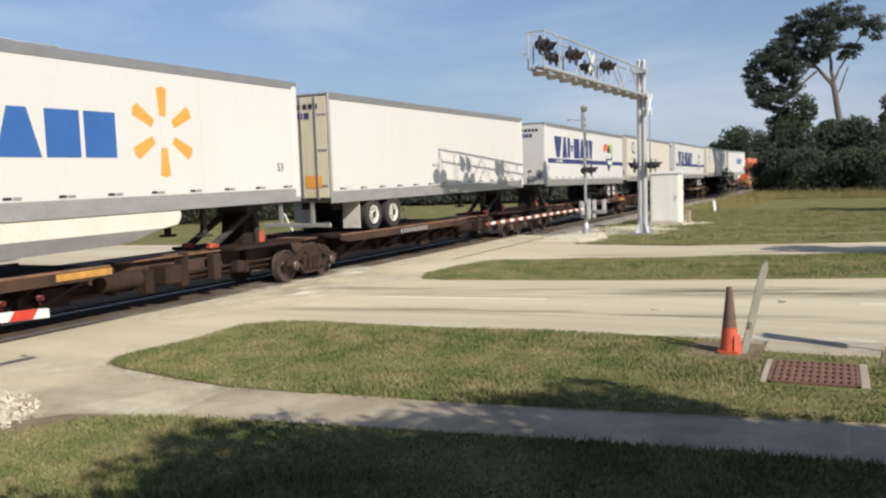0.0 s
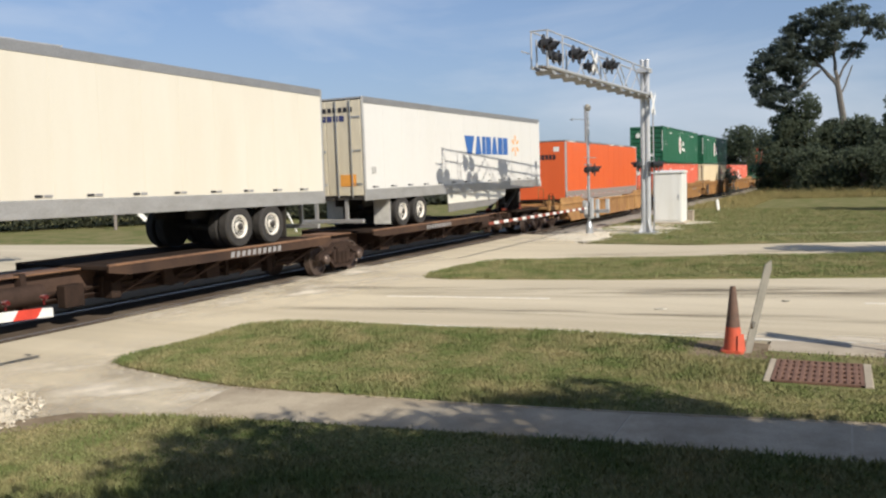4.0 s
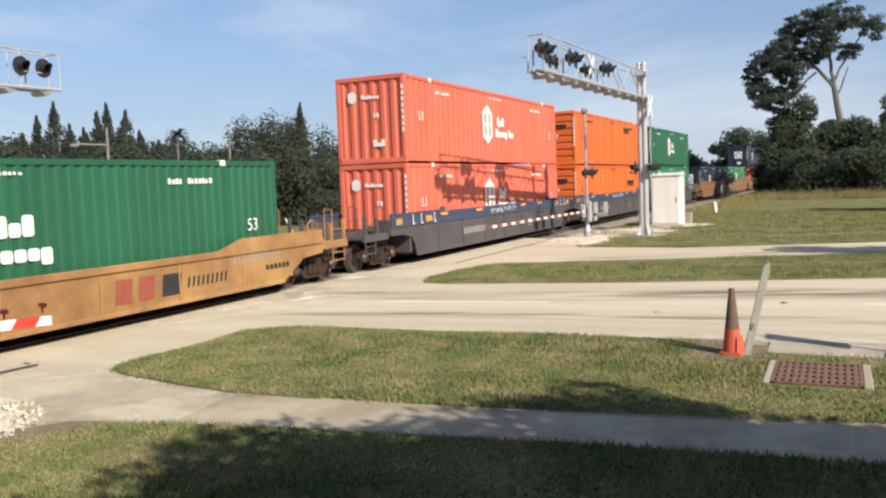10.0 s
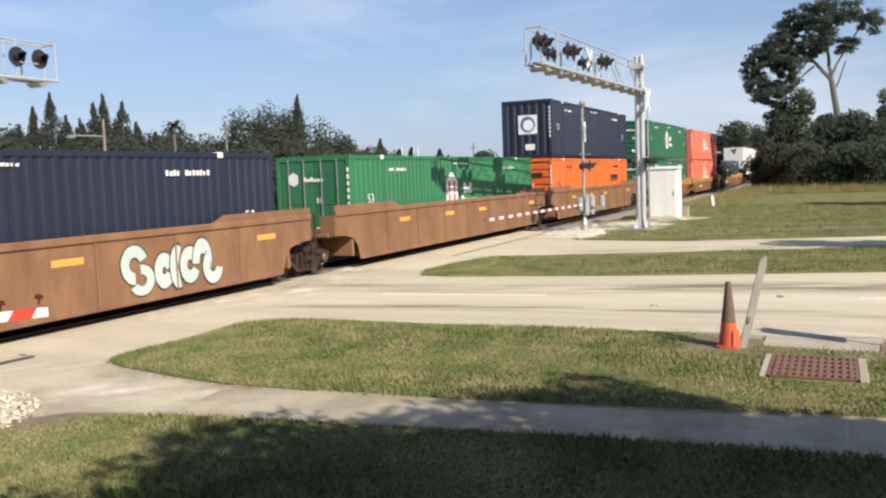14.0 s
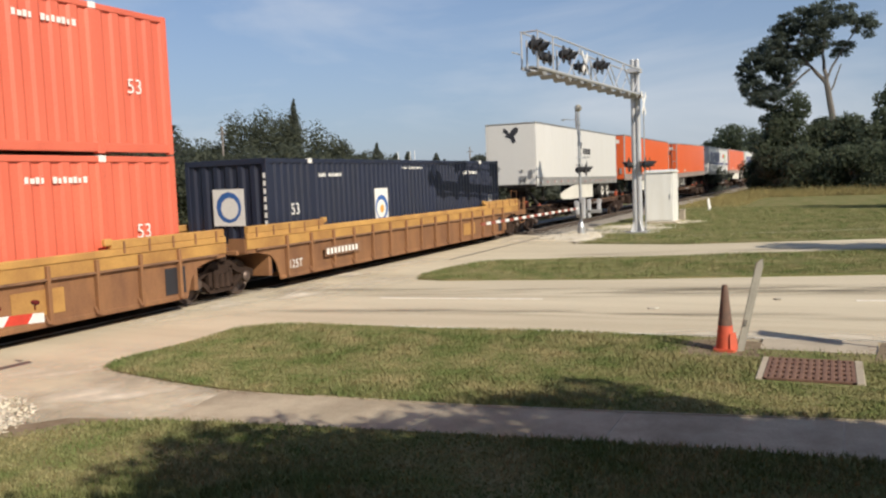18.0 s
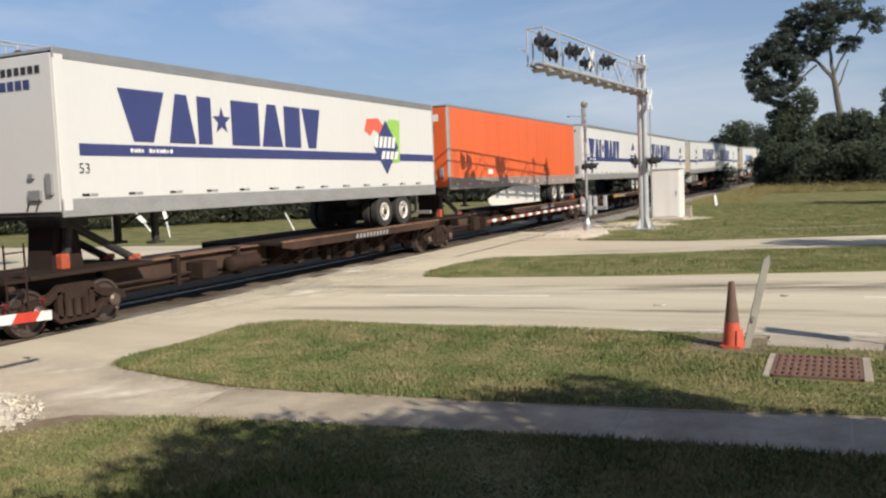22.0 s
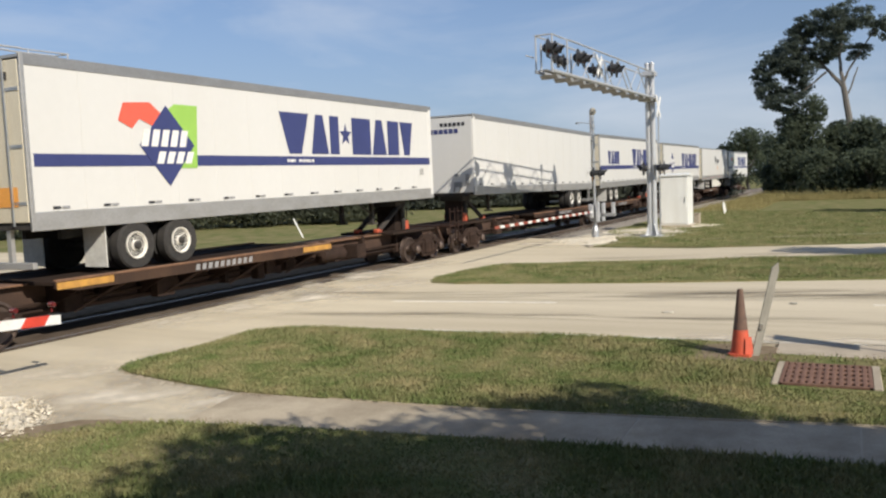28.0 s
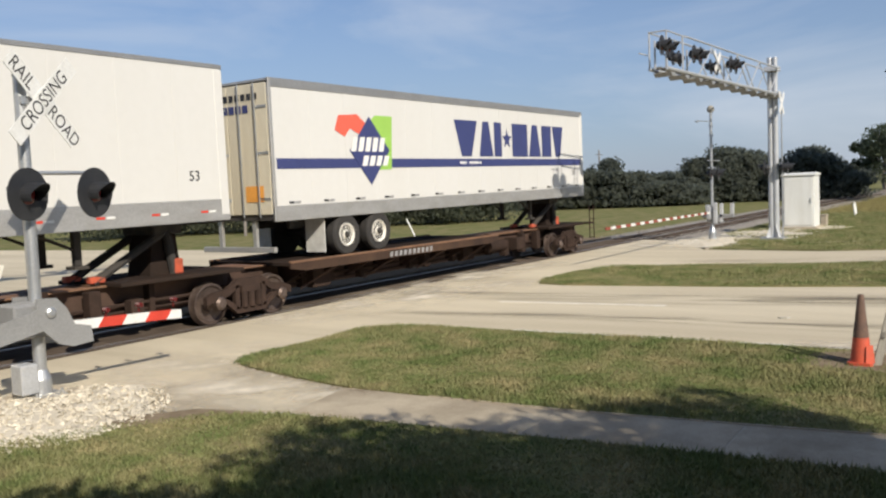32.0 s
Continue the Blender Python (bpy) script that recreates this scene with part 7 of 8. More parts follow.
def limb(b, a, c, r0, r1, rnd, steps=5, sway=0.06):
    """A bent tapered limb."""
    a, c = Vector(a), Vector(c)
    p, L = a, (c - a).length
    for i in range(steps):
        f0, f1 = i / steps, (i + 1) / steps
        q = a.lerp(c, f1) + Vector((rnd.uniform(-1, 1), rnd.uniform(-1, 1), rnd.uniform(-1, 1))) * L * sway * (1 - f1)
        b.tube(p, q, r0 + (r1 - r0) * f0, r0 + (r1 - r0) * f1, n=7, caps=False)
        p = q
    return p


def broad_tree(name, x, y, height, width, seed, label, mat="bush leaf", leaf=0.35, n=1500, low=0.25, group="", clumps=9):
    """A tapered trunk with limbs and a crown of leaf clumps."""
    r = random.Random(seed)
    t = thing(name, label, "tree", group)
    tr, cr = Build(), Build()
    top = (x + r.uniform(-0.3, 0.3), y + r.uniform(-0.3, 0.3), height * 0.6)
    limb(tr, (x, y, GROUND_Z), top, height * 0.028, height * 0.012, r)
    for k in range(clumps):
        a = 6.283 * k / clumps + r.uniform(-0.4, 0.4)
        d = width * 0.5 * r.uniform(0.25, 0.75)
        z = height * r.uniform(low + 0.15, 0.86)
        c = (x + d * math.cos(a), y + d * math.sin(a), z)
        limb(tr, (x, y, height * r.uniform(0.2, 0.5)), c, height * 0.012, height * 0.004, r, 3)
        q = width * r.uniform(0.2, 0.34)
        leaves(cr, c, (q, q, q * 0.8), n // clumps, leaf, r)
    leaves(cr, (x, y, height * 0.82), (width * 0.25, width * 0.25, height * 0.18), n // 6, leaf, r)
    part("trunk", tr, "bark", t)
    part("crown", cr, mat, t, "", kind="stuff")
    return t


def conifer(x, y, height, width, seed, group="tall pointed trees beyond the track"):
    """A slender pointed tree with drooping tiers."""
    r = random.Random(seed)
    t = thing("conifer_tree", "dark slender pointed casuarina-like tree beyond the track", "tree", group)
    tr, cr = Build(), Build()
    limb(tr, (x, y, GROUND_Z), (x, y, height * 0.95), height * 0.022, 0.03, r, 5, 0.01)
    for k in range(18):
        f = k / 17
        z = height * (0.12 + 0.86 * f)
        w = width * 0.62 * (1 - f) ** 0.9 * r.uniform(0.7, 1.25) + 0.16
        for _ in range(5):
            a = r.uniform(0, 6.283)
            leaves(cr, (x + w * 0.62 * math.cos(a), y + w * 0.62 * math.sin(a), z + r.uniform(-0.3, 0.3)), (w * 0.6, w * 0.6, height * 0.05), 64, 0.17, r)
    part("trunk", tr, "bark", t)
    part("crown", cr, "hazed leaf", t, "", kind="stuff")
    return t


PINE_CROWN = [(9.1, 11.2), (8.6, 13.6), (7.3, 14.9), (6.2, 15.8), (5.6, 17.7), (3.5, 18.3), (1.6, 19.0), (-0.2, 19.0), (-1.8, 18.2), (-3.8, 16.9), (-3.8, 15.3), (-2.3, 15.9), (-1.1, 16.6),
              (-0.2, 16.6), (0.0, 15.6), (0.9, 14.4), (2.1, 13.7), (3.1, 12.7), (4.0, 10.4), (6.0, 8.7), (7.5, 9.2)]


def pine(x, y, seed=3):
    """The tall slash pine with bare forked limbs and a broad lopsided crown."""
    r = random.Random(seed)
    t = thing("pine_tree", "tall pine with bare forking limbs and a broad lopsided crown", "tree")
    tr, cr = Build(), Build()
    P = lambda u, z, d=0.0: (x + d, y + u, z)
    limb(tr, P(-0.4, GROUND_Z), P(0.0, 7.8), 0.42, 0.32, r, 6, 0.012)
    limb(tr, P(0.0, 7.8), P(0.5, 10.9), 0.32, 0.27, r, 4, 0.01)
    arms = [((0.5, 10.9), (2.1, 12.9), 0.24), ((2.1, 12.9), (4.5, 13.7), 0.17), ((4.5, 13.7), (7.0, 13.2), 0.1), ((0.5, 10.9), (0.9, 14.0), 0.22), ((0.9, 14.0), (0.7, 16.5), 0.17), ((0.7, 16.5), (-0.4, 17.6), 0.1),
            ((0.9, 14.0), (3.2, 16.4), 0.13), ((0.5, 11.4), (0.0, 12.6), 0.15), ((0.0, 12.6), (-1.6, 15.2), 0.11), ((-1.6, 15.2), (-2.5, 16.5), 0.08), ((0.1, 10.2), (-0.8, 12.8), 0.1), ((2.1, 12.5), (4.4, 10.6), 0.12),
            ((4.4, 10.6), (6.8, 10.4), 0.09), ((2.1, 12.9), (4.6, 15.6), 0.12)]
    for (p0, z0), (p1, z1), q in arms:
        limb(tr, P(p0, z0), P(p1, z1, r.uniform(-0.4, 0.4)), q, q * 0.6, r, 4, 0.04)
    made = 0
    while made < 340:
        u, z = r.uniform(-4, 9.2), r.uniform(8.6, 19.1)
        tuft = (u + 0.6) ** 2 / 1.2 + (z - 14.5) ** 2 / 0.7 < 1
        if not (tuft or inside(u, z, PINE_CROWN)):
            continue
        q = r.uniform(0.35, 0.75)
        leaves(cr, P(u, z, r.uniform(-2.6, 2.6)), (q, q * 1.2, q * 0.6), 95, 0.165, r)
        made += 1
    part("trunk", tr, "bark", t, "pale bare trunk and limbs")
    part("crown", cr, "pine leaf", t, "", kind="stuff")
    return t


def inside(x, y, outline):
    c = False
    for (x0, y0), (x1, y1) in zip(outline, outline[1:] + outline[:1]):
        if (y0 > y) != (y1 > y) and x < (x1 - x0) * (y - y0) / (y1 - y0) + x0:
            c = not c
    return c


def polar(heading, dist):
    """A plan place by heading from +x and distance from the camera's stand."""
    return dist * math.cos(radians(heading)), dist * math.sin(radians(heading))


def wood(name, spots, seed, label, mat="hazed leaf", leaf=0.55):
    """Far woods: many leaf clumps in one mesh. Spots: heading, distance, height, width."""
    r = random.Random(seed)
    b = Build()
    for h, d, z, w in spots:
        x, y = polar(h, d)
        for _ in range(7):
            a, q = r.uniform(0, 6.283), r.uniform(0, 0.5) * w
            c = (x + q * math.cos(a), y + q * math.sin(a), z * r.uniform(0.25, 0.78))
            leaves(b, c, (w * 0.36, w * 0.36, z * 0.26), 300, leaf, r)
            leaves(b, c, (w * 0.26, w * 0.26, z * 0.2), 120, leaf * 1.7, r)
        leaves(b, (x, y, z * 0.3), (w * 0.6, w * 0.6, z * 0.34), 420, leaf, r)
        leaves(b, (x, y, z * 0.1), (w * 0.7, w * 0.7, z * 0.14), 420, leaf, r)
        leaves(b, (x, y, z * 0.3), (w * 0.45, w * 0.45, z * 0.26), 90, leaf * 1.7, r)
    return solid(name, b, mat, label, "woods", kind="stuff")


pine(95, 0)
for k, (x, y, z, w) in enumerate([(93, 3.2, 10.3, 5.4), (92, 5.3, 7.6, 4.0), (90, -1.6, 7.6, 5.6), (89, -4.6, 8.0, 6.0), (93, -5.6, 11.0, 5.0), (94, -10, 9.4, 8.5), (94, 5.0, 9.3, 3.6), (99, 6.2, 7.0, 5.0), (96, 0.8, 7.8, 6.0), (90, -16, 9, 9)]):
    broad_tree("tree", x, y, z, w, 20 + k, "dense dark green tree in the thicket beside the track", n=5200, leaf=0.23, low=-0.05, group="thicket", clumps=16)
for k, (x, y, z, w) in enumerate([(90, 5.0, 4.8, 4.2), (87, 2.4, 4.6, 5.2), (86, -1.6, 4.4, 5.5), (85, -5.5, 4.8, 6), (84, -10, 4.8, 6), (101, 7.4, 4.6, 4.0)]):
    broad_tree("shrub", x, y, z, w, 40 + k, "dense green shrub at the edge of the thicket", n=3000, leaf=0.2, low=-0.15, group="thicket shrubs", clumps=12)
for k, (x, y, z, w) in enumerate([(150, 15.2, 10.4, 7.4), (158, 12.2, 8.8, 6.5), (152, 18.0, 8.0, 5)]):
    broad_tree("tree", x, y, z, w, 60 + k, "rounded dark tree far along the track", n=3200, leaf=0.3, low=0.0, clumps=14)
for k, (h, d, z, w) in enumerate([(14.5, 106, 6.4, 7.0), (9.9, 108, 6.0, 7.0), (12.9, 110, 5.9, 6), (22.3, 102, 5.6, 5)]):
    x, y = polar(h, d)
    broad_tree("tree", x, y, z, w, 90 + k, "rounded green tree beyond the far side of the track", mat="hazed leaf", n=3600, leaf=0.27, low=0.0, clumps=14)
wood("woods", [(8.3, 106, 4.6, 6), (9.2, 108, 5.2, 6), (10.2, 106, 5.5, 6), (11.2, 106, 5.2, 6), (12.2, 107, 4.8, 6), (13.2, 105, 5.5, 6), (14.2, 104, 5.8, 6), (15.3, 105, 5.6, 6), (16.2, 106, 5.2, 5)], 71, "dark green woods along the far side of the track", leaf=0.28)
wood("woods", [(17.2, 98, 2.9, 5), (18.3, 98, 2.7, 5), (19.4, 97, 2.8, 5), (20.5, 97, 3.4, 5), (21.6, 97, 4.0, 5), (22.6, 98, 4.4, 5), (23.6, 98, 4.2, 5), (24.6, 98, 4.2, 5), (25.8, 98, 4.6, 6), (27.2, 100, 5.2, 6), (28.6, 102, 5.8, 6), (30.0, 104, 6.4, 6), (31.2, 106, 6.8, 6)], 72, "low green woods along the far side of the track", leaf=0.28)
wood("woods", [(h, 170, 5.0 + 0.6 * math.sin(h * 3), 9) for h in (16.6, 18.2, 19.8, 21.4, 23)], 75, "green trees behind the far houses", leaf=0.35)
wood("woods", [(31.6, 112, 8.8, 4.6), (32.3, 112, 11.0, 5.0), (33.2, 114, 12.0, 5.6), (34.3, 112, 12.2, 6.4), (35.4, 112, 12.7, 6.6), (36.4, 113, 13.0, 6.6), (37.4, 112, 12.9, 6.6), (38.4, 114, 12.2, 6.2), (39.3, 114, 10.8, 5.6), (40.2, 116, 9.8, 6.0), (41.2, 118, 8.4, 6), (43, 122, 7.6, 7)], 73, "rounded dark green woods beyond the track", "hedge leaf", 0.2)
for k, (h, z, w) in enumerate([(34.6, 13.4, 2.4), (51.5, 10.2, 2.4), (50.7, 12.3, 2.6), (49.7, 13.9, 4.0), (48.9, 11.2, 3.4), (47.3, 12.7, 2.8), (46.7, 13.7, 2.6), (45.6, 12.9, 3.8), (44.8, 10.6, 3.2), (43.7, 9.2, 2.2), (48.1, 10.9, 3.8), (53.2, 11.5, 4.0), (55, 13.0, 4.0), (57.5, 13.5, 4.4)]):
    x, y = polar(h, 112)
    conifer(x, y, z, w * 1.5, 80 + k)
wood("woods", [(h, 117, 10.6 + 0.8 * math.sin(h * 4), 7) for h in (41.6, 43.0, 44.0, 45.0, 46.2, 47.4, 48.6, 49.8, 51.0, 52.4, 54.5, 57, 60)], 74, "dark green woods beyond the track", leaf=0.3)

for k in range(9):
    x, y = polar(24.6 + 0.8 * k + 0.2 * math.sin(k * 5), 104)
    conifer(x, y, 4.9 + 0.9 * math.sin(k * 2.3) + 0.22 * k, 2.4, 180 + k, "small pointed trees beyond the track")
wood("hedge", [(30.4 + 1.35 * k, 71 + 2.0 * math.sin(k * 1.9), 5.6 + 1.0 * math.sin(k * 2.7) + (0.9 if k > 5 else 0.0), 5.0) for k in range(20)], 77, "dense olive green thicket on the far side of the crossing", "hedge leaf", 0.17)


def palm(x, y, height, seed):
    r = random.Random(seed)
    t = thing("palm_tree", "slim palm with a round tuft of fronds", "palm")
    part("trunk", Build().tube((x, y, GROUND_Z), (x + 0.2, y, height), 0.16, 0.11, 8), "bark", t)
    b = Build()
    for k in range(26):
        a, up = r.uniform(0, 6.283), r.uniform(-0.2, 1.4)
        p = Vector((x + 0.2, y, height))
        d = Vector((math.cos(a), math.sin(a), up))
        for s in range(5):
            q = p + d.normalized() * 0.34
            w = Vector((-math.sin(a), math.cos(a), 0)) * (0.34 - 0.05 * s)
            b.add([tuple(p - w), tuple(p + w), tuple(q + w * 0.85), tuple(q - w * 0.85)], [(0, 1, 2, 3)])
            p, d = q, d + Vector((0, 0, -0.35))
    part("fronds", b, "hazed leaf", t)
    return t


palm(*polar(42.6, 105), 9.6, 5)


def utility_pole(x, y, height, kind):
    t = thing("street_lamp" if kind == "lamp" else "utility_pole", "slim grey street lamp beyond the tracks" if kind == "lamp" else "weathered wooden utility pole", "lamp post" if kind == "lamp" else "pole")
    part("pole", Build().tube((x, y, GROUND_Z), (x, y, height), 0.12, 0.09, 8), "pole wood", t)
    if kind == "lamp":
        part("arm", Build().tube((x, y, height - 1.2), (x - 1.6, y + 1.2, height - 1.1), 0.05, n=6), "galvanised", t)
        part("head", Build().box(x - 2.0, x - 1.5, y + 1.05, y + 1.4, height - 1.3, height - 1.1, 0.03), "galvanised", t)
    else:
        part("crossarm", Build().box(x - 0.06, x + 0.06, y - 0.45, y + 0.45, height - 0.7, height - 0.6), "pole wood", t)
    return t


utility_pole(*polar(46.76, 64), 7.5, "lamp")
utility_pole(*polar(39.3, 78), 8.2, "pole")
utility_pole(*polar(22.9, 118), 7.2, "pole")
utility_pole(*polar(15.72, 110), 10.9, "lamp")
for h, lean in ((27.5, 0.5), (27.15, -0.35), (26.65, 0.0)):
    x, y = polar(h, 100)
    flag = thing("white_pole", "thin white pole standing beyond the track", "pole")
    part("pole", Build().tube((x, y, GROUND_Z), (x - 0.5 * lean, y + 0.85 * lean, 6.25), 0.05, 0.045, 6), "decal white", flag)


def house(x, y, turn, label):
    m = pose(x, y, GROUND_Z, 0, 0, turn)
    t = thing("house", label, "house", at=m)
    part("wall", Build().box(-4, 4, -4, 4, 0, 2.8), "wall tan", t)
    part("roof", Build().prism([(-4.8, 2.75), (4.8, 2.75), (0, 3.9)], 8.6, (-4.3, 0, 0), (0, 1, 0), (0, 0, 1)), "roof white", t, "pale low gabled roof")
    for k in (-2.6, 0.2, 2.8):
        w = part("window", Build().box(k - 0.6, k + 0.6, -4.06, -3.98, 1.0, 2.2), "window dark", t)
        part("frame", Build().box(k - 0.68, k + 0.68, -4.09, -4.04, 2.2, 2.28).box(k - 0.68, k + 0.68, -4.09, -4.04, 0.92, 1.0), "roof white", w)
    return t


house(*polar(19.3, 195), -65, "low house with a pale roof among the far trees")
house(*polar(17.0, 205), -70, "low house with a pale roof among the far trees")

# leaning white posts in the grass beyond the track
for x, y, reach, tall, plate in ((41.3, 29.25, 0.55, 1.15, 0.0), (37.9, 35.8, 0.30, 1.9, 0.13), (43.1, 42.3, 0.95, 1.35, 0.24), (56.7, 7.25, 0.12, 0.95, 0.1)):
    to = Vector((x - 0.62 * reach, y + 0.78 * reach, GROUND_Z + tall))
    leaner = thing("marker_post", "leaning white marker post in the grass beyond the tracks", "post")
    part("post", Build().tube((x, y, GROUND_Z - 0.1), to, 0.05, 0.05, 8), "decal white", leaner)
    if plate:
        mid = Vector((x, y, GROUND_Z)).lerp(to, 0.72)
        face = Build().prism([(-plate * 0.6, -0.42), (plate, -0.3), (plate * 0.7, 0.26), (-plate * 0.2, 0.4), (-plate, 0.12)], 0.03, mid + Vector((-0.06, -0.06, 0)), (0.62, -0.78, 0), (to - Vector((x, y, GROUND_Z))).normalized())
        part("plate", face, "decal white", leaner, "white plate on the post")

# unseen broad tree beside the camera's stand; its crown shades the footpath and lawn
SHADE = [(-9, 8.5), (-2.0, 8.5), (-0.6, 4.0), (0.2, 1.0), (1.3, -0.9), (2.3, -0.6), (3.1, -0.1), (3.7, -0.5), (4.0, -1.4), (4.4, -1.9), (5.2, -2.1), (5.9, -3.0), (6.4, -3.7), (6.4, -4.5), (5.8, -5.2), (5.8, -8.0), (6.5, -12.0), (0, -12.0), (-9, -10)]


def shade_tree():
    """A spreading crown, shaped to cast the path's shade, on a trunk with limbs."""
    r = random.Random(17)
    t = thing("shade_tree", "unseen broad leafy tree casting shade on the footpath", "tree")
    tr, cr = Build(), Build()
    foot = Vector((2.2, -5.5, 0))
    limb(tr, foot - Vector((0, 0, 0.2)), foot + Vector((0, 0, 3.2)), 0.34, 0.26, r, 5, 0.02)
    k = 0
    for i in range(4600):
        x, y = r.uniform(-9, 6.6), r.uniform(-12, 8.5)
        if not inside(x, y, SHADE):
            continue
        if not inside(x + 0.5, y + 0.95, SHADE) and r.random() < 0.55:
            continue
        up = r.random() ** 1.3 * 7.0
        c = Vector((x, y, 5.0 + r.uniform(-0.3, 0.3))) - (SUN_TO * math.cos(SUN_EL) - Vector((0, 0, math.sin(SUN_EL)))) * up
        leaves(cr, c, (0.5, 0.5, 0.3), 95, 0.095, r, 0.6)
        k += 1
        # extra clumps up the sun's ray, added only to block more skylight
        if k % 3 == 0 and inside(x + 1.0, y + 1.0, SHADE) and inside(x + 0.9, y - 0.6, SHADE) and inside(x - 0.2, y + 1.2, SHADE):
            leaves(cr, c + (Vector((0, 0, math.sin(SUN_EL))) - SUN_TO * math.cos(SUN_EL)) * r.uniform(5.0, 9.0), (0.5, 0.5, 0.4), 60, 0.15, r, 0.6)
        if k % 40 == 0:
            limb(tr, foot + Vector((0, 0, r.uniform(2.4, 3.2))), (x, y, 4.9), 0.1, 0.02, r, 4, 0.05)
    part("trunk", tr, "bark", t)
    part("crown", cr, "shade leaf", t, "", kind="stuff")


shade_tree()
# unseen shrubs, added to keep skylight off the shaded path and lawn
for k, (x, y, z, w) in enumerate([(2.6, -1.8, 2.1, 1.7), (4.0, -1.75, 2.1, 1.7), (5.4, -1.75, 2.1, 1.7), (6.8, -1.8, 2.1, 1.7), (3.2, -3.1, 3.0, 2.0), (5.0, -3.1, 3.1, 2.0), (6.6, -3.2, 3.0, 1.9), (4.0, -4.6, 4.0, 2.4), (6.0, -4.7, 4.0, 2.4)]):
    broad_tree("shrub", x, y, z, w, 140 + k, "unseen leafy shrub added to deepen the footpath's shade", mat="shade leaf", n=2600, leaf=0.1, low=-0.1, group="shrubs under the shade tree", clumps=12)
# two unseen trees, set beside the view to cast shadows on lawn and path
broad_tree("tree", 53.0, -9.5, 9.0, 6.0, 121, "leafy tree on the verge, its shadow on the grass", n=3000, leaf=0.25, low=0.1, clumps=14)
broad_tree("tree", 26.4, -6.2, 6.4, 3.4, 122, "small leafy tree in the grass strip, its shadow on the path", n=2400, leaf=0.16, low=0.25, clumps=12)


def blades(name, outline, n, h, seed, label, z, mat="blade", keep=None, hole=None, bare=None):
    """Grass blades strewn over an outline."""
    r = np.random.default_rng(seed)
    poly = np.array(outline)
    lo, hi = poly.min(0), poly.max(0)
    if keep:
        lo, hi = np.maximum(lo, keep[0]), np.minimum(hi, keep[1])
    pts = r.uniform(lo, hi, (n, 2))
    within = np.zeros(n, bool)
    for (x0, y0), (x1, y1) in zip(poly, np.roll(poly, -1, 0)):
        cross = (y0 > pts[:, 1]) != (y1 > pts[:, 1])
        with np.errstate(divide="ignore", invalid="ignore"):
            at = (x1 - x0) * (pts[:, 1] - y0) / (y1 - y0 + 1e-12) + x0
        within ^= cross & (pts[:, 0] < at)
    if hole:
        within &= ~((pts[:, 0] > hole[0]) & (pts[:, 0] < hole[1]) & (pts[:, 1] > hole[2]) & (pts[:, 1] < hole[3]))
    if bare:
        within &= ~((pts[:, 0] > bare[0]) & (pts[:, 0] < bare[1]) & (pts[:, 1] > bare[2]) & (pts[:, 1] < bare[3])) | (r.random(n) < 0.12)
    pts = pts[within]
    m = len(pts)
    pts = pts + r.normal(0, 0.03, (m, 2))   # ragged edges
    a = r.uniform(0, 2 * np.pi, m)
    w = r.uniform(0.006, 0.012, m)
    hh = h * r.uniform(0.4, 1.25, m) * (0.75 + 0.35 * np.sin(pts[:, 0] * 1.7 + 1.3 * np.sin(pts[:, 1] * 1.1)))
    tilt = r.normal(0, 0.45, (m, 2)) * hh[:, None]
    base = np.column_stack([pts, np.full(m, z)])
    off = np.column_stack([np.cos(a) * w, np.sin(a) * w, np.zeros(m)])
    tip = base + np.column_stack([tilt, hh])
    v = np.empty((m, 3, 3))
    v[:, 0], v[:, 1], v[:, 2] = base - off, base + off, tip
    me = bpy.data.meshes.new(name)
    me.vertices.add(3 * m)
    me.vertices.foreach_set("co", v.ravel())
    me.loops.add(3 * m)
    me.loops.foreach_set("vertex_index", np.arange(3 * m, dtype=np.int32))
    me.polygons.add(m)
    me.polygons.foreach_set("loop_start", np.arange(0, 3 * m, 3, dtype=np.int32))
    me.update()
    me.validate()
    me.materials.append(M[mat])
    return solid(name, me, mat, label, "grass", kind="stuff")


blades("grass", ISLAND, 170000, 0.06, 1, "short green and straw grass of the verge", 0.028, keep=((8, -1.5), (14, 10.5)), hole=(10.55, 12.05, -0.38, 0.9), bare=(11.85, 13.3, -0.8, 1.95))
blades("grass", NEAR_LAWN, 150000, 0.06, 2, "short green and straw grass of the lawn", 0.028, keep=((3.2, -1.0), (8.2, 9.5)))
blades("grass", STRIP, 90000, 0.07, 3, "short grass of the narrow strip", 0.038, keep=((19, -2.5), (29, 10.6)))
blades("grass", far, 120000, 0.11, 4, "short grass of the wide verge", 0.018, keep=((31, -3.5), (60, 12)))


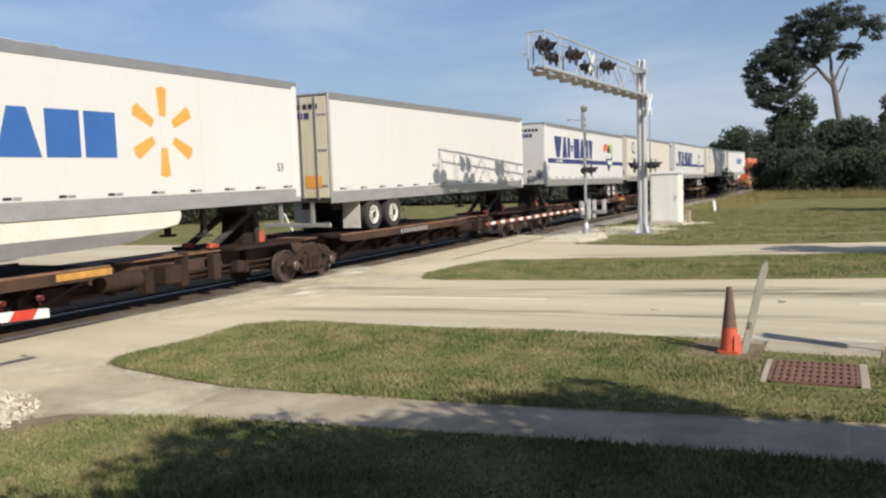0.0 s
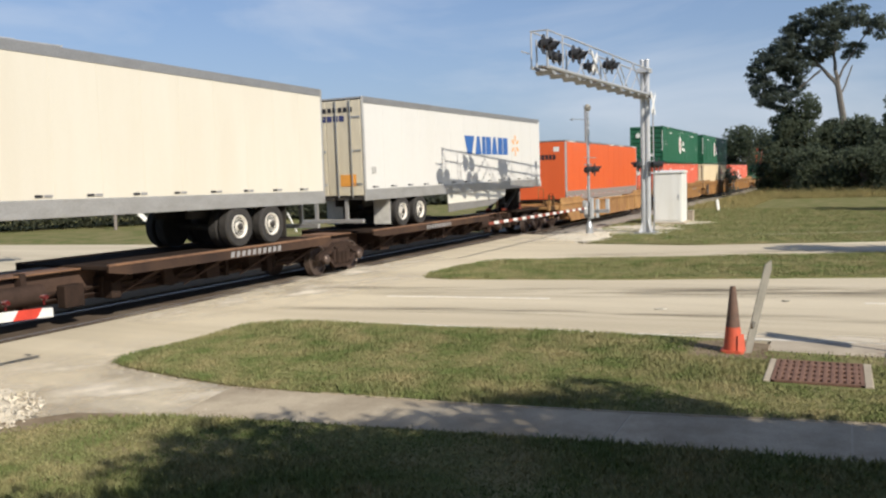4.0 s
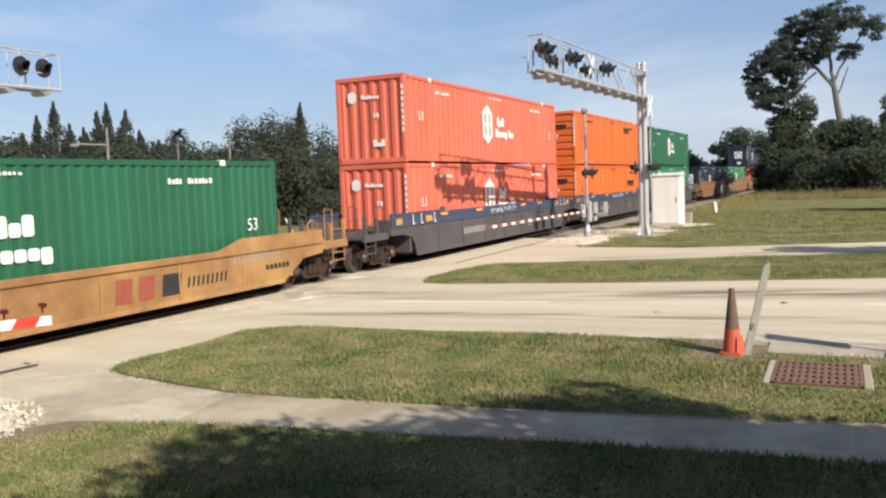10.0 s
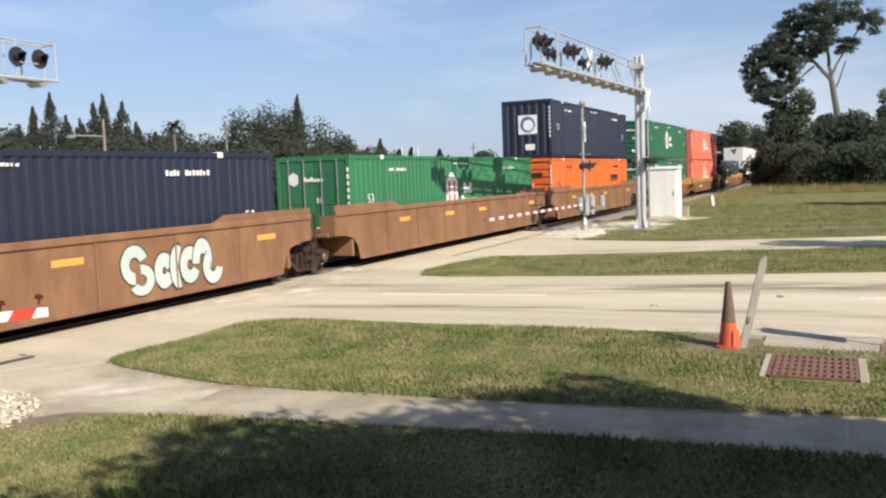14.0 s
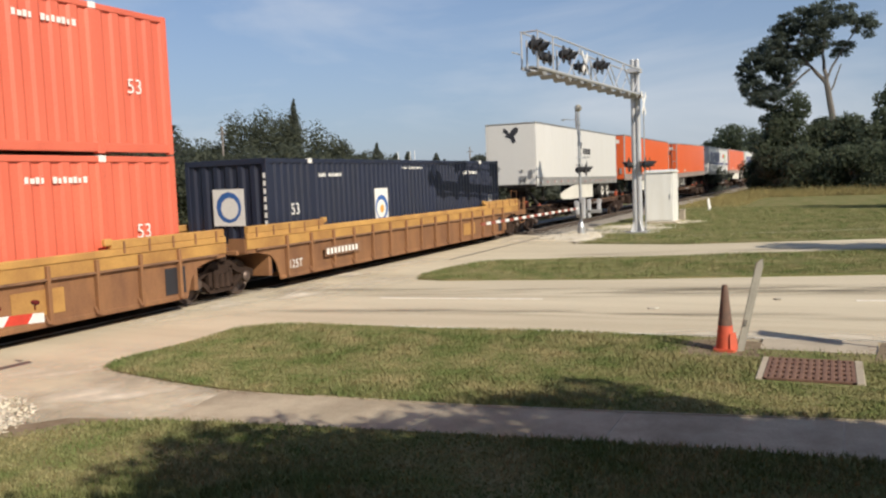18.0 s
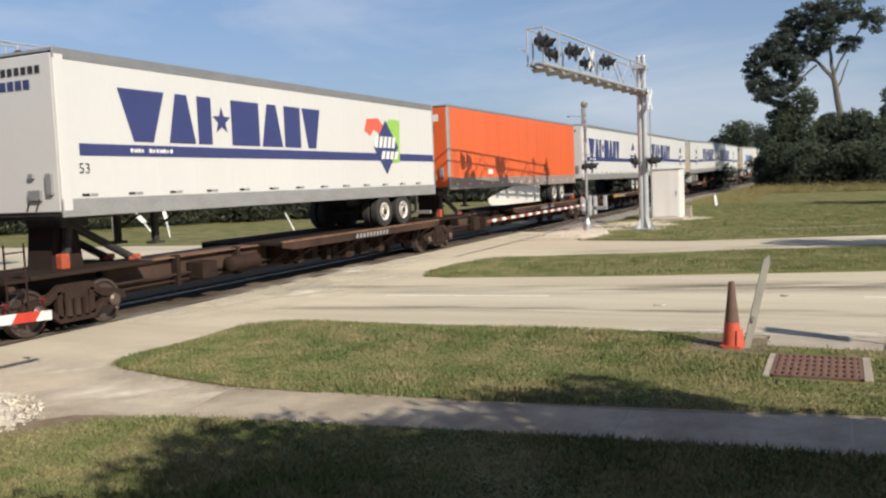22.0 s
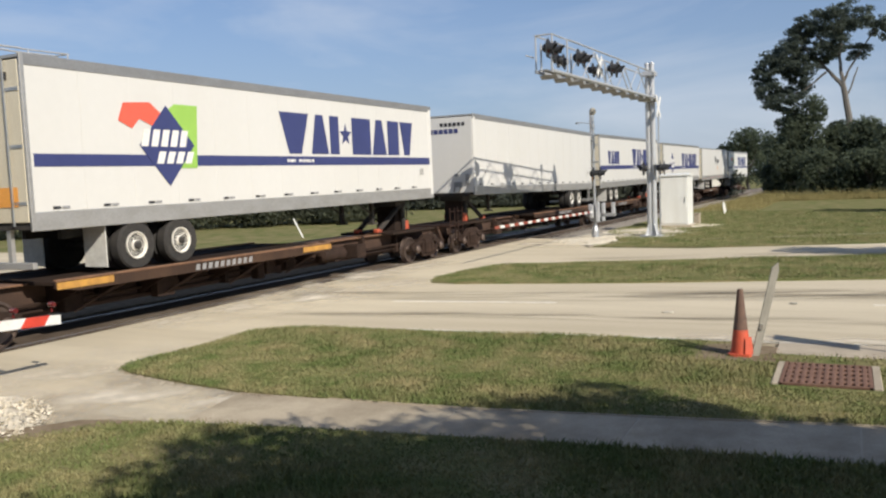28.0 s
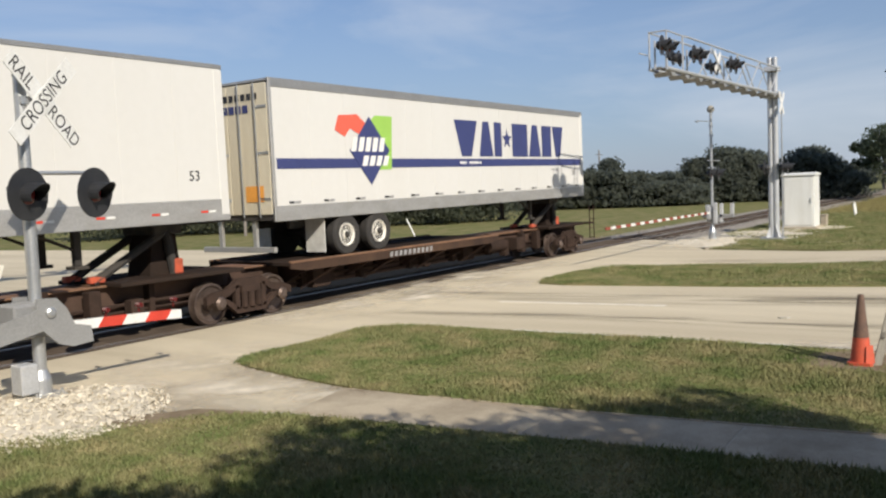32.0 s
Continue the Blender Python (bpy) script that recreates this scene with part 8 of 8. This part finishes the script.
def crumbs(name, line, n, spread, size, mat, seed, label, z=0.012):
    """Small uneven bits strewn along a line."""
    r = random.Random(seed)
    b = Build()
    for _ in range(n):
        k = r.randrange(len(line) - 1)
        q = r.random()
        x = line[k][0] * (1 - q) + line[k + 1][0] * q + r.gauss(0, spread)
        y = line[k][1] * (1 - q) + line[k + 1][1] * q + r.gauss(0, spread)
        d = size * r.uniform(0.4, 1.4)
        vs = [(x + r.uniform(-d, d), y + r.uniform(-d, d), z + r.uniform(-0.004, d * 0.6)) for _ in range(4)]
        b.add(vs, [(0, 1, 2), (0, 3, 1), (1, 3, 2), (0, 2, 3)])
    return solid(name, b, mat, label, "debris", kind="stuff")


tip = [(8.45, 6.4), (8.45, 7.1), (8.62, 8.2), (8.85, 9.3), (9.0, 9.75), (9.25, 9.95), (9.9, 10.0), (10.8, 9.95), (12.3, 9.98)]
crumbs("soil_crumbs", tip, 900, 0.07, 0.016, "soil", 31, "brown soil crumbs along the verge's edge")
crumbs("sand_grains", tip, 260, 0.16, 0.014, "limerock", 32, "pale sand grains along the verge's edge")
corner = [(7.12, 6.6), (6.72, 7.65), (5.92, 8.35), (4.6, 8.95)]
crumbs("soil_crumbs", corner, 1100, 0.12, 0.018, "soil", 33, "brown soil crumbs along the lawn's edge")
crumbs("sand_grains", corner, 420, 0.2, 0.015, "limerock", 34, "pale sand grains along the lawn's edge")
crumbs("leaf_litter", [(11.8, 1.9), (12.3, 1.1), (12.9, 1.5), (12.2, 0.9), (11.6, 1.3), (12.7, -0.7), (12.9, -1.6)], 700, 0.16, 0.02, "cone dirt", 35, "dry brown leaves and soil round the cone", 0.035)
edge = [tuple(along(s, -4.2).translation[:2]) for s in range(60, 112, 4)] + [tuple(along(s, -8.5).translation[:2]) for s in range(108, 56, -4)]
blades("tall_grass", edge, 16000, 0.55, 5, "tall straw-coloured grass along the thicket", 0.0, "dry grass")
thick = [polar(h, 79) for h in (5.5, 3, 0, -3, -6)] + [polar(h, 86) for h in (-6, -3, 0, 3, 5.5)]
blades("tall_grass", thick, 26000, 0.8, 6, "tall straw-coloured grass before the thicket", 0.0, "dry grass")

motions()
